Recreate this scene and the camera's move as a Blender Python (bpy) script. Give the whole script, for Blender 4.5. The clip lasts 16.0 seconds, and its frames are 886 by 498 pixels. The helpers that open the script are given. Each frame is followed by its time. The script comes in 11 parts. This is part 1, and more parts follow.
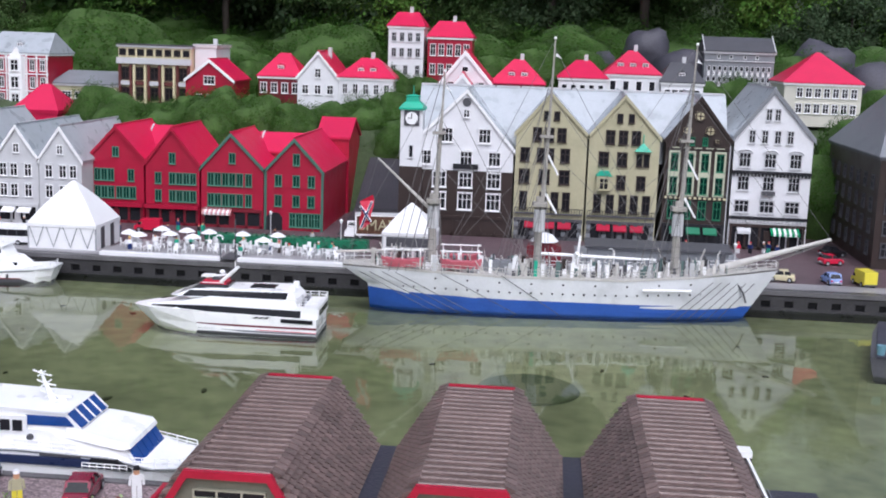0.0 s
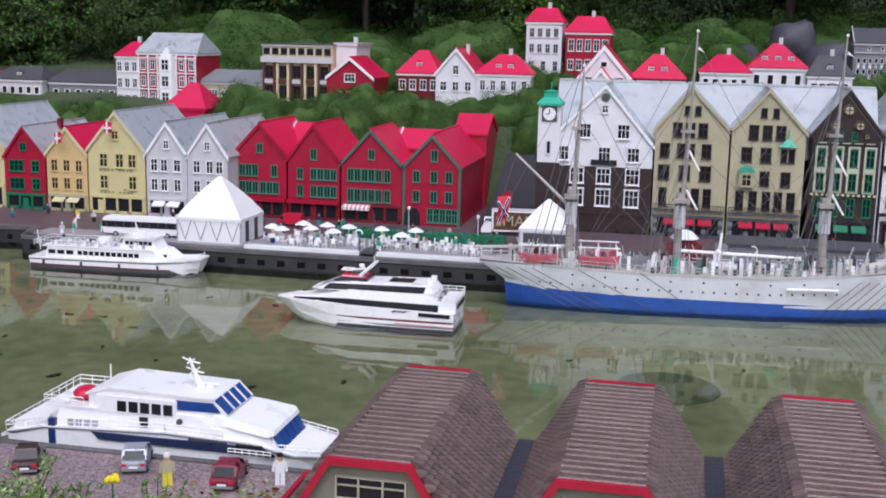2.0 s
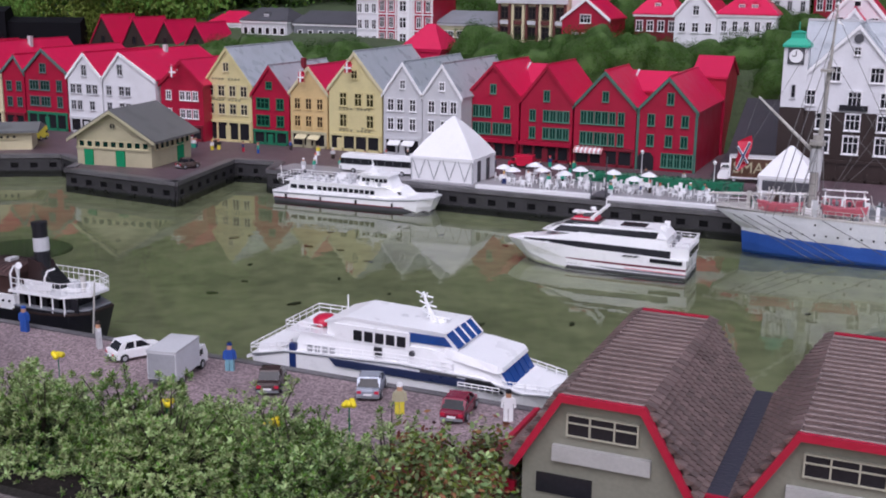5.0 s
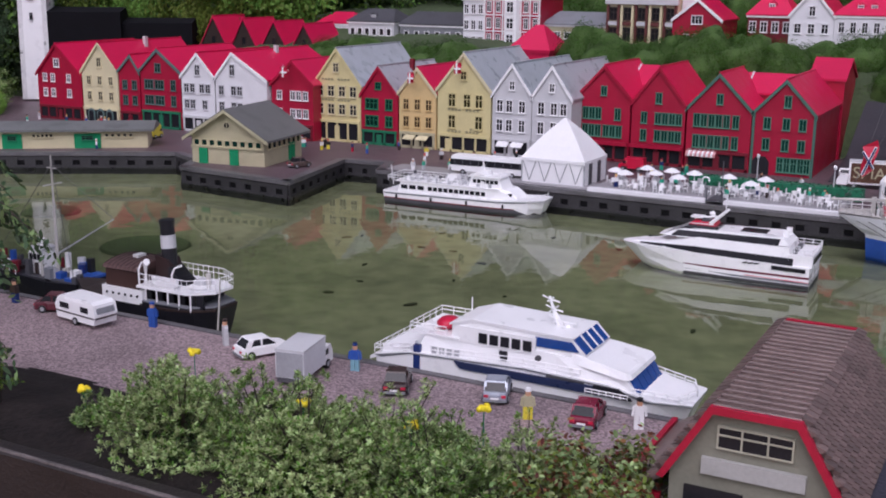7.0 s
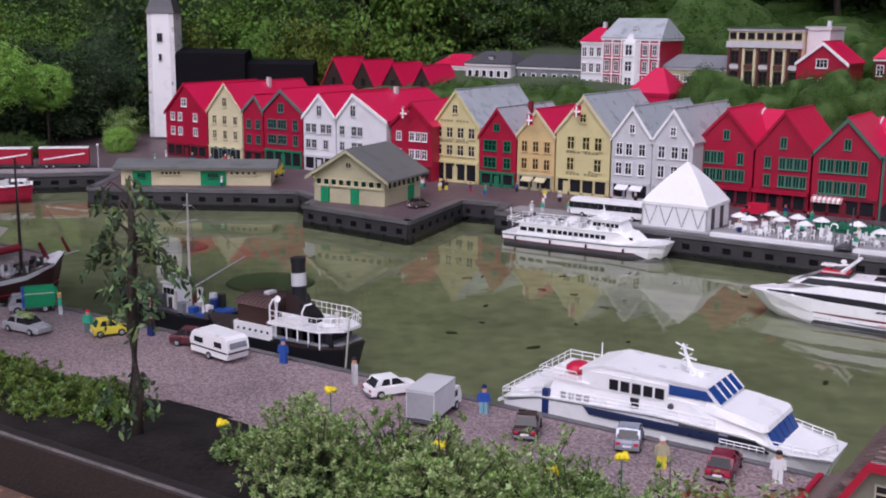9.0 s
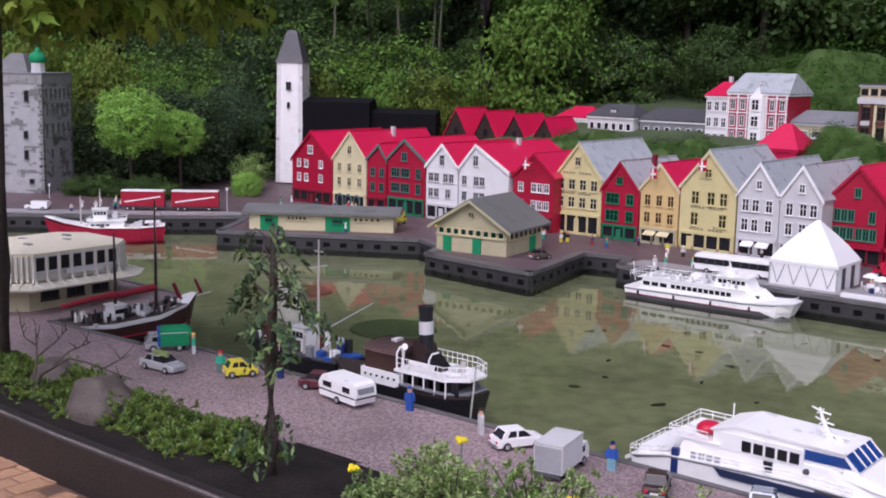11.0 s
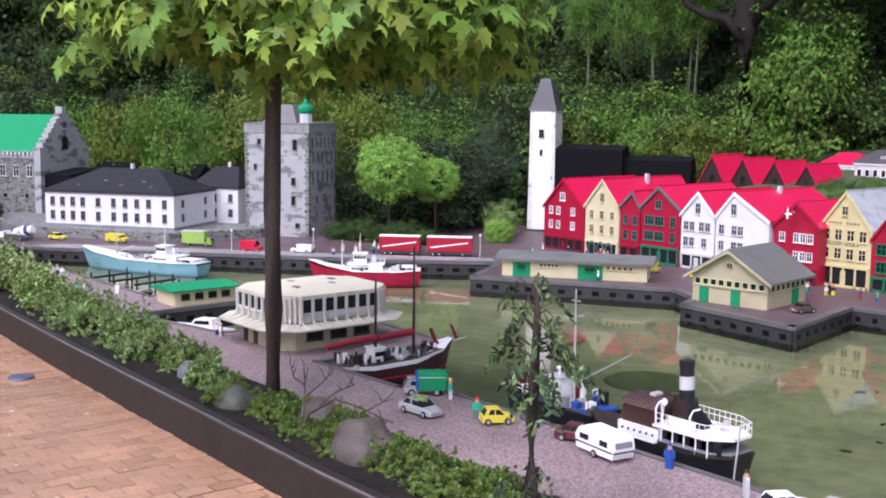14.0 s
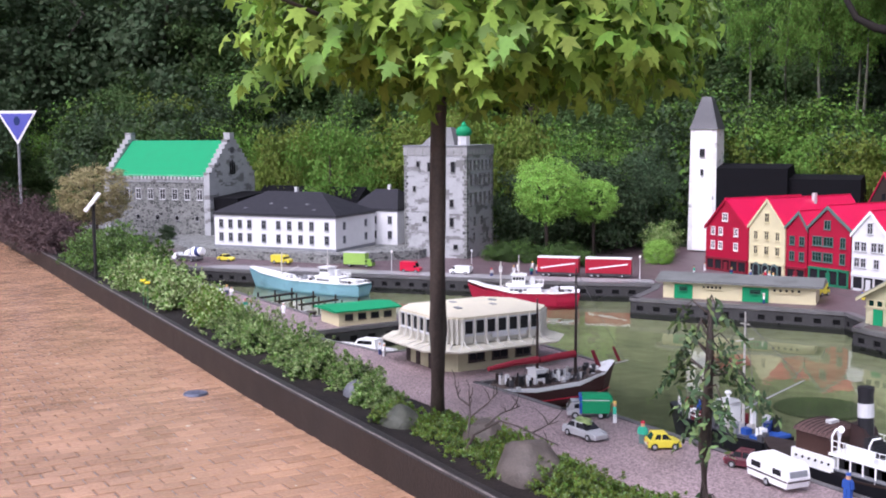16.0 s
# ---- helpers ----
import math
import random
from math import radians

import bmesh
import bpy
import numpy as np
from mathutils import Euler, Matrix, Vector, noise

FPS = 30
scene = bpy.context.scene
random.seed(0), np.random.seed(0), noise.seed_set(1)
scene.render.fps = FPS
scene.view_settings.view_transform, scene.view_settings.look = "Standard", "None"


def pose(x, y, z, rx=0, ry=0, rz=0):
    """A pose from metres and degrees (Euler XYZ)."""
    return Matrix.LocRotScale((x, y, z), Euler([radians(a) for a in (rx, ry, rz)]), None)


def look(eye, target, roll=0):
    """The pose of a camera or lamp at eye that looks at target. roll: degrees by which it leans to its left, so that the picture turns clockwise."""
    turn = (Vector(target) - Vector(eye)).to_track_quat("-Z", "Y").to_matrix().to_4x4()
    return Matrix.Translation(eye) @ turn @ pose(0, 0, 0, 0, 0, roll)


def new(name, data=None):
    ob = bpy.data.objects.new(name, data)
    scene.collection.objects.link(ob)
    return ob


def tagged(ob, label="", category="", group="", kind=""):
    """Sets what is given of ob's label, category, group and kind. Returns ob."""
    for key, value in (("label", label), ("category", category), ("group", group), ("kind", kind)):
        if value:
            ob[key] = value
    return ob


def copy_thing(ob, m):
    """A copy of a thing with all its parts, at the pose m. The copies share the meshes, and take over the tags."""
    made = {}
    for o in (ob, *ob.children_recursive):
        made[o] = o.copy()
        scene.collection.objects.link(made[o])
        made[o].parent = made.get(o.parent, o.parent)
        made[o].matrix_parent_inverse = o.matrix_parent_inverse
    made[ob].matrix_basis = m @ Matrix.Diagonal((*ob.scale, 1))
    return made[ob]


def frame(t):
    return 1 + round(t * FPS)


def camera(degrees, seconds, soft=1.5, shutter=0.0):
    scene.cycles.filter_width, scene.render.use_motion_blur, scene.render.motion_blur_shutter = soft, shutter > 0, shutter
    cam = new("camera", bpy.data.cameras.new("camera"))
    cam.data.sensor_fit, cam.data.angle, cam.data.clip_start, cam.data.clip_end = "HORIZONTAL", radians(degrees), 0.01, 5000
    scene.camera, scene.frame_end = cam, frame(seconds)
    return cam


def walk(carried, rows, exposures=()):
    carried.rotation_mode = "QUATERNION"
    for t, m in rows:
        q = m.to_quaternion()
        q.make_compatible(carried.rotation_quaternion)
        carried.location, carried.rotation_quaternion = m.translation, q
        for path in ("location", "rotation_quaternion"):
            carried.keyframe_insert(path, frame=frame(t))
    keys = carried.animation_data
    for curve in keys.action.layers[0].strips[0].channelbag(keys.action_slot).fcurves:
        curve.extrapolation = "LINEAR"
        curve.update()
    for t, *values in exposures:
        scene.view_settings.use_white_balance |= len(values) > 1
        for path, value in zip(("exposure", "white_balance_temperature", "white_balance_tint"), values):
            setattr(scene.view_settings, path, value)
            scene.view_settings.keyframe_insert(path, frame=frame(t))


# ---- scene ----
cam = camera(42.5, 16.0, 1.9)
METRES, EYE, TILT, LEAN, TURN = 0.632, 1.5, 0.0, 0.0, 5.0
ROWS = [
    (0.0, 0.0, 0.0, 0.0, 0.34, -10.2, -1.9),
    (0.5, 0.0035, -0.0046, 0.0008, 1.99, -10.3, -1.94),
    (1.0, -0.0042, -0.0097, -0.0048, 3.67, -10.31, -1.75),
    (1.5, -0.015, -0.0149, -0.0052, 5.22, -10.3, -1.51),
    (2.0, -0.0237, -0.0084, -0.0154, 7.08, -10.52, -1.17),
    (2.5, -0.0296, 0.0037, -0.0268, 8.94, -10.96, -0.89),
    (3.0, -0.0353, 0.0229, -0.0391, 10.94, -11.56, -0.75),
    (3.5, -0.028, 0.0341, -0.047, 12.79, -12.16, -0.74),
    (4.0, -0.0196, 0.051, -0.0573, 15.21, -12.8, -0.73),
    (6.5, -0.2606, -0.0111, -0.0594, 21.72, -13.52, -0.67),
    (7.0, -0.3025, -0.0045, -0.0583, 23.16, -13.48, -0.58),
    (7.5, -0.3348, -0.0045, -0.056, 24.39, -13.29, -0.46),
    (8.0, -0.3729, -0.0196, -0.0513, 25.65, -12.9, -0.54),
    (8.5, -0.4109, -0.0469, -0.0448, 27.03, -12.32, -0.64),
    (9.0, -0.4512, -0.0845, -0.0401, 28.5, -11.53, -0.6),
    (11.5, -0.5494, -0.189, -0.011, 36.29, -8.74, -1.44),
    (12.0, -0.5584, -0.1676, -0.0078, 38.73, -8.67, -1.45),
    (12.5, -0.5813, -0.162, -0.0039, 40.89, -8.52, -1.35),
    (13.0, -0.6024, -0.1702, -0.0013, 42.93, -8.2, -1.19),
    (13.5, -0.6282, -0.1828, -0.0009, 44.58, -7.67, -0.93),
    (14.0, -0.6608, -0.2042, 0.0024, 46.56, -7.07, -0.57),
    (14.5, -0.6779, -0.2246, 0.0089, 48.51, -6.49, -0.2),
    (15.0, -0.6797, -0.2472, 0.0065, 50.45, -6.03, 0.04),
    (15.5, -0.6888, -0.2626, 0.0084, 52.25, -5.98, 0.2),
    (16.0, -0.7114, -0.2712, 0.0042, 54.19, -6.02, 0.3),
]
walk(cam, [(t, pose(0, 0, EYE, TILT, LEAN, TURN) @ pose(METRES * x, METRES * y, METRES * z, 90 + pitch, roll, yaw)) for t, x, y, z, yaw, pitch, roll in ROWS],
     [(0.0, -0.12, 5780, 14), (2.0, -0.33, 5775, 17), (3.5, -0.44, 5770, 20), (8.0, -0.60, 5890, 26), (9.0, -0.50, 5910, 26), (11.5, -0.20, 5940, 26), (13.5, 0.24, 5870, 24), (16.0, 0.42, 5830, 23)])

# ---- world and light: a wet overcast day ----
SUN_EL, SUN_ROT = radians(54), radians(163)
world = bpy.data.worlds.new("overcast_sky")
scene.world = world
world.use_nodes = True
wn = world.node_tree.nodes
wl = world.node_tree.links
sky = wn.new("ShaderNodeTexSky")
sky.sky_type, sky.sun_disc = "NISHITA", False
sky.sun_elevation, sky.sun_rotation = SUN_EL, SUN_ROT
sky.air_density, sky.dust_density, sky.ozone_density = 1.0, 6.0, 1.0
grey = wn.new("ShaderNodeHueSaturation")
grey.inputs["Saturation"].default_value = 0.45
wl.new(sky.outputs[0], grey.inputs["Color"])
wl.new(grey.outputs[0], wn["Background"].inputs[0])
wn["Background"].inputs[1].default_value = 0.15
sun_data = bpy.data.lights.new("sun", "SUN")
sun_data.energy, sun_data.angle, sun_data.color = 1.6, radians(70), (1.0, 0.97, 0.96)
sun = new("sun", sun_data)
sun.matrix_world = look((0, 0, 20), (0 - 20 * math.sin(SUN_ROT) / math.tan(SUN_EL), -20 * math.cos(SUN_ROT) / math.tan(SUN_EL), 0))

# ---- materials ----
MATS = {}


def mat(name, col, rough=0.5, var=0.15, scale=9.0, fine=90.0, bump=0.08, metal=0.0, rnd=0.0, island=0.0, hue=0.0, spec=0.5, stripes=None, stain=0.0):
    """A procedural surface: colour with broad and fine variation, fine relief, and an optional set of raised courses."""
    if name in MATS:
        return MATS[name]
    m = bpy.data.materials.new(name)
    m.use_nodes = True
    n, l = m.node_tree.nodes, m.node_tree.links
    b = n["Principled BSDF"]
    b.inputs["Metallic"].default_value = metal
    b.inputs["Specular IOR Level"].default_value = spec
    co = n.new("ShaderNodeTexCoord")
    broad, grain = n.new("ShaderNodeTexNoise"), n.new("ShaderNodeTexNoise")
    broad.inputs["Scale"].default_value, broad.inputs["Detail"].default_value = scale, 5
    grain.inputs["Scale"].default_value, grain.inputs["Detail"].default_value = fine, 3
    geo = n.new("ShaderNodeNewGeometry")
    l.new(geo.outputs["Position"], broad.inputs["Vector"])
    l.new(geo.outputs["Position"], grain.inputs["Vector"])
    mix = n.new("ShaderNodeMath")
    mix.operation = "MULTIPLY_ADD"
    l.new(grain.outputs[0], mix.inputs[0])
    mix.inputs[1].default_value = 0.5
    half = n.new("ShaderNodeMath")
    half.operation = "MULTIPLY"
    half.inputs[1].default_value = 0.5
    l.new(broad.outputs[0], half.inputs[0])
    l.new(half.outputs[0], mix.inputs[2])
    rng = n.new("ShaderNodeMapRange")
    rng.inputs["From Min"].default_value, rng.inputs["From Max"].default_value = 0.3, 0.7
    rng.inputs["To Min"].default_value, rng.inputs["To Max"].default_value = 1 - var, 1 + var
    l.new(mix.outputs[0], rng.inputs["Value"])
    value = rng.outputs[0]
    hsv = n.new("ShaderNodeHueSaturation")
    hsv.inputs["Color"].default_value = (*col, 1)
    for amount, node, out in ((rnd, "ShaderNodeObjectInfo", "Random"), (island, "ShaderNodeNewGeometry", "Random Per Island")):
        if amount:
            info = n.new(node)
            r2 = n.new("ShaderNodeMapRange")
            r2.inputs["To Min"].default_value, r2.inputs["To Max"].default_value = 1 - amount, 1 + amount
            l.new(info.outputs[out], r2.inputs["Value"])
            mu = n.new("ShaderNodeMath")
            mu.operation = "MULTIPLY"
            l.new(value, mu.inputs[0])
            l.new(r2.outputs[0], mu.inputs[1])
            value = mu.outputs[0]
            if hue:
                r3 = n.new("ShaderNodeMapRange")
                r3.inputs["To Min"].default_value, r3.inputs["To Max"].default_value = 0.5 - hue, 0.5 + hue
                l.new(info.outputs[out], r3.inputs["Value"])
                l.new(r3.outputs[0], hsv.inputs["Hue"])
    l.new(value, hsv.inputs["Value"])
    colour = hsv.outputs[0]
    if stain:
        st = n.new("ShaderNodeTexNoise")
        st.inputs["Scale"].default_value, st.inputs["Detail"].default_value = scale * 0.7, 8
        l.new(geo.outputs["Position"], st.inputs["Vector"])
        ramp = n.new("ShaderNodeMapRange")
        ramp.inputs["From Min"].default_value, ramp.inputs["From Max"].default_value = 0.52, 0.66
        ramp.inputs["To Max"].default_value = stain
        l.new(st.outputs[0], ramp.inputs["Value"])
        mc = n.new("ShaderNodeMix")
        mc.data_type = "RGBA"
        mc.inputs["B"].default_value = (col[0] * 0.35, col[1] * 0.36, col[2] * 0.33, 1)
        l.new(ramp.outputs[0], mc.inputs["Factor"])
        l.new(colour, mc.inputs["A"])
        colour = mc.outputs["Result"]
    l.new(colour, b.inputs["Base Color"])
    ro = n.new("ShaderNodeMapRange")
    ro.inputs["To Min"].default_value, ro.inputs["To Max"].default_value = max(0.02, rough - 0.12), min(1, rough + 0.12)
    l.new(broad.outputs[0], ro.inputs["Value"])
    l.new(ro.outputs[0], b.inputs["Roughness"])
    bp = n.new("ShaderNodeBump")
    bp.inputs["Strength"].default_value, bp.inputs["Distance"].default_value = min(1, bump * 3), 0.004
    l.new(grain.outputs[0], bp.inputs["Height"])
    last = bp
    if stripes:
        axis, pitch, depth = stripes
        sep = n.new("ShaderNodeSeparateXYZ")
        l.new(co.outputs["Object"], sep.inputs[0])
        fr = n.new("ShaderNodeMath")
        fr.operation = "PINGPONG"
        fr.inputs[1].default_value = pitch / 2
        l.new(sep.outputs["XYZ".index(axis)], fr.inputs[0])
        b2 = n.new("ShaderNodeBump")
        b2.inputs["Strength"].default_value, b2.inputs["Distance"].default_value = 1.0, depth
        l.new(fr.outputs[0], b2.inputs["Height"])
        l.new(bp.outputs[0], b2.inputs["Normal"])
        last = b2
    l.new(last.outputs[0], b.inputs["Normal"])
    MATS[name] = m
    return m


def leaf_mat(name, col, island=0.45, hue=0.03, rough=0.65, trans=0.26, spec=0.22):
    """A leaf: two-sided, with light coming through, each leaf of its own shade."""
    m = mat(name, col, rough, 0.2, 3.0, 60.0, 0.02, island=island, hue=hue, spec=spec)
    n, l = m.node_tree.nodes, m.node_tree.links
    b, out = n["Principled BSDF"], n["Material Output"]
    if not any(x.type == "BSDF_TRANSLUCENT" for x in n):
        tr = n.new("ShaderNodeBsdfTranslucent")
        l.new(b.inputs["Base Color"].links[0].from_socket, tr.inputs["Color"])
        mx = n.new("ShaderNodeMixShader")
        mx.inputs[0].default_value = trans
        l.new(b.outputs[0], mx.inputs[1])
        l.new(tr.outputs[0], mx.inputs[2])
        l.new(mx.outputs[0], out.inputs["Surface"])
    return m


def water_mat():
    m = bpy.data.materials.new("murky_water")
    m.use_nodes = True
    n, l = m.node_tree.nodes, m.node_tree.links
    n.remove(n["Principled BSDF"])
    tr, gl, fr, mx = n.new("ShaderNodeBsdfTransparent"), n.new("ShaderNodeBsdfGlossy"), n.new("ShaderNodeFresnel"), n.new("ShaderNodeMixShader")
    tr.inputs[0].default_value = (0.80, 0.88, 0.74, 1)
    gl.inputs["Roughness"].default_value = 0.02
    fr.inputs[0].default_value = 1.42
    ns, bp, geo = n.new("ShaderNodeTexNoise"), n.new("ShaderNodeBump"), n.new("ShaderNodeNewGeometry")
    ns.inputs["Scale"].default_value, ns.inputs["Detail"].default_value = 5.0, 3
    l.new(geo.outputs["Position"], ns.inputs["Vector"])
    bp.inputs["Strength"].default_value, bp.inputs["Distance"].default_value = 0.25, 0.004
    l.new(ns.outputs[0], bp.inputs["Height"])
    l.new(bp.outputs[0], gl.inputs["Normal"])
    l.new(fr.outputs[0], mx.inputs[0])
    l.new(tr.outputs[0], mx.inputs[1])
    l.new(gl.outputs[0], mx.inputs[2])
    l.new(mx.outputs[0], n["Material Output"].inputs["Surface"])
    return m


RED = mat("red_bricks", (0.38, 0.005, 0.035), 0.4, 0.12, rnd=0.06, stripes=("Z", 0.02, 0.0015), stain=0.15)
RED_ROOF = mat("red_roof_plates", (0.58, 0.010, 0.070), 0.38, 0.10, rnd=0.05, stripes=("Z", 0.02, 0.002))
DARK_RED = mat("dark_red_bricks", (0.17, 0.008, 0.02), 0.45, 0.15)
GREY_ROOF = mat("light_grey_roof_plates", (0.40, 0.43, 0.46), 0.3, 0.1, rnd=0.05, stripes=("Z", 0.02, 0.002), stain=0.2)
MID_GREY = mat("mid_grey_bricks", (0.22, 0.23, 0.25), 0.45, 0.12, stain=0.2)
DARK_GREY = mat("dark_grey_bricks", (0.075, 0.075, 0.085), 0.5, 0.2, stain=0.2)
SLATE_BLACK = mat("black_slate_plates", (0.020, 0.019, 0.025), 0.55, 0.25, spec=0.3, stripes=("Y", 0.03, 0.002))
MATT_BLACK = mat("matt_black_plates", (0.007, 0.007, 0.009), 0.85, 0.3, spec=0.12)
BLACK = mat("black_bricks", (0.012, 0.012, 0.016), 0.4, 0.2)
WHITE = mat("white_bricks", (0.76, 0.76, 0.78), 0.38, 0.05, stripes=("Z", 0.02, 0.001), stain=0.08)
PLAIN_WHITE = mat("white_gloss", (0.90, 0.90, 0.905), 0.3, 0.03, stain=0.03)
PALE_GREY = mat("pale_grey_bricks", (0.58, 0.585, 0.60), 0.42, 0.07, stripes=("Z", 0.02, 0.001), stain=0.1)
CREAM = mat("cream_bricks", (0.66, 0.60, 0.38), 0.42, 0.07, stripes=("Z", 0.02, 0.001), stain=0.12)
YELLOW = mat("pale_yellow_bricks", (0.64, 0.57, 0.29), 0.42, 0.08, stripes=("Z", 0.02, 0.001), stain=0.12)
ORANGE_Y = mat("sand_yellow_bricks", (0.66, 0.49, 0.23), 0.42, 0.08, stripes=("Z", 0.02, 0.001), stain=0.12)
TAN = mat("tan_bricks", (0.46, 0.43, 0.28), 0.45, 0.08, stripes=("Z", 0.02, 0.001), stain=0.15)
BROWN = mat("dark_brown_bricks", (0.034, 0.021, 0.018), 0.45, 0.2, stain=0.2)
GREEN = mat("green_bricks", (0.012, 0.17, 0.085), 0.42, 0.12)
BRIGHT_GREEN = mat("bright_green_plates", (0.010, 0.26, 0.11), 0.7, 0.1, spec=0.2, stripes=("Z", 0.02, 0.0015))
TEAL = mat("copper_green_bricks", (0.03, 0.40, 0.26), 0.4, 0.1)
GREY_GREEN = mat("grey_green_trim", (0.10, 0.16, 0.15), 0.45, 0.15)
BLUE = mat("blue_bricks", (0.025, 0.09, 0.38), 0.38, 0.12, stain=0.15)
NAVY = mat("navy_blue_band", (0.015, 0.035, 0.15), 0.3, 0.12)
CYAN = mat("light_blue_hull", (0.20, 0.40, 0.48), 0.4, 0.1, stain=0.3)
CRIMSON = mat("bright_red_plastic", (0.55, 0.008, 0.045), 0.32, 0.08)
BURGUNDY = mat("burgundy_car_paint", (0.20, 0.010, 0.035), 0.25, 0.08)
SILVER = mat("silver_paint", (0.45, 0.46, 0.48), 0.3, 0.08, metal=0.3)
LIME = mat("bright_yellow_plastic", (0.72, 0.62, 0.05), 0.35, 0.08)
BOARD_RED = mat("dark_red_board_paint", (0.40, 0.008, 0.035), 0.4, 0.15, stain=0.2)
HUT_WALL = mat("olive_cream_bricks", (0.50, 0.46, 0.30), 0.45, 0.08, stripes=("Z", 0.02, 0.001), stain=0.15)
ROPE = mat("grey_cord", (0.17, 0.165, 0.165), 0.8, 0.2)
SPAR = mat("weathered_white_spar", (0.55, 0.53, 0.50), 0.45, 0.12, stain=0.25)
GLASS = mat("dark_window_glass", (0.018, 0.018, 0.022), 0.1, 0.2, bump=0.0, spec=0.25)
GREEN_GLASS = mat("dark_green_window_glass", (0.006, 0.03, 0.022), 0.12, 0.2, bump=0.0, spec=0.25)
BLUE_GLASS = mat("blue_window_glass", (0.012, 0.06, 0.26), 0.1, 0.15, bump=0.0, spec=0.6)
RUBBER = mat("black_tyre_rubber", (0.016, 0.016, 0.017), 0.7, 0.2)
QUAY = mat("dark_quay_stone", (0.035, 0.033, 0.036), 0.5, 0.25, 6.0, 60.0, 0.2, stain=0.4)
# near black: the shade inside the quay recesses is put into this colour
QUAY_HOLE = mat("shade_black_recess", (0.004, 0.004, 0.005), 0.7, 0.2, spec=0.2)
STREET = mat("burgundy_grey_street", (0.115, 0.075, 0.085), 0.5, 0.3, 5.0, 120.0, 0.3, stain=0.3)
SLAB = mat("pale_grey_quay_slabs", (0.30, 0.29, 0.30), 0.45, 0.2, 5.0, 90.0, 0.2, stain=0.3)
BED = mat("algae_pool_bed", (0.335, 0.318, 0.228), 0.8, 0.4, 1.1, 9.0, 0.2, stain=0.35)
SOIL = mat("wet_dark_soil", (0.016, 0.012, 0.011), 0.8, 0.9, 8.0, 55.0, 1.0, stain=0.4, spec=0.25)
HILL = mat("mossy_hill_ground", (0.050, 0.075, 0.030), 0.9, 0.5, 2.0, 30.0, 0.5)
TIMBER = mat("wet_dark_timber", (0.020, 0.015, 0.014), 0.55, 0.3, 5.0, 80.0, 0.3, stain=0.3)
PAVER = mat("wet_clay_paver", (0.41, 0.243, 0.152), 0.13, 0.22, 2.0, 60.0, 0.2, rnd=0.16, island=0.14, stain=0.2)
JOINT = mat("wet_sand_joint", (0.13, 0.08, 0.06), 0.45, 0.3, 5.0, 90.0, 0.4)
ROOF_TILE = mat("brown_roof_tiles", (0.165, 0.116, 0.106), 0.36, 0.25, 6.0, 70.0, 0.2, island=0.26, rnd=0.06, stain=0.15)
FELT = mat("blue_grey_roof_felt", (0.045, 0.044, 0.062), 0.4, 0.25, 6.0, 90.0, 0.2, stain=0.3)
def block_stone(name, pale, dark, cut, rough=0.6, block=(0.045, 0.045, 0.02), size=5.0):
    """Coursed masonry: blocks of two shades lying together in ragged patches."""
    m = mat(name, pale, rough, 0.14, 9.0, 60.0, 0.3, stain=0.12)
    n, l = m.node_tree.nodes, m.node_tree.links
    b = n["Principled BSDF"]
    co, snap, grow, ns = n.new("ShaderNodeTexCoord"), n.new("ShaderNodeVectorMath"), n.new("ShaderNodeVectorMath"), n.new("ShaderNodeTexNoise")
    snap.operation, grow.operation = "SNAP", "MULTIPLY"
    snap.inputs[1].default_value = block
    grow.inputs[1].default_value = (1.0, 1.0, 2.3)
    ns.inputs["Scale"].default_value, ns.inputs["Detail"].default_value = size, 5
    l.new(co.outputs["Object"], snap.inputs[0])
    l.new(snap.outputs[0], grow.inputs[0])
    l.new(grow.outputs[0], ns.inputs["Vector"])
    ramp, mx = n.new("ShaderNodeMapRange"), n.new("ShaderNodeMix")
    ramp.inputs["From Min"].default_value, ramp.inputs["From Max"].default_value = cut, cut + 0.035
    l.new(ns.outputs[0], ramp.inputs["Value"])
    mx.data_type = "RGBA"
    mx.inputs["B"].default_value = (*dark, 1)
    l.new(ramp.outputs[0], mx.inputs["Factor"])
    l.new(b.inputs["Base Color"].links[0].from_socket, mx.inputs["A"])
    l.new(mx.outputs["Result"], b.inputs["Base Color"])
    return m


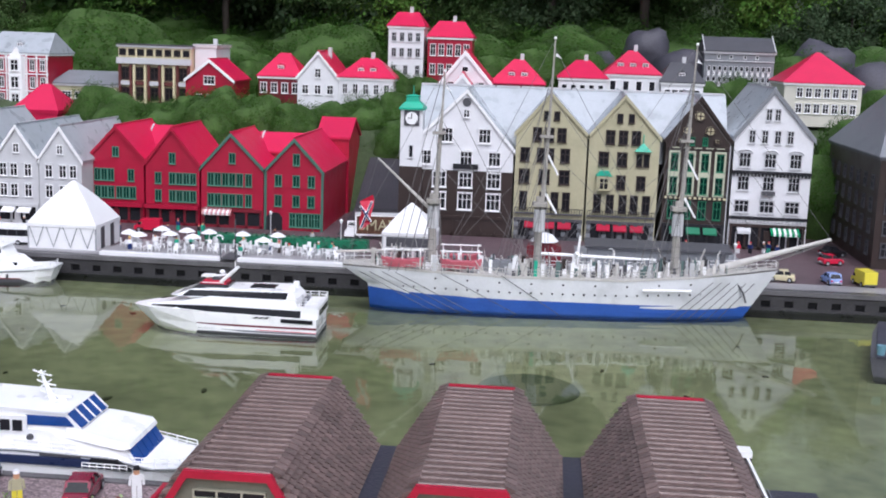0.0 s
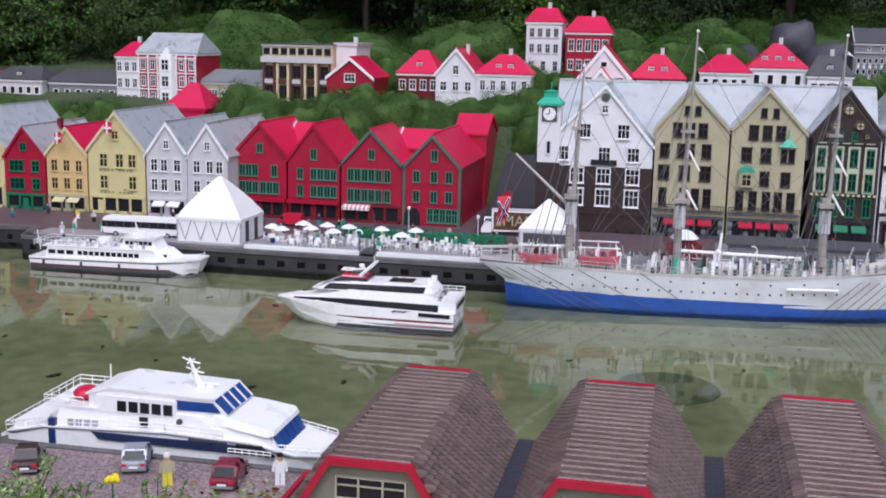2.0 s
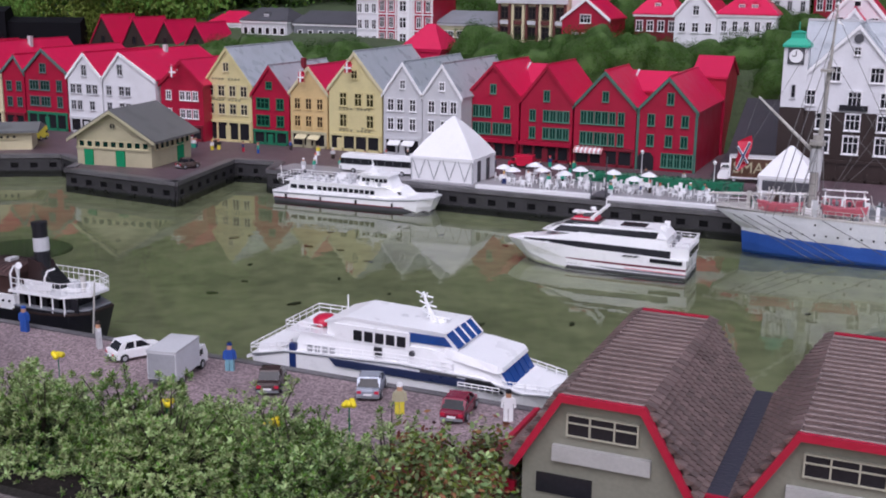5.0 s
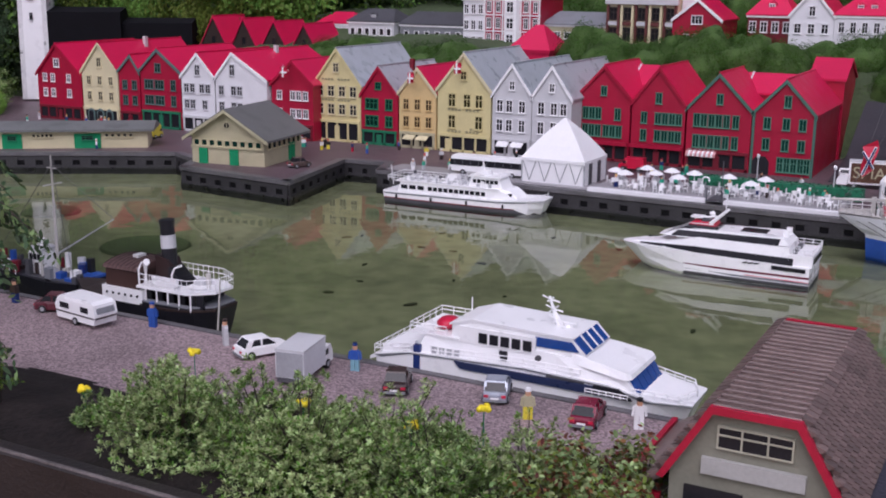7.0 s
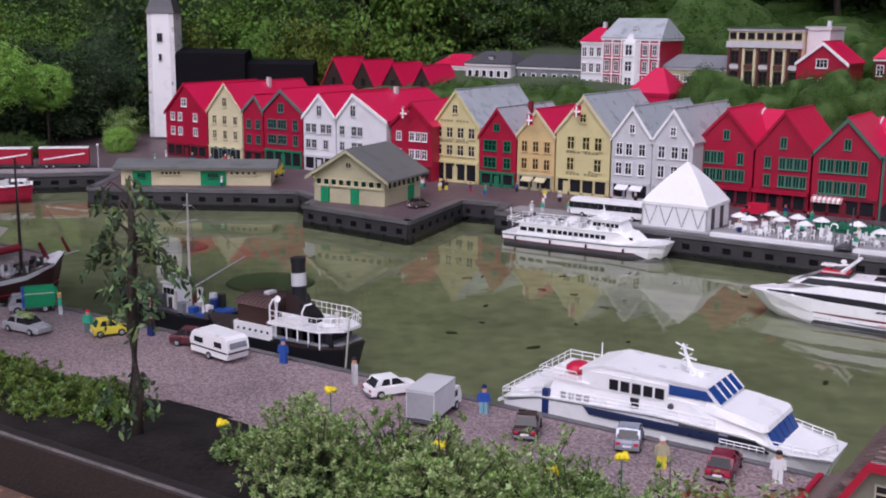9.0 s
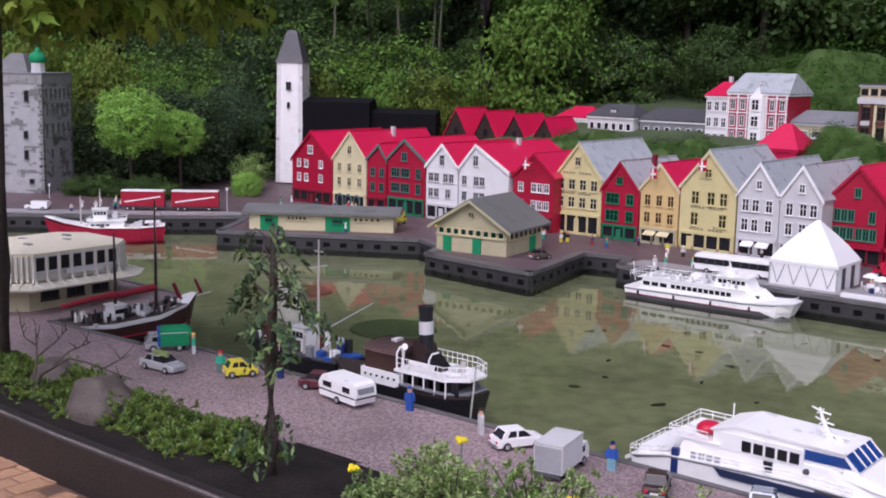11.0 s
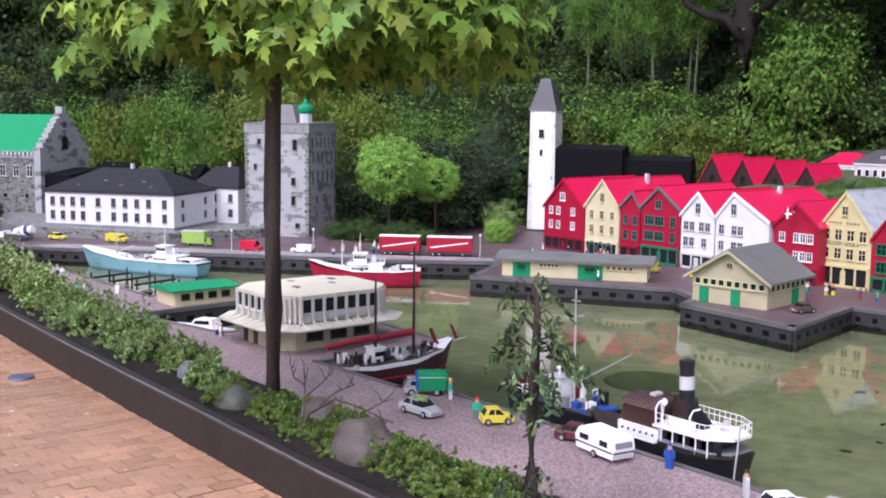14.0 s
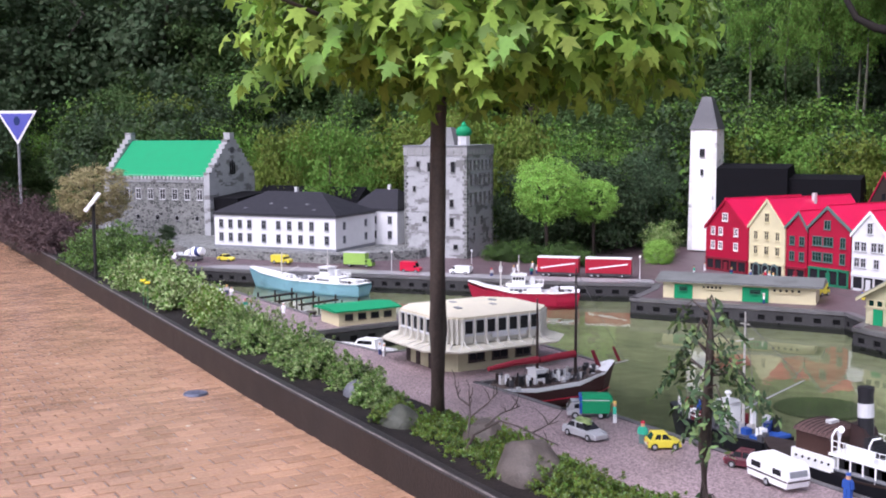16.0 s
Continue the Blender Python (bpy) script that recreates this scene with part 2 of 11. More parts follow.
def rubble(name, pale, dark, scale=24.0):
    """Rubble walling: stones of many greys in pale mortar."""
    m = mat(name, pale, 0.65, 0.2, 12.0, 70.0, 0.3, stain=0.15)
    n, l = m.node_tree.nodes, m.node_tree.links
    b = n["Principled BSDF"]
    co, flat, cell, edge = n.new("ShaderNodeTexCoord"), n.new("ShaderNodeVectorMath"), n.new("ShaderNodeTexVoronoi"), n.new("ShaderNodeTexVoronoi")
    flat.operation = "MULTIPLY"
    flat.inputs[1].default_value = (1.0, 1.0, 1.7)
    l.new(co.outputs["Object"], flat.inputs[0])
    edge.feature = "DISTANCE_TO_EDGE"
    for v in (cell, edge):
        v.inputs["Scale"].default_value = scale
        l.new(flat.outputs[0], v.inputs["Vector"])
    sep, one, two = n.new("ShaderNodeSeparateColor"), n.new("ShaderNodeMix"), n.new("ShaderNodeMix")
    one.data_type = two.data_type = "RGBA"
    l.new(cell.outputs["Color"], sep.inputs[0])
    l.new(sep.outputs[0], one.inputs["Factor"])
    one.inputs["A"].default_value = (*dark, 1)
    l.new(b.inputs["Base Color"].links[0].from_socket, one.inputs["B"])
    joint = n.new("ShaderNodeMapRange")
    joint.inputs["From Min"].default_value, joint.inputs["From Max"].default_value = 0.04, 0.10
    joint.inputs["To Min"].default_value, joint.inputs["To Max"].default_value = 1.0, 0.0
    l.new(edge.outputs["Distance"], joint.inputs["Value"])
    l.new(joint.outputs[0], two.inputs["Factor"])
    l.new(one.outputs["Result"], two.inputs["A"])
    two.inputs["B"].default_value = (pale[0] * 1.15, pale[1] * 1.15, pale[2] * 1.12, 1)
    l.new(two.outputs["Result"], b.inputs["Base Color"])
    return m


STONE = block_stone("grey_castle_stone", (0.40, 0.405, 0.42), (0.18, 0.18, 0.18), 0.55)
LIMEWASH = block_stone("whitewashed_stone", (0.74, 0.74, 0.74), (0.30, 0.31, 0.31), 0.60, size=6.0)
DARK_STONE = rubble("mottled_dark_stone", (0.23, 0.235, 0.23), (0.03, 0.032, 0.033), 19.0)
BOULDER = mat("brown_grey_boulder", (0.090, 0.073, 0.064), 0.6, 0.35, 12.0, 90.0, 0.4, stain=0.3)
SHED_WALL = mat("grey_beige_shed_wall", (0.23, 0.23, 0.18), 0.5, 0.1, stripes=("Z", 0.02, 0.001), stain=0.15)
BARK = mat("dark_wet_bark", (0.050, 0.036, 0.030), 0.65, 0.4, 12.0, 60.0, 0.8)
SKIN_Y = mat("yellow_doll_plastic", (0.75, 0.50, 0.12), 0.4, 0.1)
DOLL_RED = mat("tan_doll_plastic", (0.62, 0.34, 0.20), 0.4, 0.1)
CANVAS = mat("white_canvas", (0.80, 0.80, 0.81), 0.6, 0.04, stain=0.05)
LEAF_MAPLE = leaf_mat("maple_leaf", (0.30, 0.43, 0.075), 0.35, 0.015, 0.6, 0.36, 0.18)
LEAF_MAPLE_OLD = leaf_mat("older_maple_leaf", (0.14, 0.25, 0.035), 0.4, 0.015, 0.5, 0.2, 0.35)
LEAF_SPIREA = leaf_mat("pale_shrub_leaf", (0.37, 0.46, 0.20), 0.5, 0.025, 0.55, 0.3, 0.25)
LEAF_ROUND = leaf_mat("bright_round_tree_leaf", (0.27, 0.48, 0.09), 0.35, 0.015, 0.6, 0.22)
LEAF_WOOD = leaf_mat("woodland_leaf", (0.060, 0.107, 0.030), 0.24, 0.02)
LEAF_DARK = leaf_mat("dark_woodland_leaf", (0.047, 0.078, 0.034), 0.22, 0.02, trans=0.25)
LEAF_LIGHT = leaf_mat("fresh_green_leaf", (0.125, 0.235, 0.038), 0.4, 0.02)
LEAF_YEL = leaf_mat("yellow_green_leaf", (0.14, 0.19, 0.03), 0.4, 0.02)
LEAF_SHRUB = leaf_mat("shrub_leaf", (0.18, 0.26, 0.10), 0.55, 0.02)
LEAF_HEATH = leaf_mat("heath_leaf", (0.042, 0.094, 0.016), 0.3, 0.012, trans=0.2, spec=0.07)
HEATH_CORE = mat("mound_core", (0.05, 0.10, 0.018), 0.9, 0.3, 12.0, 60.0, 0.4)
LEAF_RED = leaf_mat("red_tinged_leaf", (0.22, 0.085, 0.05), 0.6, 0.03)
LEAF_FIR = leaf_mat("dark_feathery_leaf", (0.050, 0.088, 0.040), 0.5, 0.02, trans=0.15)
def gravel_mat():
    """Wet gravel: each stone of its own shade, over a broad stain."""
    m = mat("wet_gravel", (0.240, 0.180, 0.187), 0.6, 0.5, 2.2, 75.0, 0.9, stain=0.1)
    n, l = m.node_tree.nodes, m.node_tree.links
    b = n["Principled BSDF"]
    cell, geo = n.new("ShaderNodeTexVoronoi"), n.new("ShaderNodeNewGeometry")
    cell.inputs["Scale"].default_value = 130.0
    l.new(geo.outputs["Position"], cell.inputs["Vector"])
    sep, rng = n.new("ShaderNodeSeparateColor"), n.new("ShaderNodeMapRange")
    l.new(cell.outputs["Color"], sep.inputs[0])
    rng.inputs["To Min"].default_value, rng.inputs["To Max"].default_value = 0.55, 1.65
    l.new(sep.outputs[0], rng.inputs["Value"])
    mul = n.new("ShaderNodeVectorMath")
    mul.operation = "SCALE"
    l.new(b.inputs["Base Color"].links[0].from_socket, mul.inputs[0])
    l.new(rng.outputs[0], mul.inputs["Scale"])
    l.new(mul.outputs[0], b.inputs["Base Color"])
    return m


GRAVEL = gravel_mat()
FLOWER = mat("yellow_petal", (0.85, 0.68, 0.01), 0.5, 0.1)
WATER = water_mat()


# ---- mesh tools ----
class Form:
    """Vertices and faces gathered from simple solids; each face keeps the index of its material."""

    def __init__(self):
        self.v, self.f, self.k = [], [], []

    def add(self, verts, faces, k=0):
        o = len(self.v)
        self.v += [tuple(p) for p in verts]
        self.f += [tuple(o + i for i in q) for q in faces]
        self.k += [k] * len(faces)
        return self

    def box(self, x0, x1, y0, y1, z0, z1, k=0):
        return self.add([(x0, y0, z0), (x1, y0, z0), (x1, y1, z0), (x0, y1, z0), (x0, y0, z1), (x1, y0, z1), (x1, y1, z1), (x0, y1, z1)],
                        [(3, 2, 1, 0), (4, 5, 6, 7), (0, 1, 5, 4), (1, 2, 6, 5), (2, 3, 7, 6), (3, 0, 4, 7)], k)

    def prism(self, pts, axis, a, b, k=0):
        """A polygon pushed along an axis: pts are (x, z) for y, (y, z) for x, (x, y) for z."""
        put = {"y": lambda p, c: (p[0], c, p[1]), "x": lambda p, c: (c, p[0], p[1]), "z": lambda p, c: (p[0], p[1], c)}[axis]
        n = len(pts)
        verts = [put(p, a) for p in pts] + [put(p, b) for p in pts]
        return self.add(verts, [tuple(range(n)), tuple(range(2 * n - 1, n - 1, -1))] + [(i, n + i, n + (i + 1) % n, (i + 1) % n) for i in range(n)], k)

    def loft(self, rings, k=0, caps=True, closed=True):
        n = len(rings[0])
        verts = [p for r in rings for p in r]
        faces = [(j * n + i, j * n + (i + 1) % n, (j + 1) * n + (i + 1) % n, (j + 1) * n + i) for j in range(len(rings) - 1) for i in range(n if closed else n - 1)]
        if caps:
            faces += [tuple(range(n - 1, -1, -1)), tuple(range((len(rings) - 1) * n, len(rings) * n))]
        return self.add(verts, faces, k)

    def rod(self, p0, p1, r0, r1=None, n=6, k=0):
        p0, p1 = Vector(p0), Vector(p1)
        q = (p1 - p0).to_track_quat("Z", "Y")
        rings = []
        for p, r in ((p0, r0), (p1, r0 if r1 is None else r1)):
            rings.append([p + q @ Vector((r * math.cos(6.2832 * i / n), r * math.sin(6.2832 * i / n), 0)) for i in range(n)])
        return self.loft(rings, k)

    def tube(self, pts, r0, r1, n=7, k=0):
        rings = []
        for i, p in enumerate(pts):
            d = Vector(pts[min(i + 1, len(pts) - 1)]) - Vector(pts[max(i - 1, 0)])
            q = d.to_track_quat("Z", "Y")
            r = r0 + (r1 - r0) * i / (len(pts) - 1)
            rings.append([Vector(p) + q @ Vector((r * math.cos(6.2832 * j / n), r * math.sin(6.2832 * j / n), 0)) for j in range(n)])
        return self.loft(rings, k)

    def ball(self, c, rx, ry, rz, n=10, m=6, k=0, rough=0.0, seed=0.0):
        rings = []
        for j in range(m + 1):
            a = math.pi * (0.03 + 0.94 * j / m)
            ring = []
            for i in range(n):
                b = 6.2832 * i / n
                d = Vector((math.sin(a) * math.cos(b), math.sin(a) * math.sin(b), -math.cos(a)))
                s = 1 + rough * noise.noise(d * 1.7 + Vector((seed, seed, seed)))
                ring.append((c[0] + rx * d.x * s, c[1] + ry * d.y * s, c[2] + rz * d.z * s))
            rings.append(ring)
        return self.loft(rings, k)

    def lattice(self, xs, zs, solid, y0, y1, k=0):
        """A pierced plate in one piece: cells of a grid that are solid, with their reveals."""
        nx, nz = len(xs) - 1, len(zs) - 1
        on = lambda i, j: 0 <= i < nx and 0 <= j < nz and solid(i, j)
        ids, verts, faces = {}, [], []

        def vid(i, j, q):
            if (i, j, q) not in ids:
                ids[(i, j, q)] = len(verts)
                verts.append((xs[i], y1 if q else y0, zs[j]))
            return ids[(i, j, q)]
        for i in range(nx):
            for j in range(nz):
                if not on(i, j):
                    continue
                faces.append((vid(i, j, 0), vid(i + 1, j, 0), vid(i + 1, j + 1, 0), vid(i, j + 1, 0)))
                for (a, b), gone in ((((i, j), (i + 1, j)), not on(i, j - 1)), (((i + 1, j + 1), (i, j + 1)), not on(i, j + 1)), (((i, j + 1), (i, j)), not on(i - 1, j)), (((i + 1, j), (i + 1, j + 1)), not on(i + 1, j))):
                    if gone:
                        faces.append((vid(*b, 0), vid(*a, 0), vid(*a, 1), vid(*b, 1)))
        return self.add(verts, faces, k)

    def mesh(self, name, mats, smooth=False):
        me = bpy.data.meshes.new(name)
        me.from_pydata(self.v, [], self.f)
        for m in mats if isinstance(mats, (list, tuple)) else [mats]:
            me.materials.append(m)
        if any(self.k):
            me.polygons.foreach_set("material_index", self.k)
        if len(self.f) < 6000:
            bm = bmesh.new()
            bm.from_mesh(me)
            bmesh.ops.recalc_face_normals(bm, faces=bm.faces)
            bm.to_mesh(me)
            bm.free()
        if smooth:
            me.polygons.foreach_set("use_smooth", [True] * len(me.polygons))
        me.update()
        return me



def part(name, form, material, parent=None, label="", smooth=False):
    """Links a form, or a mesh already made, as one mesh object under a thing or part."""
    ob = new(name, form if isinstance(form, bpy.types.Mesh) else form.mesh(name, material, smooth))
    if parent:
        ob.parent = parent
    return tagged(ob, label) if label else ob


def thing(name, m, label, category, group="", kind=""):
    ob = new(name)
    ob.empty_display_size = 0.05
    ob.matrix_basis = m
    return tagged(ob, label, category, group, kind)


def structure(name, form, material, label, smooth=False):
    return tagged(part(name, form, material, None, "", smooth), label, name.rstrip("_0123456789").replace("_", " "), "", "structure")

# ---- the large structure ----
WATER_Z, PATH_Z = -0.14, -0.08


def smooth(a, b, x):
    t = min(1.0, max(0.0, (x - a) / (b - a)))
    return t * t * (3 - 2 * t)


def back_line(x):
    """Where the hill begins behind the town."""
    if x > -9:
        return 9.9
    if x > -14:
        return 9.9 + (x + 9) * 0.16
    return 9.1 + (x + 14) * 0.62


def hill(x, y):
    d = y - back_line(x)
    w = smooth(-9.6, -8.2, x)
    town = 0.72 * smooth(0.0, 0.7, d) + 0.33 * smooth(0.7, 2.6, d) + 0.16 * max(0, d - 2.6)
    left = 0.10 * smooth(-0.2, 1.0, d) + 0.16 * max(0, d - 0.6)
    z = w * town + (1 - w) * left
    z += 0.06 * smooth(0.3, 2.0, d) * noise.noise(Vector((x * 0.9, y * 0.9, 0.3)))
    return z


def ground_z(x, y):
    d = y - back_line(x)
    if d > 0 and y > 1.5:
        return hill(x, y)
    return -0.42


xs = [-120, -80, -55] + [-40 + i * 0.8 for i in range(20)] + [-24 + i * 0.3 for i in range(101)] + [7, 9, 12, 16, 22, 30, 45, 70, 120]
ys = [-120, -60, -30, -15, -8, -4, 0, 1.5] + [2 + i * 0.25 for i in range(73)] + [21, 23, 26, 30, 36, 45, 60, 90, 150]
g = Form()
n = len(ys)
g.add([(x, y, ground_z(x, y)) for x in xs for y in ys], [(i * n + j, (i + 1) * n + j, (i + 1) * n + j + 1, i * n + j + 1) for i in range(len(xs) - 1) for j in range(n - 1)])
structure("ground", g, HILL, "mossy dark green hillside and ground round the model town", True)

# pool bed and water
g = Form()
g.box(-14, 9, 3.0, 9.0, -0.40, -0.178)
structure("pool_bed", g, BED, "shallow algae-green pool bed under the harbour water")
g = Form()
g.add([(-14, 3.2, WATER_Z), (9, 3.2, WATER_Z), (9, 8.2, WATER_Z), (-14, 8.2, WATER_Z)], [(0, 1, 2, 3)])
structure("water", g, WATER, "still murky green harbour water with soft reflections")

# quays: flat tops on dark walls with a row of recesses
NEAR_EDGE = [(9.0, 3.55), (-5.2, 3.55), (-5.25, 3.40), (-6.05, 3.36), (-6.08, 4.35), (-7.12, 4.4), (-7.14, 3.32), (-7.95, 3.16), (-8.15, 3.2), (-8.2, 4.15), (-8.75, 4.15), (-8.78, 3.55), (-10.7, 3.5), (-12.6, 3.3)]
FAR_EDGE = [(-13.1, 3.4), (-12.04, 4.13), (-9.27, 6.55), (-8.75, 7.15), (-8.52, 6.9), (-8.17, 6.35), (-6.61, 7.28), (-6.25, 7.1), (-6.1, 6.76), (-5.02, 6.65), (-5.24, 7.72), (-4.85, 7.78),
            (-4.72, 7.42), (-1.6, 7.36), (9.0, 7.40)]


def slab(name, pts, material, label, top=0.0, bottom=-0.4):
    f = Form().prism(pts, "z", bottom, top)
    return structure(name, f, material, label)


slab("quay_1", [(-22, 2.85), (-22, 3.4)] + list(reversed(NEAR_EDGE)) + [(9, 2.85)], GRAVEL, "reddish grey wet gravel quay with a low kerb")
slab("quay_2", FAR_EDGE + [(9, 10.2), (-9, 10.4), (-14, 9.8), (-22, 6.5), (-22, 3.4)], STREET, "dark burgundy-grey street and quay before the houses")


def quay_wall(edge, name, label, cope=0.05, skip=()):
    """The wall below a quay's edge: coping, piers with recesses between them, and a foot."""
    f, hole, coping, foot = Form(), Form(), Form(), Form()
    for i in range(len(edge) - 1):
        if i in skip:
            continue
        a, b = Vector((*edge[i], 0)), Vector((*edge[i + 1], 0))
        d = b - a
        L = d.length
        d.normalize()
        out = Vector((d.y, -d.x, 0))

        def bar(s0, s1, o0, o1, z0, z1, form):
            p = [a + d * s0 + out * o0, a + d * s1 + out * o0, a + d * s1 + out * o1, a + d * s0 + out * o1]
            form.add([(q.x, q.y, z0) for q in p] + [(q.x, q.y, z1) for q in p], [(3, 2, 1, 0), (4, 5, 6, 7), (0, 1, 5, 4), (1, 2, 6, 5), (2, 3, 7, 6), (3, 0, 4, 7)])
        bar(-0.012, L + 0.012, -cope, 0.022, -0.024, 0.006, coping)
        bar(0, L, 0.002, 0.014, -0.062, -0.03, f)
        bar(0, L, 0.002, 0.016, -0.125, -0.105, f)
        bar(0, L, 0.002, 0.019, -0.30, -0.124, foot)
        # shallow strip between the piers, painted black for the depth's shade
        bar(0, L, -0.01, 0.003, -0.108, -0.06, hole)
        m = max(1, round(L / 0.15))
        for j in range(m + 1):
            s = L * j / m
            bar(max(0, s - 0.045), min(L, s + 0.045), 0.002, 0.014, -0.107, -0.06, f)
    ob = structure(name, f, QUAY, label)
    part("recess", hole, QUAY_HOLE, ob, "recesses with their shade painted black")
    part("coping", coping, mat("worn_grey_coping", (0.12, 0.115, 0.12), 0.45, 0.3, 6.0, 60.0, 0.3, stain=0.4), ob, "worn grey coping stones")
    part("foot", foot, mat("wet_black_foot", (0.014, 0.015, 0.014), 0.3, 0.3, stain=0.3), ob, "wet black foot of the wall")
    return ob


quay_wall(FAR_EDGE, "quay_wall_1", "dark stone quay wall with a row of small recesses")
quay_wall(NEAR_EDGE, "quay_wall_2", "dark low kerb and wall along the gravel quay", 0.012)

# paler slabs along the far edges
for k, pts in enumerate(([(-12.6, 3.85), (-12.04, 4.16), (-9.29, 6.57), (-8.78, 7.16), (-9.0, 7.3), (-9.55, 6.75), (-12.5, 4.2)],
                         [(-4.7, 7.45), (-1.62, 7.39), (-1.62, 7.75), (-4.7, 7.75)],
                         [(-1.6, 7.39), (9, 7.43), (9, 7.62), (-1.6, 7.62)])):
    f = Form().prism(pts, "z", 0.001, 0.006)
    structure("pavement_%d" % (k + 1), f, SLAB, "pale grey slab strip along the quay edge")

# planter with its timber wall, and the wet brick path
def wall_front(x):
    """The wall's face on the path side: it swings away from the path towards the castle end."""
    return 2.108 + 0.03 * max(0.0, -x - 4.0) + 0.015 * max(0.0, -x - 7.0)


f = Form()
sx = [-24 + i * 0.25 for i in range(103)]
sy = [2.15, 2.28, 2.42, 2.56, 2.70, 2.82, 2.87]
f.add([(x, y + (wall_front(x) - 2.108) * (2.87 - y) / 0.72 + max(0.0, -x - 11.0) * 0.045 * (y - 2.15) / 0.72, 0.07 - 0.075 * smooth(2.55, 2.86, y) + 0.035 * noise.noise(Vector((x * 2.3, y * 4, 1)))) for x in sx for y in sy],
      [(i * 7 + j, (i + 1) * 7 + j, (i + 1) * 7 + j + 1, i * 7 + j + 1) for i in range(102) for j in range(6)])
structure("planting_bed", f, SOIL, "wet dark soil of the raised planting bed", True)
f = Form()
f.loft([[(x, wall_front(x) + dx, z) for dx, z in ((0.0, PATH_Z - 0.3), (0.0, 0.092), (0.008, 0.1), (0.062, 0.1), (0.07, 0.092), (0.07, -0.2))] for x in (-24, -16, -12, -10, -8.5, -7, -5.5, -4.6, -4, -3.2, 1.8)])
planter_wall = structure("planter_wall", f, TIMBER, "low dark wet timber wall along the brick path")
# thin strip on the worn edge; its paler colour paints in the lit rim
f = Form()
f.loft([[(x, wall_front(x) + dx, z) for dx, z in ((0.004, 0.0985), (0.006, 0.103), (0.016, 0.1035), (0.018, 0.0985))] for x in (-24, -16, -12, -10, -8.5, -7, -5.5, -4.6, -4, -3.2, 1.8)])
part("edging", f, mat("worn_wet_lit_edge", (0.15, 0.13, 0.125), 0.35, 0.5, 9.0, 60.0, 0.3, stain=0.5), planter_wall, "worn top edge, painted paler as if lit")
f = Form()
f.box(-24, 2, -12, 2.85, PATH_Z - 0.4, PATH_Z - 0.006)
structure("path_base", f, JOINT, "sandy joints under the wet brick path")

# ---- building kit ----
MESHES = {}


def window_meshes(w, h, style, frame_mat, pane_mat):
    key = ("window", round(w, 3), round(h, 3), style, frame_mat.name, pane_mat.name)
    if key not in MESHES:
        t = max(0.006, min(w, h) * 0.12)
        b = t * (0.36 if style != "bars" else 0.2)
        if style == "bars":
            t *= 0.75
        ups = {"cross": [0.0], "tall": [0.0], "pair": [0.0], "bars": [-w / 6, w / 6]}.get(style, [])
        ges = [h * 0.12] if style not in ("plain", "pair") else []
        xs = [-w / 2 - t, -w / 2] + [v for u in ups for v in (u - b, u + b)] + [w / 2, w / 2 + t]
        zs = [-h / 2 - t, -h / 2] + [v for u in ges for v in (u - b, u + b)] + [h / 2, h / 2 + t]
        f = Form().lattice(xs, zs, lambda i, j: i % 2 == 0 or j % 2 == 0, -0.008, 0.003)
        f.box(-w / 2 - t * 1.5, w / 2 + t * 1.5, -0.014, 0.0, -h / 2 - t * 1.7, -h / 2 - t * 0.95)
        if style != "plain":
            f.box(-w / 2 - t * 1.3, w / 2 + t * 1.3, -0.012, 0.0, h / 2 + t * 0.95, h / 2 + t * 1.45)
        MESHES[key] = (f.mesh("window_frame", frame_mat), Form().box(-w / 2, w / 2, -0.003, 0.002, -h / 2, h / 2).mesh("pane", pane_mat))
    return MESHES[key]


def window(parent, x, z, w, h, frame_mat=PLAIN_WHITE, pane_mat=GLASS, style="cross", y=0.0, turn=0):
    a, b = window_meshes(w, h, style, frame_mat, pane_mat)
    ob = part("window", a, None, parent)
    ob.matrix_basis = pose(x, y, z, 0, 0, turn)
    part("pane", b, None, ob)
    return ob


def rows_of(parent, w, rows, frame_mat, pane_mat, y=0.0):
    """Rows of windows: height, places across the width from 0 to 1, window width, height and style."""
    for z, us, ww, hh, style in rows:
        for u in us:
            window(parent, (u - 0.5) * w, z, ww, hh, frame_mat, pane_mat, style, y)


def shop(root, w, h, colour, door=0.5, awning=None):
    """A ground floor with its dark shop windows, posts and door, and an awning if it has one."""
    f = Form()
    m = max(2, round(w / 0.11))
    for i in range(m + 1):
        x = -w / 2 + 0.012 + (w - 0.024) * i / m
        f.box(x - 0.009, x + 0.009, -0.010, 0.0, 0, h)
    f.box(-w / 2, w / 2, -0.016, 0.0, h, h + 0.022)
    f.box(-w / 2, w / 2, -0.010, 0.0, 0.0, 0.022)
    part("shopfront", f, colour, root)
    part("shop_glass", Form().box(-w / 2 + 0.01, w / 2 - 0.01, -0.004, 0.0, 0.01, h), GLASS, root)
    part("door", Form().box((door - 0.5) * w - 0.024, (door - 0.5) * w + 0.024, -0.013, -0.002, 0.0, h * 0.85), colour, root)
    if awning:
        k = max(1, round(w * 0.7 / 0.13))
        for i in range(k):
            x = (i - (k - 1) / 2) * 0.13
            part("awning", Form().prism([(-0.06, h * 0.66), (-0.06, h * 0.73), (-0.01, h * 0.98), (-0.01, h * 0.93)], "x", x - 0.052, x + 0.052), awning, root)


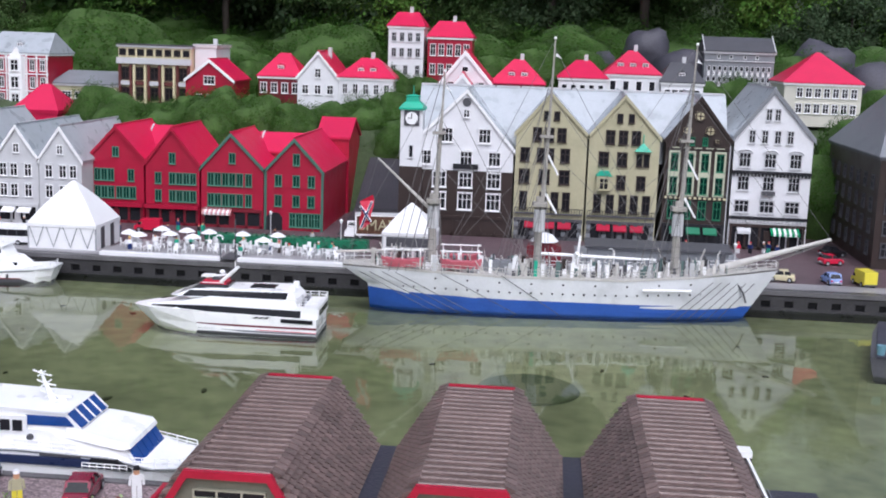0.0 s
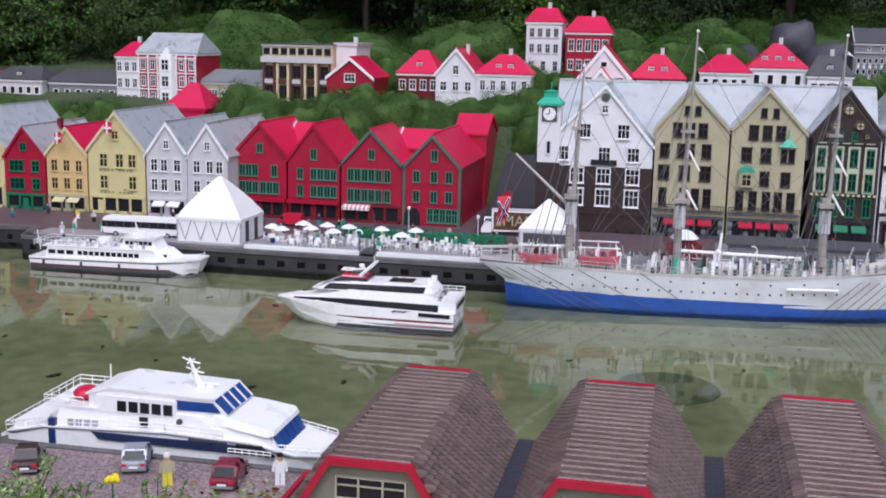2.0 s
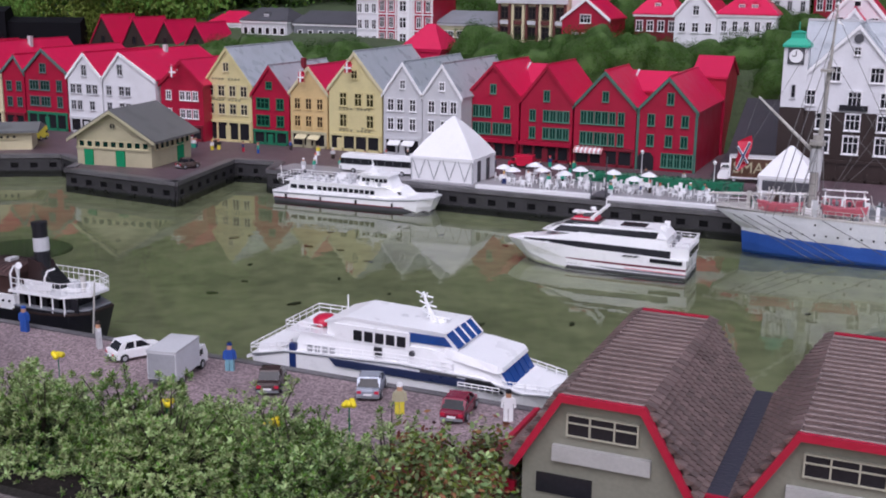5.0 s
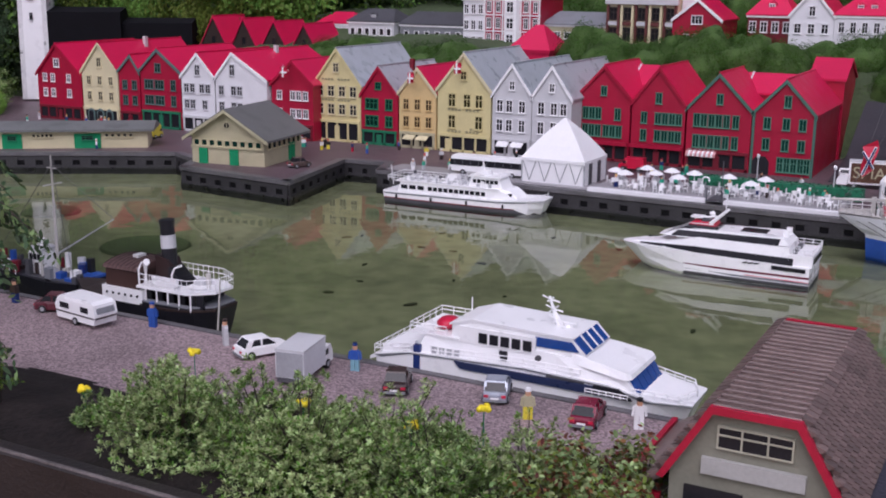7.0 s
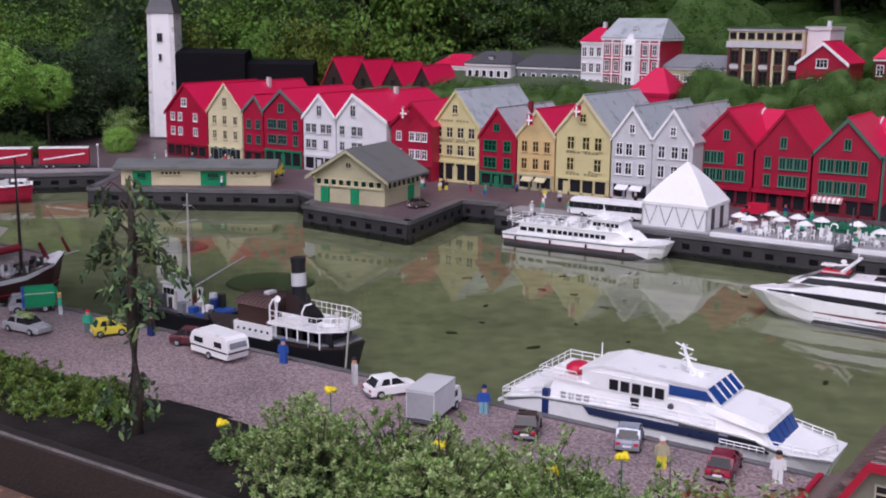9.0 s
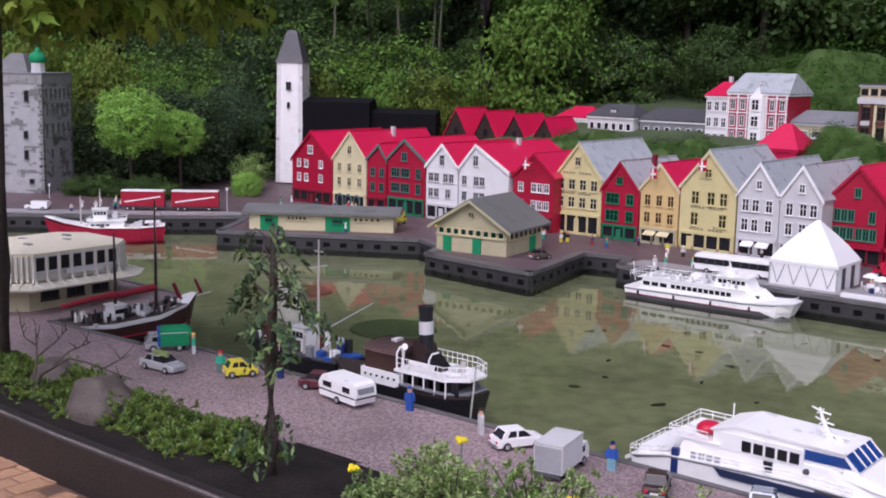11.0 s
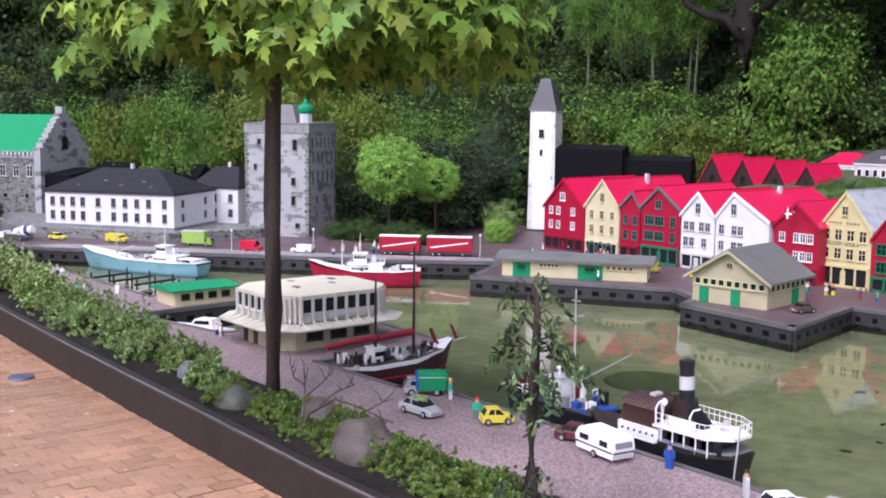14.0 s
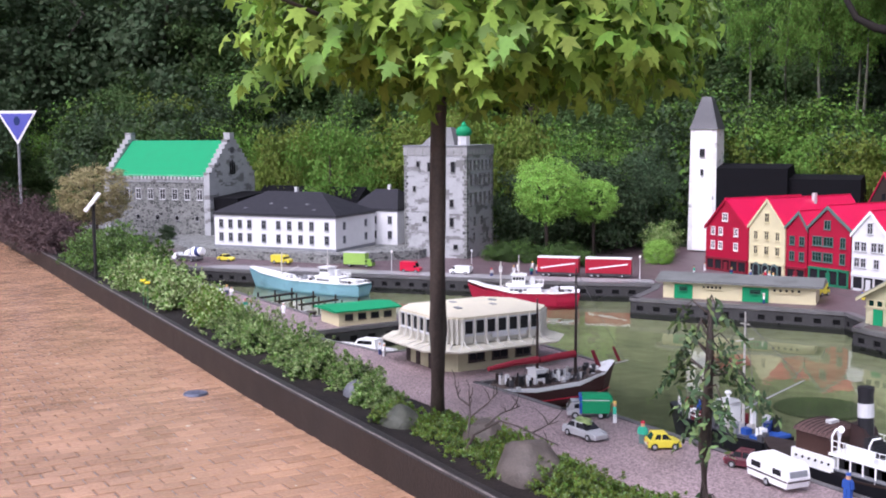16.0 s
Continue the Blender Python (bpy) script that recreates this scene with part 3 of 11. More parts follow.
def gable_house(label, x0, x1, y, eave, ridge, depth, wall, roof, trim, apex=0.5, rows=(), frame=PLAIN_WHITE, pane=GLASS, ground=None, awning=None, z0=0.0, door=0.5,
                group="gabled harbour houses", chimney=0, lower=None, over=0.012, verge=0.020, category="house", rot=0.0):
    """A house with its gable to the harbour."""
    w = x1 - x0
    root = thing("house", pose((x0 + x1) / 2, y, z0, 0, 0, rot), label, category, group)
    a = (apex - 0.5) * w
    part("wall", Form().prism([(-w / 2 + 0.003, 0), (w / 2 - 0.003, 0), (w / 2 - 0.003, eave), (a, ridge), (-w / 2 + 0.003, eave)], "y", 0, depth), wall, root)
    if lower:
        zl, ml = lower
        part("lower_wall", Form().box(-w / 2 + 0.001, w / 2 - 0.001, -0.005, depth * 0.6, 0, zl), ml, root)
    t = 0.016
    for s, e in ((-1, -w / 2), (1, w / 2)):
        run, rise = abs(e - a), ridge - eave
        drop = over * rise / run
        part("roof", Form().prism([(e + s * over, eave - drop + 0.002), (a, ridge + 0.002), (a, ridge + t), (e + s * over, eave - drop + t)], "y", -0.006, depth + 0.02), roof, root)
        part("bargeboard", Form().prism([(e + s * over, eave - drop - verge), (a, ridge - verge), (a, ridge + t * 0.8), (e + s * over, eave - drop + t * 0.8)], "y", -0.018, -0.007), trim, root)
    part("ridge_cap", Form().box(a - 0.008, a + 0.008, -0.012, depth + 0.02, ridge + t - 0.006, ridge + t + 0.006), roof, root)
    rows_of(root, w, rows, frame, pane, -0.006 if lower else 0.0)
    if ground:
        h, colour = ground
        shop(root, w - 0.02, h, colour, door, awning)
    for i in range(chimney):
        part("chimney", Form().box(a + 0.03, a + 0.065, depth * 0.5 + i * 0.2, depth * 0.5 + 0.04 + i * 0.2, ridge - 0.1, ridge + 0.05), DARK_RED if roof is GREY_ROOF else PALE_GREY, root)
    return root


def hip_house(label, xc, y, w, depth, z0, eave, ridge, wall, roof, trim, rows=(), frame=PLAIN_WHITE, pane=GLASS, flat=0.35, dormer=0, chimney=1, group="hillside houses", category="house", rot=0.0, side=()):
    """A house with eaves all round under a hipped roof; flat is the ridge's length as a share of the width."""
    root = thing("house", pose(xc, y, z0, 0, 0, rot), label, category, group)
    part("wall", Form().box(-w / 2, w / 2, 0, depth, 0, eave), wall, root)
    part("cornice", Form().box(-w / 2 - 0.014, w / 2 + 0.014, -0.014, depth + 0.014, eave - 0.012, eave + 0.008), trim, root)
    o, r, t = 0.02, flat * w / 2, 0.01
    base = [(-w / 2 - o, -o, eave + 0.008), (w / 2 + o, -o, eave + 0.008), (w / 2 + o, depth + o, eave + 0.008), (-w / 2 - o, depth + o, eave + 0.008)]
    low = [(x, yy, z + t) for x, yy, z in base]
    top = [(-r, depth / 2 - 0.01, ridge), (r, depth / 2 - 0.01, ridge), (r, depth / 2 + 0.01, ridge), (-r, depth / 2 + 0.01, ridge)]
    part("roof", Form().loft([base, low, top]), roof, root)
    rows_of(root, w, rows, frame, pane)
    for z, ps, ww, hh, style in side:
        for p in ps:
            for s in (-1, 1):
                window(root, s * (w / 2 + 0.001), z, ww, hh, frame, pane, style, p * depth, 90 * s)
    for i in range(dormer):
        x = (i - (dormer - 1) / 2) * 0.12
        zc = eave + (ridge - eave) * 0.38
        yy = depth / 2 * 0.38 - 0.03
        d = part("dormer", Form().prism([(x - 0.04, zc - 0.035), (x + 0.04, zc - 0.035), (x + 0.04, zc + 0.03), (x, zc + 0.055), (x - 0.04, zc + 0.03)], "y", yy, yy + 0.12), roof, root)
        window(d, x, zc, 0.045, 0.04, frame, pane, "cross", yy - 0.001)
    for i in range(chimney):
        x = (i - (chimney - 1) / 2) * 0.2 + 0.03
        part("chimney", Form().box(x - 0.018, x + 0.018, depth / 2 - 0.02, depth / 2 + 0.02, ridge - 0.05, ridge + 0.055), PALE_GREY, root)
    return root


def even(n, a=0.16, b=0.84):
    return [a + (b - a) * i / (n - 1) for i in range(n)] if n > 1 else [0.5]


# ---- the harbour row, from the castle end to the square ----
Y1 = 8.40
gable_house("red gabled house with white windows and a red roof", -9.40, -8.79, Y1, 0.46, 0.75, 1.1, RED, RED_ROOF, RED, 0.46,
            [(0.42, (0.18, 0.36, 0.72), 0.045, 0.07, "cross"), (0.27, (0.18, 0.36, 0.72), 0.045, 0.07, "cross"), (0.57, (0.46,), 0.06, 0.07, "cross")], ground=(0.12, DARK_RED))
gable_house("pale yellow gabled house with arched doors and a red roof", -8.78, -8.30, Y1, 0.51, 0.78, 1.2, CREAM, RED_ROOF, CREAM, 0.5,
            [(0.42, even(3, 0.2, 0.8), 0.045, 0.075, "cross"), (0.27, even(3, 0.2, 0.8), 0.045, 0.075, "cross"), (0.60, (0.5,), 0.05, 0.08, "cross")], frame=CREAM, ground=(0.13, CREAM), chimney=1)
for x in (-8.66, -8.54, -8.42):
    arch = thing("arched_opening", pose(x, Y1 - 0.012, 0), "grey-green arched shop opening in the pale yellow front", "opening", "arched openings")
    part("surround", Form().prism([(-0.045, 0), (0.045, 0), (0.045, 0.105), (0.025, 0.138), (0.0, 0.148), (-0.025, 0.138), (-0.045, 0.105)], "y", -0.008, 0.004), GREY_GREEN, arch)
    part("glass", Form().prism([(-0.03, 0.012), (0.03, 0.012), (0.03, 0.10), (0.016, 0.122), (-0.016, 0.122), (-0.03, 0.10)], "y", -0.012, -0.006), GLASS, arch)
gable_house("small red gable with green windows and grey-green verge", -8.29, -8.02, Y1, 0.53, 0.68, 1.1, RED, RED_ROOF, GREY_GREEN, 0.6,
            [(0.40, (0.3, 0.75), 0.05, 0.075, "cross"), (0.25, (0.3, 0.75), 0.05, 0.075, "cross")], frame=GREY_GREEN, pane=GREEN_GLASS, ground=(0.12, DARK_RED))
gable_house("red gabled house with green windows and grey-green verge", -8.01, -7.51, Y1, 0.55, 0.75, 1.1, RED, RED_ROOF, GREY_GREEN, 0.45,
            [(0.42, (0.22, 0.48), 0.10, 0.075, "bars"), (0.42, (0.82,), 0.05, 0.09, "cross"), (0.27, (0.22, 0.48), 0.10, 0.075, "bars"), (0.27, (0.82,), 0.05, 0.09, "cross"), (0.58, (0.45,), 0.06, 0.07, "cross")],
            frame=GREY_GREEN, pane=GREEN_GLASS, ground=(0.15, GREEN))
gable_house("white gabled house with white windows and a red roof", -7.50, -7.10, Y1, 0.52, 0.73, 1.1, WHITE, RED_ROOF, PLAIN_WHITE, 0.5,
            [(0.41, (0.16, 0.34, 0.62, 0.8), 0.05, 0.075, "cross"), (0.26, (0.16, 0.34, 0.7), 0.05, 0.075, "cross"), (0.58, (0.5,), 0.05, 0.09, "cross")], frame=PALE_GREY, ground=(0.13, PALE_GREY))
gable_house("white gabled house with white windows and a red roof", -7.09, -6.50, Y1, 0.52, 0.75, 1.2, WHITE, RED_ROOF, PLAIN_WHITE, 0.34,
            [(0.41, (0.12, 0.36, 0.48), 0.05, 0.075, "cross"), (0.26, (0.12, 0.36, 0.48), 0.05, 0.075, "cross"), (0.60, (0.34,), 0.05, 0.09, "cross")], frame=PALE_GREY, ground=(0.13, PALE_GREY), chimney=1)
flagged = gable_house("red gabled house with white windows and a hanging flag", -6.48, -6.02, Y1 + 0.04, 0.50, 0.70, 1.0, RED, RED_ROOF, RED, 0.5,
            [(0.40, (0.2, 0.52, 0.66, 0.82), 0.045, 0.07, "cross"), (0.24, (0.2, 0.52, 0.66, 0.82), 0.045, 0.07, "cross")], ground=(0.12, DARK_RED))
Y2 = 8.57
gable_house("tall yellow warehouse with grey roof and shop windows", -6.10, -5.60, Y2, 0.51, 0.82, 1.1, YELLOW, GREY_ROOF, YELLOW, 0.49,
            [(0.45, even(4, 0.14, 0.84), 0.06, 0.085, "tall"), (0.29, even(4, 0.14, 0.84), 0.06, 0.085, "tall"), (0.66, (0.48,), 0.05, 0.07, "cross")], frame=CREAM, ground=(0.17, YELLOW))
gable_house("narrow red gabled house with green windows and grey roof", -5.60, -5.22, Y2, 0.44, 0.68, 1.0, RED, GREY_ROOF, RED, 0.47,
            [(0.36, (0.3,), 0.12, 0.08, "bars"), (0.36, (0.76,), 0.06, 0.08, "cross"), (0.21, (0.3,), 0.12, 0.08, "bars"), (0.21, (0.76,), 0.06, 0.08, "cross"), (0.52, (0.47,), 0.05, 0.05, "cross")],
            frame=GREEN, pane=GREEN_GLASS, ground=(0.11, GREEN), chimney=1)
gable_house("small sand-yellow gabled house with red roof", -5.21, -4.84, Y2, 0.48, 0.69, 0.9, ORANGE_Y, RED_ROOF, CREAM, 0.5,
            [(0.38, even(3, 0.2, 0.8), 0.05, 0.085, "cross"), (0.23, even(3, 0.2, 0.8), 0.05, 0.085, "cross")], frame=ORANGE_Y, pane=mat("brown_window_glass", (0.035, 0.02, 0.01), 0.15, 0.2, bump=0.0, spec=0.25), ground=(0.12, TAN), awning=CREAM)
gable_house("tall yellow gabled house with green windows and grey roof", -4.83, -4.32, Y2, 0.53, 0.83, 1.1, YELLOW, GREY_ROOF, CREAM, 0.49,
            [(0.44, (0.28, 0.56, 0.78), 0.06, 0.10, "tall"), (0.26, (0.28, 0.78), 0.06, 0.10, "tall"), (0.65, (0.49,), 0.05, 0.06, "cross")], frame=YELLOW, pane=mat("olive_window_glass", (0.035, 0.032, 0.012), 0.15, 0.2, bump=0.0, spec=0.25), ground=(0.13, YELLOW), door=0.2)
gable_house("pale grey gabled house with white windows and grey roof", -4.31, -3.95, Y2, 0.51, 0.76, 1.2, PALE_GREY, GREY_ROOF, PLAIN_WHITE, 0.5,
            [(0.42, (0.2, 0.44, 0.76), 0.05, 0.09, "cross"), (0.26, (0.2, 0.44, 0.76), 0.05, 0.09, "cross"), (0.59, (0.5,), 0.04, 0.06, "cross")], ground=(0.13, PALE_GREY), awning=CANVAS)
gable_house("pale grey gabled house with white windows and grey roof", -3.95, -3.60, Y2, 0.51, 0.76, 1.2, PALE_GREY, GREY_ROOF, PLAIN_WHITE, 0.5,
            [(0.42, (0.24, 0.56, 0.8), 0.05, 0.09, "cross"), (0.26, (0.24, 0.56, 0.8), 0.05, 0.09, "cross"), (0.59, (0.5,), 0.04, 0.06, "cross")], ground=(0.13, PALE_GREY))
Y3 = 8.80
PALE_RED = mat("faded_red_stripe", (0.62, 0.30, 0.30), 0.55, 0.08)
SASH_GREEN = mat("grey_green_sash", (0.075, 0.21, 0.15), 0.42, 0.1)
VERGE_GREEN = mat("grey_green_verge", (0.065, 0.15, 0.115), 0.42, 0.1, stripes=("Z", 0.02, 0.001))
DARK_PANE = mat("dark_green_pane", (0.006, 0.045, 0.032), 0.2, 0.2, bump=0.0, spec=0.3)
gable_house("long red timber-style gable with green windows, red roof", -3.645, -3.185, Y3, 0.52, 0.765, 0.82, RED, RED_ROOF, RED, 0.50,
            [(0.385, (0.17, 0.29, 0.41, 0.77), 0.042, 0.085, "pair"), (0.245, (0.17, 0.29, 0.41, 0.56, 0.68, 0.80), 0.042, 0.085, "pair"), (0.57, (0.5,), 0.042, 0.065, "pair")],
            frame=SASH_GREEN, pane=DARK_PANE, ground=(0.13, DARK_RED), group="red harbour houses")
gable_house("red timber-style gable with green windows, red roof", -3.175, -2.73, Y3, 0.49, 0.77, 0.74, RED, RED_ROOF, RED, 0.49,
            [(z, (0.24, 0.50, 0.63, 0.76, 0.88), 0.042, 0.08, "pair") for z in (0.375, 0.235)] + [(0.535, (0.5,), 0.042, 0.075, "pair")],
            frame=SASH_GREEN, pane=DARK_PANE, ground=(0.13, DARK_RED), group="red harbour houses")
striped = gable_house("red gable trimmed in green, with a striped shop awning", -2.72, -2.21, Y3, 0.475, 0.745, 0.70, RED, RED_ROOF, VERGE_GREEN, 0.48,
            [(z, (0.16, 0.27, 0.39, 0.50, 0.62, 0.76), 0.042, 0.09, "pair") for z in (0.385, 0.22)] + [(0.555, (0.5,), 0.042, 0.07, "pair")],
            frame=SASH_GREEN, pane=DARK_PANE, ground=(0.13, DARK_RED), group="red harbour houses")
for i in range(13):
    x = -0.235 + 0.018 * i
    part("awning_strip", Form().prism([(0.0, 0.155), (-0.055, 0.125), (-0.055, 0.105), (-0.05, 0.105), (-0.05, 0.118), (0.0, 0.145)], "x", x, x + 0.0178), CANVAS if i % 2 else PALE_RED, striped)
corner = gable_house("red corner gable trimmed in green with green windows", -2.20, -1.735, Y3, 0.475, 0.722, 1.05, RED, RED_ROOF, VERGE_GREEN, 0.50,
            [(z, (0.23, 0.54, 0.80), 0.046, 0.08, "pair") for z in (0.395, 0.235)] + [(0.085, (0.48, 0.59, 0.70, 0.81, 0.91), 0.038, 0.10, "cross"), (0.565, (0.54,), 0.044, 0.08, "pair")],
            frame=SASH_GREEN, pane=DARK_PANE, group="red harbour houses")
part("corner_post", Form().box(0.218, 0.237, -0.009, 0.01, 0, 0.465), VERGE_GREEN, corner)
part("corner_post", Form().box(-0.237, -0.218, -0.009, 0.01, 0, 0.465), VERGE_GREEN, corner)
part("doorway", Form().prism([(-0.22, 0), (-0.09, 0), (-0.09, 0.10), (-0.12, 0.14), (-0.19, 0.14), (-0.22, 0.10)], "y", -0.009, -0.002), BLACK, corner, "black arched passage")
rear = thing("house", pose(-1.86, 9.87, -0.075), "red rear house behind the corner gable", "house", "red harbour houses")
part("wall", Form().prism([(0, 0), (0.55, 0), (0.55, 0.72), (0.27, 0.87), (0, 0.74)], "x", -0.14, 0.14), RED, rear)
part("roof", Form().prism([(-0.02, 0.725), (0.27, 0.875), (0.57, 0.715), (0.57, 0.735), (0.27, 0.90), (-0.02, 0.745)], "x", -0.155, 0.155), RED_ROOF, rear)
for xa, xb, ya, ze, zr in ((-3.42, -2.96, 9.25, 0.58, 0.725), (-2.47, -1.98, 9.30, 0.56, 0.70)):
    link = thing("house", pose((xa + xb) / 2, ya, 0), "low red roof joining two harbour gables", "house", "red harbour houses")
    hw = (xb - xa) / 2
    part("wall", Form().prism([(0, 0), (0.5, 0), (0.5, ze), (0.25, zr), (0, ze)], "x", -hw, hw), RED, link)
    part("roof", Form().prism([(-0.02, ze), (0.25, zr + 0.002), (0.52, ze), (0.52, ze + 0.016), (0.25, zr + 0.018), (-0.02, ze + 0.016)], "x", -hw - 0.004, hw + 0.004), RED_ROOF, link)
    part("flashing", Form().prism([(-0.022, ze + 0.014), (0.25, zr + 0.018), (0.25, zr + 0.026), (-0.022, ze + 0.022)], "x", -hw + 0.07, -hw + 0.085), PALE_GREY, link)
for xa, xb in ((-3.645, -3.185), (-3.175, -2.73)):
    jetty_beam = thing("jetty_beam", pose((xa + xb) / 2, Y3, 0.135), "dark red beam under the overhanging storey", "beam", "overhang beams")
    part("beam", Form().box(-(xb - xa) / 2 + 0.004, (xb - xa) / 2 - 0.004, -0.045, -0.017, 0, 0.028), RED, jetty_beam)

# painted lettering on the yellow fronts, too small to read
for x0, x1, zs in ((-6.02, -5.68, (0.555, 0.37)), (-4.74, -4.42, (0.36, 0.175)), (-4.52, -4.42, (0.20,))):
    for z in zs:
        board = thing("painted_sign", pose((x0 + x1) / 2, 8.569, z), "row of dark painted lettering on the yellow front", "sign", "painted signs")
        k = max(3, round((x1 - x0) / 0.035))
        for i in range(k):
            x = (i - (k - 1) / 2) * 0.034
            if i % 5 != 4:
                part("letter_bar", Form().box(x - 0.011, x + 0.011, -0.004, 0.002, -0.008, 0.009), mat("faded_letter_paint", (0.30, 0.28, 0.16), 0.5, 0.1), board)

# ---- the tall houses by the square ----
Y4 = 8.95
G = "tall harbour buildings"
white_clock = gable_house("white over dark brown gabled building with grey roof", -1.08, -0.25, Y4, 0.70, 1.15, 1.3, WHITE, GREY_ROOF, PLAIN_WHITE, 0.54,
            [(0.80, (0.36, 0.72), 0.085, 0.10, "bars"), (0.62, (0.16, 0.55, 0.82), 0.085, 0.10, "bars"), (0.45, (0.3, 0.55, 0.82), 0.095, 0.11, "bars"), (0.28, (0.3, 0.55, 0.82), 0.10, 0.12, "bars"), (0.97, (0.54,), 0.04, 0.05, "cross")],
            lower=(0.52, BROWN), ground=(0.14, BROWN), group=G)
part("crest", Form().rod((0.033, -0.012, 1.06), (0.033, 0.0, 1.06), 0.034, n=12), DARK_GREY, white_clock)
part("sign_board", Form().box(-0.06, 0.14, -0.024, -0.005, 0.535, 0.575), BLACK, white_clock)
long_roof = thing("long_roof", pose(0, Y4 + 0.25, 0), "long light grey roof joining the tall gabled buildings", "roof", G)
part("slope", Form().prism([(-0.08, 0.62), (0.36, 1.165), (0.40, 1.165), (1.0, 0.5), (0.9, 0.5), (0.38, 1.12), (-0.02, 0.62)], "x", -1.06, 1.44), GREY_ROOF, long_roof)
for i in range(12):
    part("ridge_cap", Form().box(-1.06 + 0.2085 * i, -0.865 + 0.2085 * i, 0.35, 0.41, 1.16, 1.176), PALE_GREY, long_roof)
part("end_wall", Form().prism([(0, 0), (0.9, 0), (0.9, 0.5), (0.38, 1.11), (0, 0.60)], "x", -1.05, -1.0), WHITE, long_roof)
tower = thing("clock_tower", pose(-1.06, Y4 - 0.03, 0), "white clock tower with a copper-green cap", "tower", G)
part("wall", Form().box(-0.088, 0.088, 0, 0.16, 0, 0.985), WHITE, tower)
part("lower_wall", Form().box(-0.09, 0.09, -0.004, 0.16, 0, 0.54), BROWN, tower)
part("cap", Form().loft([[(s * r, 0.08 + q * r, z) for s, q in ((-1, -1), (1, -1), (1, 1), (-1, 1))] for r, z in ((0.10, 0.985), (0.10, 1.003), (0.075, 1.03), (0.052, 1.05), (0.05, 1.085), (0.058, 1.09), (0.01, 1.105))]).rod((0, 0.08, 1.10), (0, 0.08, 1.17), 0.005, 0.003), TEAL, tower, "copper-green cap with a spire")
face = part("clock_face", Form().box(-0.06, 0.06, -0.008, 0.0, 0.86, 0.98), DARK_GREY, tower)
part("dial", Form().rod((0, -0.012, 0.92), (0, -0.007, 0.92), 0.05, n=20), PLAIN_WHITE, face)
part("clock_pointer", Form().box(-0.003, 0.003, -0.015, -0.012, 0.92, 0.96), BLACK, face)
part("clock_pointer", Form().box(-0.03, 0.0, -0.015, -0.012, 0.917, 0.923), BLACK, face)
window(tower, 0, 0.66, 0.025, 0.09, PALE_GREY, GLASS, "plain")

tan1 = gable_house("tan gabled building with dark windows and grey roof", -0.24, 0.32, Y4, 0.84, 1.15, 1.2, TAN, GREY_ROOF, TAN, 0.47,
            [(0.98, (0.42, 0.56), 0.035, 0.06, "plain"), (0.83, (0.3, 0.47, 0.64), 0.058, 0.095, "tall"), (0.67, (0.14, 0.37, 0.48, 0.70), 0.06, 0.095, "tall"), (0.50, (0.14, 0.42, 0.70), 0.07, 0.095, "tall"),
             (0.31, (0.14, 0.42, 0.58, 0.74), 0.05, 0.13, "tall")], frame=BROWN, ground=(0.15, DARK_GREY), awning=RED, group=G, door=0.3)
tan2 = gable_house("tan gabled building with copper-green bay tops", 0.33, 0.88, Y4, 0.84, 1.15, 1.2, TAN, GREY_ROOF, TAN, 0.48,
            [(0.98, (0.42, 0.58), 0.035, 0.06, "plain"), (0.83, (0.3, 0.48, 0.66), 0.058, 0.095, "tall"), (0.66, (0.22, 0.48), 0.065, 0.095, "tall"), (0.66, (0.72, 0.82), 0.035, 0.09, "plain"), (0.48, (0.48, 0.76), 0.058, 0.095, "tall"),
             (0.31, (0.16, 0.34, 0.52, 0.68, 0.85), 0.05, 0.13, "tall")], frame=BROWN, ground=(0.15, DARK_GREY), awning=RED, group=G)
for house, w in ((tan1, 0.56), (tan2, 0.55)):
    part("balcony_ledge", Form().box(-w / 2 + 0.01, w / 2 - 0.01, -0.03, 0, 0.205, 0.215), DARK_GREY, house)
    rail = part("balcony_rail", Form().box(-w / 2 + 0.01, w / 2 - 0.01, -0.030, -0.026, 0.252, 0.257), BLACK, house, "black iron balcony rail")
    for i in range(27):
        x = -w / 2 + 0.014 + (w - 0.028) * i / 26
        part("baluster", MESHES.setdefault("baluster", Form().box(-0.0022, 0.0022, -0.030, -0.026, 0.215, 0.252).mesh("baluster", BLACK)), None, rail).matrix_basis = pose(x, 0, 0)
    for u in (0.02, 0.26, 0.5, 0.74, 0.98):
        x = (u - 0.5) * (w - 0.04)
        for k in range(5):
            part("quoin", Form().box(x - 0.013 - 0.004 * (k % 2), x + 0.013 + 0.004 * (k % 2), -0.022, -0.01, 0.004 + 0.034 * k, 0.034 + 0.034 * k), MID_GREY if k % 2 else DARK_GREY, house)
part("bay_top", Form().loft([[(0.08, -0.05, 0.73), (0.21, -0.05, 0.73), (0.21, 0.0, 0.73), (0.08, 0.0, 0.73)], [(0.135, -0.02, 0.79), (0.155, -0.02, 0.79), (0.155, 0.0, 0.79), (0.135, 0.0, 0.79)]]).rod((0.145, -0.01, 0.78), (0.145, -0.01, 0.86), 0.004), TEAL, tan2, "copper-green bay top")
bay = part("bay", Form().box(-0.20, -0.09, -0.05, 0, 0.42, 0.53), TAN, tan2)
window(bay, -0.145, 0.47, 0.06, 0.08, TAN, GLASS, "tall", -0.051)
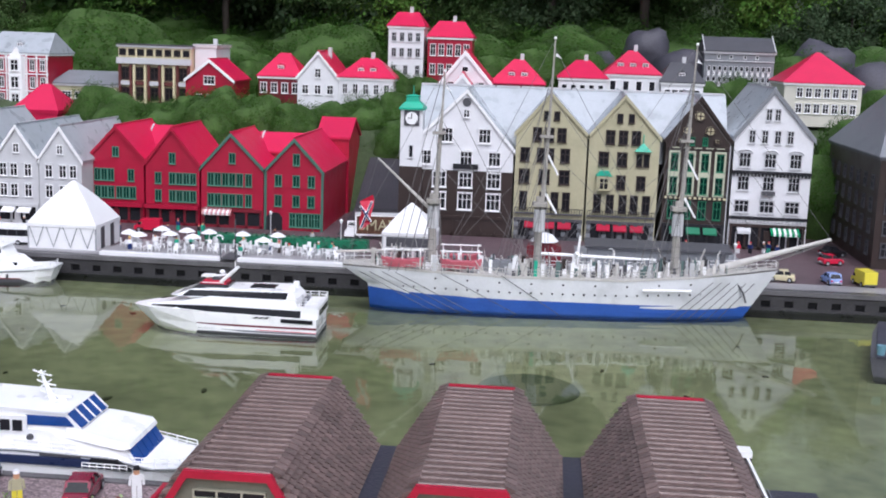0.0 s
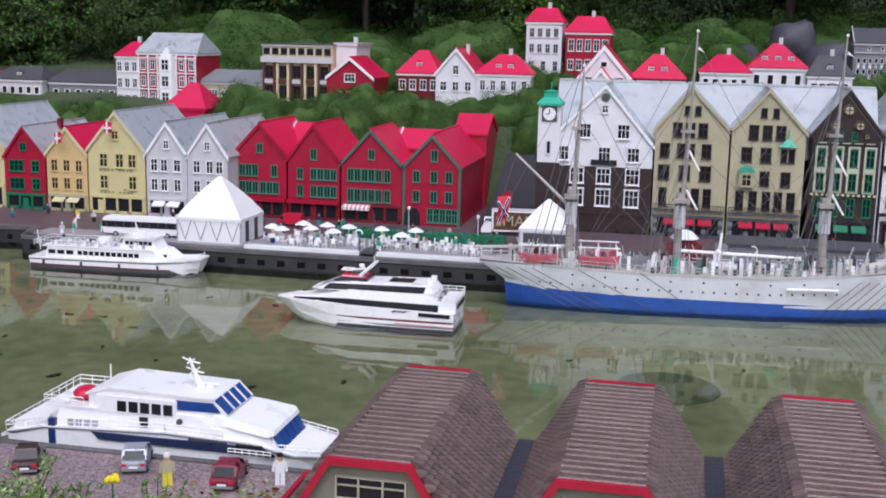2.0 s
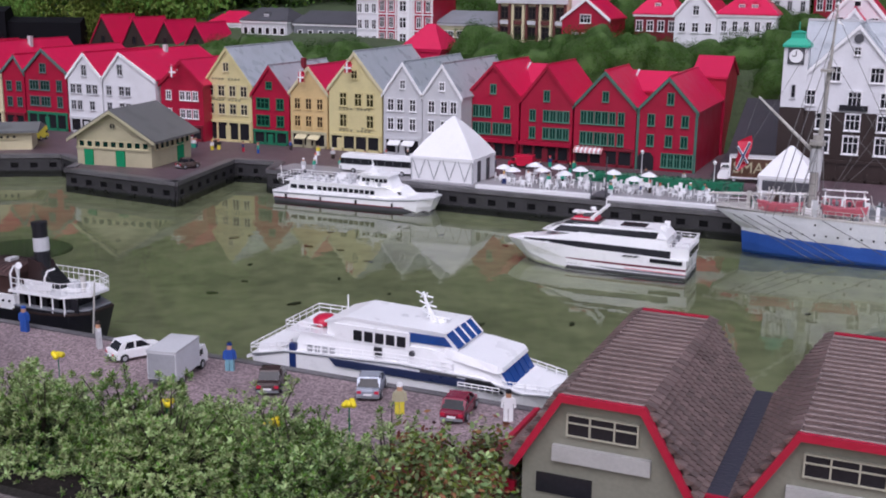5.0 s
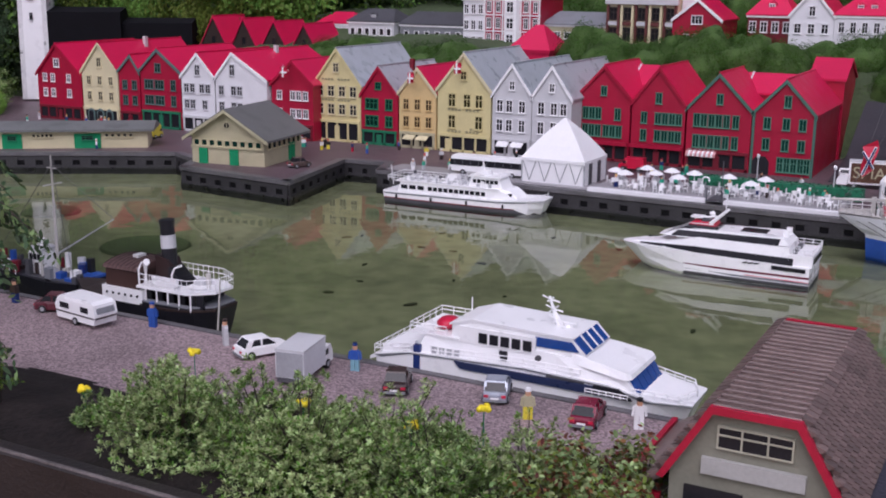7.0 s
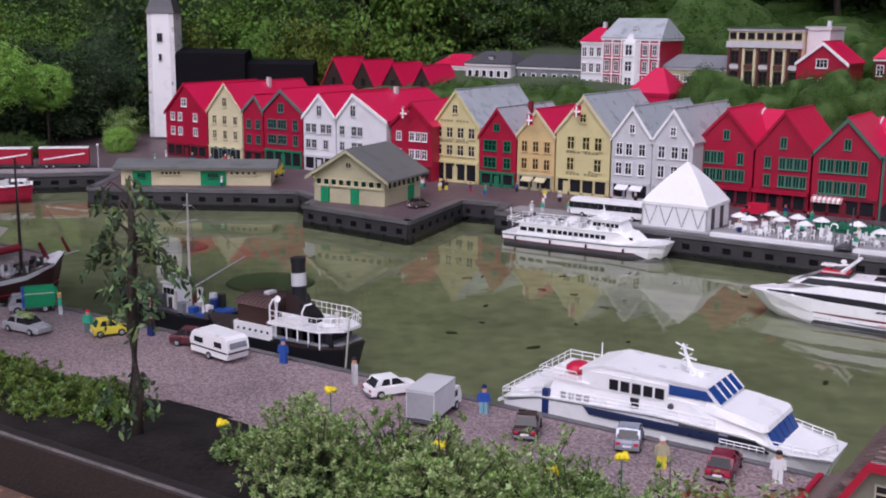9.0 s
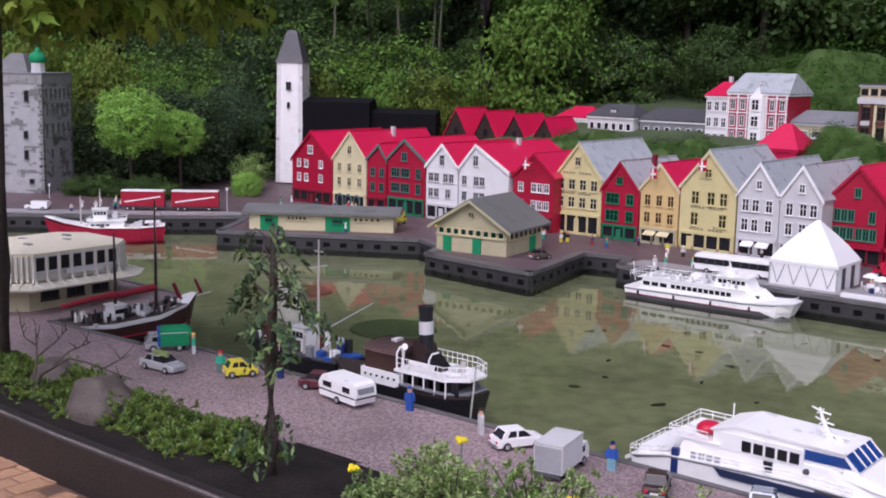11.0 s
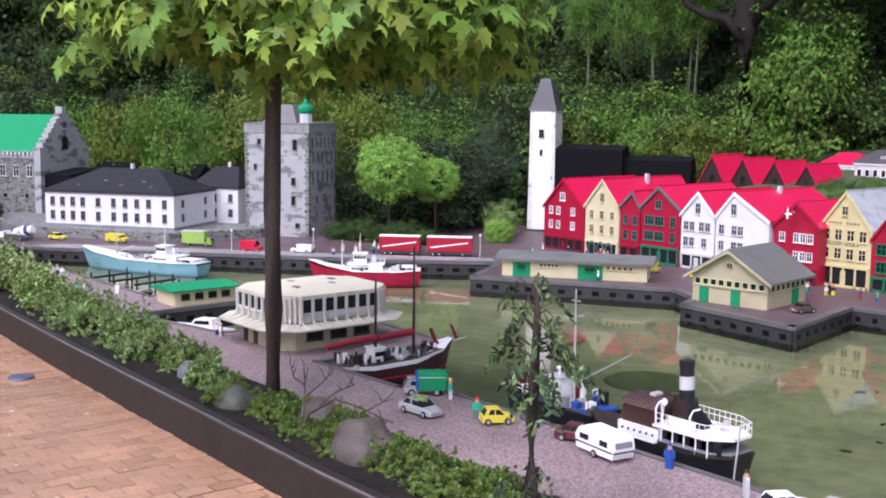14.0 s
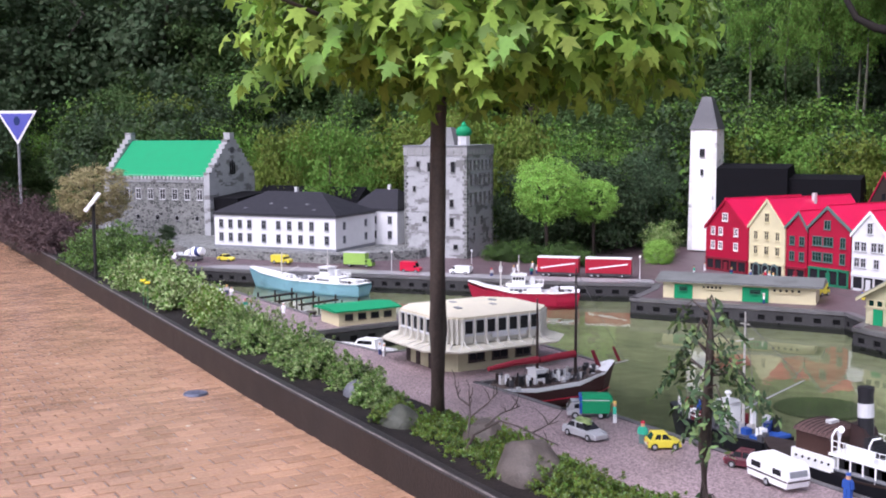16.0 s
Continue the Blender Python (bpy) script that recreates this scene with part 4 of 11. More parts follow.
part("bay_roof", Form().prism([(-0.21, 0.53), (-0.08, 0.53), (-0.11, 0.57), (-0.18, 0.57)], "y", -0.056, 0.0), TEAL, bay, "copper-green bay roof")
brown = gable_house("dark brown carved gable with green and cream windows", 0.92, 1.42, Y4, 0.84, 1.16, 1.2, BROWN, GREY_ROOF, BROWN, 0.5,
            [(0.66, even(4, 0.15, 0.85), 0.055, 0.12, "tall"), (0.48, even(4, 0.15, 0.85), 0.055, 0.12, "tall"), (0.29, even(4, 0.15, 0.85), 0.05, 0.13, "tall")], frame=GREEN, pane=GREEN_GLASS, ground=(0.16, BLACK), awning=GREEN, group=G)
for x, z, r in ((0.0, 1.02, 0.046), (0.085, 0.905, 0.042), (-0.085, 0.905, 0.042), (0.14, 0.83, 0.028), (-0.14, 0.83, 0.028)):
    wheel = part("roundel", Form().rod((x, -0.010, z), (x, 0.0, z), r * 0.92, n=14), CREAM, brown, "pale carved roundel")
    part("rim", Form().tube([(x + r * 0.8 * math.cos(a * 0.5236), -0.012, z + r * 0.8 * math.sin(a * 0.5236)) for a in range(13)], 0.006, 0.006, 5), BROWN, wheel)
    part("star", Form().box(x - r * 0.7, x + r * 0.7, -0.014, -0.010, z - 0.004, z + 0.004).box(x - 0.004, x + 0.004, -0.014, -0.010, z - r * 0.7, z + r * 0.7), BROWN, wheel)
part("frieze", Form().box(-0.24, 0.24, -0.012, 0, 0.765, 0.785), BROWN, brown)
part("frieze", Form().box(-0.24, 0.24, -0.014, 0, 0.375, 0.395), BROWN, brown)
for i in range(13):
    part("frieze_block", Form().box(-0.235 + 0.0375 * i, -0.215 + 0.0375 * i, -0.018, -0.012, 0.377, 0.393), CREAM, brown)
BAY_CREAM = mat("pale_green_cream_bricks", (0.52, 0.54, 0.40), 0.42, 0.08, stain=0.1)
for u in even(4, 0.15, 0.85):
    x = (u - 0.5) * 0.5
    for x0, x1, z0, z1 in ((-0.043, -0.029, 0.40, 0.75), (0.029, 0.043, 0.40, 0.75), (-0.029, 0.029, 0.735, 0.75), (-0.029, 0.029, 0.548, 0.592), (-0.029, 0.029, 0.40, 0.414)):
        part("bay_panel", Form().box(x + x0, x + x1, -0.012, 0, z0, z1), BAY_CREAM, brown)
for x in (-0.05, 0.05):
    window(brown, x, 0.825, 0.03, 0.05, GREEN, GREEN_GLASS, "cross")
for i in range(5):
    part("frieze_tile", Form().box(-0.20 + 0.085 * i, -0.14 + 0.085 * i, -0.015, -0.012, 0.771, 0.778), BAY_CREAM, brown)
part("downpipe", Form().rod((0.243, -0.014, 0.02), (0.243, -0.014, 0.80), 0.005, n=6), PALE_GREY, brown)
white2 = gable_house("white gabled building with arched windows and black ledges", 1.44, 2.04, Y4, 0.88, 1.24, 1.2, WHITE, GREY_ROOF, MID_GREY, 0.46,
            [(1.05, (0.41, 0.52), 0.035, 0.08, "tall"), (0.88, even(4, 0.22, 0.70), 0.038, 0.09, "tall"), (0.70, (0.15, 0.47, 0.79), 0.078, 0.10, "bars"), (0.52, (0.15, 0.47, 0.79), 0.078, 0.10, "bars"), (0.34, (0.15, 0.47, 0.79), 0.10, 0.085, "bars")],
            frame=PALE_GREY, ground=(0.18, BROWN), group=G, verge=0.03)
for i in range(11):
    x = 0.02 + 0.02 * i
    part("awning_strip", Form().prism([(0.0, 0.185), (-0.075, 0.145), (-0.075, 0.125), (-0.07, 0.125), (-0.07, 0.14), (0.0, 0.175)], "x", x, x + 0.0195), PLAIN_WHITE if i % 2 else BRIGHT_GREEN, white2)
part("awning", Form().prism([(0.0, 0.175), (-0.03, 0.17), (-0.055, 0.15), (-0.055, 0.13), (-0.05, 0.13), (0.0, 0.16)], "x", -0.235, -0.13), PALE_GREY, white2, "pale rounded awning")
for x in (-0.235, -0.13, 0.02, 0.10, 0.15, 0.24):
    part("shop_post", Form().box(x - 0.004, x + 0.004, -0.012, 0, 0.0, 0.14), PALE_GREY, white2)
for z in (0.605, 0.25):
    part("ledge", Form().box(-0.30, 0.30, -0.022, 0, z - 0.012, z + 0.012), BLACK, white2)
    for i in range(22):
        x = -0.285 + 0.57 * i / 21
        part("dentil", Form().box(x - 0.006, x + 0.006, -0.018, 0, z - 0.03, z - 0.012), PLAIN_WHITE if z < 0.3 else BLACK, white2)
part("balcony", Form().box(-0.065, 0.03, -0.05, 0, 0.435, 0.465), DARK_GREY, white2)
for z in (0.70, 0.52):
    for u in (0.15, 0.47, 0.79):
        x = (u - 0.5) * 0.6
        part("window_arch", Form().tube([(x + 0.056 * math.cos(a * 0.5236), -0.008, z + 0.05 + 0.03 * math.sin(a * 0.5236)) for a in range(7)], 0.007, 0.007, 5), PALE_GREY, white2)
hip_house("dark brick corner building with steep grey slate roof", 2.93, 8.35, 1.1, 1.5, 0, 0.80, 1.30, BROWN, MID_GREY, DARK_GREY, [(z, even(6, 0.08, 0.92), 0.06, 0.09, "cross") for z in (0.62, 0.46, 0.3, 0.14)], flat=0.5, group=G, frame=DARK_GREY,
          side=[(z, even(7, 0.1, 0.9), 0.06, 0.09, "cross") for z in (0.62, 0.46, 0.3, 0.14)])

# ---- houses on the terrace behind ----
W4 = even(4)
hill_a = hip_house("red and white town house with grey mansard roof", -5.36, 11.2, 0.66, 0.6, 0.62, 0.64, 0.86, RED, GREY_ROOF, PLAIN_WHITE, [(z, even(6, 0.09, 0.91), 0.044, 0.10, "tall") for z in (0.53, 0.36, 0.19)], flat=0.86, dormer=1, chimney=0)
for i in range(7):
    x = -0.318 + 0.106 * i
    part("pilaster", Form().box(x - 0.006, x + 0.006, -0.018, 0, 0, 0.63), PLAIN_WHITE, hill_a)
for z in (0.10, 0.275, 0.445, 0.60):
    part("string_course", Form().box(-0.333, 0.333, -0.016, 0, z - 0.006, z + 0.006), PLAIN_WHITE, hill_a)
part("oriel", Form().prism([(-0.07, -0.05), (0.07, -0.05), (0.09, 0.0), (-0.09, 0.0)], "z", 0.12, 0.62), PLAIN_WHITE, hill_a)
for z in (0.53, 0.36, 0.19):
    window(hill_a, 0, z, 0.07, 0.10, PLAIN_WHITE, GLASS, "tall", -0.051)
part("pediment", Form().prism([(-0.06, 0.62), (0.06, 0.62), (0.0, 0.71)], "y", -0.03, 0.02), PLAIN_WHITE, hill_a)
hip_house("white town house with a red hipped roof", -5.815, 11.2, 0.25, 0.5, 0.62, 0.60, 0.76, WHITE, RED_ROOF, PLAIN_WHITE, [(z, even(3), 0.045, 0.09, "cross") for z in (0.50, 0.33, 0.16)], flat=0.4)
hip_house("low red-roofed house among the shrubs", -4.6, 9.95, 0.40, 0.5, 0.40, 0.38, 0.62, RED_ROOF, RED_ROOF, RED_ROOF, flat=0.2, chimney=0)
hill_b = hip_house("flat-roofed beige apartment house with brown columns", -3.93, 11.2, 0.74, 0.55, 0.80, 0.58, 0.60, CREAM, DARK_GREY, PALE_GREY, [(z, even(5, 0.1, 0.9), 0.07, 0.105, "tall") for z in (0.31, 0.11)] + [(0.52, even(8, 0.06, 0.94), 0.055, 0.05, "plain")], flat=0.95, frame=BROWN, chimney=0)
part("ledge", Form().box(-0.38, 0.38, -0.04, 0, 0.405, 0.465), PALE_GREY, hill_b)
RUST = mat("rust_brown_bricks", (0.12, 0.035, 0.03), 0.45, 0.2)
for i in range(5):
    x = (even(5, 0.1, 0.9)[i] - 0.5) * 0.74
    for q in (-0.056, 0.056):
        part("column", Form().box(x + q - 0.012, x + q + 0.012, -0.026, 0, 0, 0.40), RUST if i in (0, 2, 4) else CREAM, hill_b)
    part("balcony", Form().box(x - 0.045, x + 0.045, -0.03, 0, 0.195, 0.235), RUST if i % 2 else PALE_GREY, hill_b)
hip_house("white stair house with a chimney", -3.44, 11.3, 0.22, 0.5, 0.80, 0.60, 0.62, WHITE, PALE_GREY, PLAIN_WHITE, flat=0.9)
gable_house("red gabled cottage with white windows", -3.52, -3.04, 10.9, 0.33, 0.52, 0.6, RED, RED_ROOF, PLAIN_WHITE, 0.5, [(0.33, (0.5,), 0.10, 0.07, "bars"), (0.15, (0.3, 0.5, 0.7), 0.05, 0.08, "cross")], z0=0.75, group="hillside houses")
hip_house("dark red house with white dormer and red roof", -2.66, 11.2, 0.42, 0.5, 0.82, 0.30, 0.54, DARK_RED, RED_ROOF, PLAIN_WHITE, [(0.2, even(4, 0.12, 0.88), 0.055, 0.09, "tall")], flat=0.25, dormer=1, chimney=0)
gable_house("white gabled cottage with red roof and chimney", -2.46, -2.05, 11.1, 0.34, 0.58, 0.7, WHITE, RED_ROOF, PLAIN_WHITE, 0.5, [(0.38, (0.5,), 0.05, 0.08, "cross"), (0.22, (0.2, 0.5, 0.8), 0.055, 0.08, "cross")], z0=0.80, chimney=1, group="hillside houses")
hip_house("white house with red hipped roof and dormers", -1.78, 11.1, 0.54, 0.5, 0.84, 0.30, 0.50, WHITE, RED_ROOF, PLAIN_WHITE, [(0.2, even(5, 0.12, 0.88), 0.045, 0.09, "cross")], flat=0.3, dormer=2)
hip_house("tall narrow white house with red mansard roof", -1.51, 12.0, 0.37, 0.4, 1.02, 0.64, 0.80, WHITE, RED_ROOF, PLAIN_WHITE, [(0.54, W4, 0.04, 0.08, "cross"), (0.38, W4, 0.04, 0.08, "cross"), (0.2, even(3), 0.04, 0.09, "cross")], flat=0.6, frame=PALE_GREY)
hip_house("tall red house with white windows and red roof", -1.05, 12.0, 0.46, 0.4, 1.02, 0.54, 0.72, RED, RED_ROOF, PLAIN_WHITE, [(0.42, even(5, 0.12, 0.88), 0.05, 0.11, "tall"), (0.22, even(5, 0.12, 0.88), 0.05, 0.10, "tall")], flat=0.6)
gable_house("white gabled cottage with broad verges", -1.0, -0.53, 10.55, 0.28, 0.56, 0.5, WHITE, RED_ROOF, PLAIN_WHITE, 0.48, [(0.24, even(4, 0.2, 0.8), 0.05, 0.08, "cross"), (0.40, (0.48,), 0.05, 0.04, "plain")], z0=0.88, group="hillside houses", verge=0.035)
gable_house("small white gable with red verge", -0.94, -0.62, 10.35, 0.16, 0.36, 0.2, WHITE, RED_ROOF, PLAIN_WHITE, 0.5, z0=0.88, group="hillside houses", verge=0.03)
hip_house("low red house with red hipped roof and dormer", -0.30, 10.9, 0.50, 0.5, 0.84, 0.30, 0.54, DARK_RED, RED_ROOF, DARK_RED, [(0.2, even(5), 0.05, 0.07, "cross")], flat=0.2, dormer=2)
hip_house("white house with red hipped roof", 0.32, 11.2, 0.46, 0.5, 0.86, 0.35, 0.53, WHITE, RED_ROOF, PLAIN_WHITE, [(0.25, even(5, 0.12, 0.88), 0.045, 0.09, "plain")], flat=0.3)
hip_house("white house with tall red roof and balcony", 0.80, 11.25, 0.52, 0.5, 0.86, 0.40, 0.64, WHITE, RED_ROOF, PLAIN_WHITE, [(0.30, even(4, 0.14, 0.86), 0.05, 0.09, "plain")], flat=0.15, dormer=3)
hip_house("low white house with dark mansard roof", 1.27, 11.2, 0.40, 0.5, 0.86, 0.34, 0.54, WHITE, DARK_GREY, PLAIN_WHITE, [(0.24, even(5), 0.055, 0.08, "plain")], flat=0.5, dormer=1)
OFFICE_ROWS = (0.35, 0.243, 0.135)
office = hip_house("large grey office block with rows of small windows", 1.917, 12.0, 0.70, 0.5, 1.0, 0.51, 0.67, MID_GREY, DARK_GREY, PALE_GREY, [(z, even(12, 0.07, 0.93), 0.026, 0.040, "plain") for z in OFFICE_ROWS] + [(0.468, (0.2, 0.38, 0.58, 0.75), 0.022, 0.022, "plain")], flat=0.985, frame=PALE_GREY, chimney=0)
for u in even(12, 0.07, 0.93):
    for z in OFFICE_ROWS[1:]:
        part("pale_panel", Form().box((u - 0.5) * 0.70 - 0.012, (u - 0.5) * 0.70 + 0.012, -0.006, 0, z + 0.032, z + 0.074), PLAIN_WHITE, office)
part("string_course", Form().box(-0.352, 0.352, -0.012, 0, 0.422, 0.432), PALE_GREY, office)
for x in (-0.362, 0.352):
    part("verge", Form().prism([(-0.02, 0.515), (0.25, 0.675), (0.25, 0.690), (-0.02, 0.53)], "x", x, x + 0.01), PALE_GREY, office)
hip_house("cream house with a tall red pyramid roof", 2.59, 11.2, 0.72, 0.7, 0.84, 0.40, 0.70, mat("ivory_bricks", (0.60, 0.58, 0.50), 0.42, 0.07, stripes=("Z", 0.02, 0.001), stain=0.12), RED_ROOF, PLAIN_WHITE, [(0.32, even(7, 0.2, 0.9), 0.05, 0.08, "cross"), (0.17, even(7, 0.2, 0.9), 0.05, 0.08, "cross")], flat=0.05, chimney=0)
# west terrace
for i, (x0, x1) in enumerate(((-9.02, -8.60), (-8.60, -8.20), (-8.20, -7.80), (-7.80, -7.42))):
    gable_house("dark timber boathouse gable under a red roof", x0, x1, 10.5 + 0.03 * i, 0.20, 0.56 - 0.02 * i, 0.55, BROWN, RED_ROOF, RED_ROOF, 0.5, [(0.3, (0.5,), 0.05, 0.08, "plain")], frame=BROWN, z0=0.42, verge=0.004, group="boathouse gables", category="boathouse")
hip_house("low white house with dark grey roof and blue dormer", -7.12, 11.2, 0.6, 0.5, 0.62, 0.32, 0.47, PALE_GREY, DARK_GREY, PLAIN_WHITE, [(0.22, even(6, 0.1, 0.9), 0.05, 0.07, "plain")], flat=0.6, dormer=1, chimney=0)
hip_house("low house with dark red roof", -7.72, 11.4, 0.5, 0.4, 0.62, 0.28, 0.42, WHITE, RED_ROOF, PLAIN_WHITE, [(0.2, even(4), 0.05, 0.07, "plain")], flat=0.5, chimney=0)
hip_house("long low grey house with dark grey roof", -6.38, 11.3, 0.82, 0.5, 0.62, 0.30, 0.45, MID_GREY, DARK_GREY, PLAIN_WHITE, [(0.2, even(6, 0.1, 0.9), 0.05, 0.07, "plain")], flat=0.8, chimney=0)
hip_house("low grey pavilion with a dark window band", -4.68, 11.3, 0.70, 0.5, 0.75, 0.22, 0.36, TAN, MID_GREY, PALE_GREY, [(0.12, even(4, 0.2, 0.8), 0.09, 0.06, "bars")], flat=0.8, chimney=0)

# ---- church ----
ch = thing("church", pose(-10.62, 9.5, 0.02, 0, 0, 30), "white stone church tower with dark spire and black nave", "church")
sq = ((-1, -1), (1, -1), (1, 1), (-1, 1))
part("tower_wall", Form().loft([[(s * 0.175, 0.165 + q * 0.165, 0) for s, q in sq], [(s * 0.158, 0.165 + q * 0.158, 1.47) for s, q in sq]]), LIMEWASH, ch)
part("tower_front", Form().loft([[(s * 0.118, -0.006 + 0.02 * (q + 1), 0) for s, q in sq], [(s * 0.105, 0.003 + 0.02 * (q + 1), 1.46) for s, q in sq]]), PLAIN_WHITE, ch, "plain whitewashed front")
part("spire", Form().loft([[(s * 0.175, 0.165 + q * 0.175, 1.46) for s, q in sq], [(s * 0.15, 0.165 + q * 0.15, 1.53) for s, q in sq], [(s * 0.072, 0.165 + q * 0.072, 1.80) for s, q in sq], [(s * 0.052, 0.165 + q * 0.052, 1.85) for s, q in sq]]), DARK_GREY, ch)
part("nave", Form().prism([(0.0, 0.0), (0.6, 0.0), (0.6, 0.76), (0.3, 1.05), (0.0, 1.0)], "x", 0.165, 1.0), MATT_BLACK, ch, "black nave with a steep roof")
part("chancel", Form().prism([(0.08, 0.0), (0.62, 0.0), (0.62, 0.6), (0.35, 0.93), (0.08, 0.88)], "x", 1.0, 1.8), MATT_BLACK, ch)
window(ch, -0.01, 1.18, 0.05, 0.08, DARK_GREY, GLASS, "cross", -0.004)
window(ch, -0.01, 0.95, 0.022, 0.06, DARK_GREY, GLASS, "plain", -0.006)

# ---- stone tower, garrison house and hall ----
tw = thing("stone_tower", pose(-11.92, 6.53, 0, 0, 0, 34.6), "grey mottled stone keep with small windows and green cupola", "tower")
part("wall", Form().loft([[(-0.40 if s < 0 else 0.40, (0 if q < 0 else 0.8), z) for s, q in sq] for z in (0, 1.28)]), STONE, tw)
part("parapet", Form().box(-0.408, 0.408, -0.008, 0.808, 1.195, 1.30), mat("grey_parapet_stone", (0.30, 0.30, 0.305), 0.6, 0.2, 12.0, 60.0, 0.3, stain=0.25), tw)
part("coping", Form().box(-0.416, 0.416, -0.016, 0.816, 1.30, 1.312), MID_GREY, tw)
for i in range(8):
    part("parapet_slot", Form().box(-0.36 + 0.1 * i, -0.352 + 0.1 * i, -0.0095, 0.0, 1.20, 1.27), DARK_STONE, tw)
    part("parapet_slot", Form().box(0.40, 0.4095, 0.05 + 0.1 * i, 0.058 + 0.1 * i, 1.20, 1.27), DARK_STONE, tw)
part("roof", Form().loft([[(-0.30, 0.25, 1.31), (0.14, 0.25, 1.31), (0.14, 0.75, 1.31), (-0.30, 0.75, 1.31)], [(-0.14, 0.45, 1.52), (0.0, 0.45, 1.52), (0.0, 0.55, 1.52), (-0.14, 0.55, 1.52)]]), mat("weathered_lead_roof", (0.15, 0.15, 0.155), 0.5, 0.2, 6.0, 60.0, 0.2, stain=0.2), tw)
cup = part("cupola", Form().rod((0.28, 0.2, 1.30), (0.28, 0.2, 1.42), 0.075, n=8), PALE_GREY, tw)
part("dome", Form().ball((0.28, 0.2, 1.465), 0.094, 0.094, 0.075, 14, 8).rod((0.28, 0.2, 1.51), (0.28, 0.2, 1.585), 0.055, 0.012, n=12).rod((0.28, 0.2, 1.58), (0.28, 0.2, 1.65), 0.012, 0.002), BRIGHT_GREEN, cup, "bright green dome", True)
for s, q in ((-0.40, 0), (0.40, 0), (0.40, 0.8)):
    for i in range(32):
        w = 0.05 if i % 2 else 0.03
        part("quoin", Form().box(s - w if s > 0 else s - 0.004, s + 0.004 if s > 0 else s + w, q - 0.004 if q < 0.4 else q - w, q + w if q < 0.4 else q + 0.004, 0.04 * i + 0.002, 0.04 * i + 0.036), DARK_STONE, tw)
for x, z, w, h in ((-0.22, 1.09, 0.035, 0.06), (-0.08, 1.06, 0.03, 0.10), (0.23, 1.06, 0.05, 0.12), (0.21, 0.64, 0.045, 0.08), (0.21, 0.42, 0.045, 0.10), (-0.14, 0.45, 0.04, 0.06), (-0.27, 0.80, 0.03, 0.06), (0.26, 0.13, 0.05, 0.05)):
    window(tw, x, z, w, h, DARK_STONE, GLASS, "plain", -0.001)
for z, h, ps in ((1.08, 0.11, (0.10, 0.22, 0.34, 0.46, 0.58, 0.69)), (0.91, 0.12, (0.12, 0.25, 0.38, 0.51, 0.66)), (0.68, 0.14, (0.10, 0.25, 0.40, 0.53, 0.67)), (0.42, 0.09, (0.22, 0.44)), (0.24, 0.08, (0.2, 0.6))):
    for p in ps:
        window(tw, 0.401, z, 0.042, h, DARK_STONE, GLASS, "tall", p, 90)

# ---- castle side: garrison house, hall, terrace, restaurant, sheds ----
slab("terrace", [(-12.0, 5.2), (-13.75, 4.1), (-15.2, 4.3), (-16.8, 3.45), (-20, 5), (-14, 9.2), (-11.9, 6.3)], DARK_STONE, "low grey stone terrace under the castle buildings", 0.1, -0.3)
CASTLE = 34.6
garrison = hip_house("long white garrison house with black hipped roof", -12.92, 4.91, 1.68, 0.95, 0.1, 0.40, 0.66, WHITE, SLATE_BLACK, DARK_GREY, [(0.29, [0.06, 0.14, 0.22, 0.30, 0.42, 0.54, 0.63, 0.72, 0.81, 0.93], 0.046, 0.085, "cross"), (0.13, [0.06, 0.14, 0.22, 0.30, 0.42, 0.54, 0.63, 0.72, 0.81, 0.93], 0.046, 0.085, "cross")],
                     flat=0.45, frame=MID_GREY, group="castle buildings", rot=CASTLE, side=[(0.29, (0.2, 0.75), 0.04, 0.07, "cross"), (0.13, (0.2, 0.75), 0.04, 0.07, "cross")])
part("plinth", Form().box(-0.845, 0.845, -0.006, 0.956, -0.001, 0.03), MID_GREY, garrison)
for k, y in enumerate((0.13, 0.26)):
    part("roof_seam", Form().box(-0.74 + 0.15 * k, 0.70 - 0.15 * k, y - 0.006, y + 0.006, 0.40 + y * 0.545, 0.407 + y * 0.545), MID_GREY, garrison)
for x, y in ((-0.45, 0.1), (-0.15, 0.2), (0.1, 0.12), (0.35, 0.2), (0.5, 0.1)):
    part("roof_hatch", Form().box(x - 0.02, x + 0.02, y - 0.015, y + 0.015, 0.40 + y * 0.545, 0.425 + y * 0.545), MID_GREY, garrison)
hip_house("white garrison wing with black roof and dark quoins", -12.83, 6.2, 0.62, 0.7, 0.1, 0.42, 0.66, WHITE, SLATE_BLACK, DARK_GREY, [(0.30, even(3), 0.045, 0.08, "cross"), (0.12, even(3), 0.045, 0.08, "cross")], flat=0.5, frame=MID_GREY, group="castle buildings", rot=CASTLE)

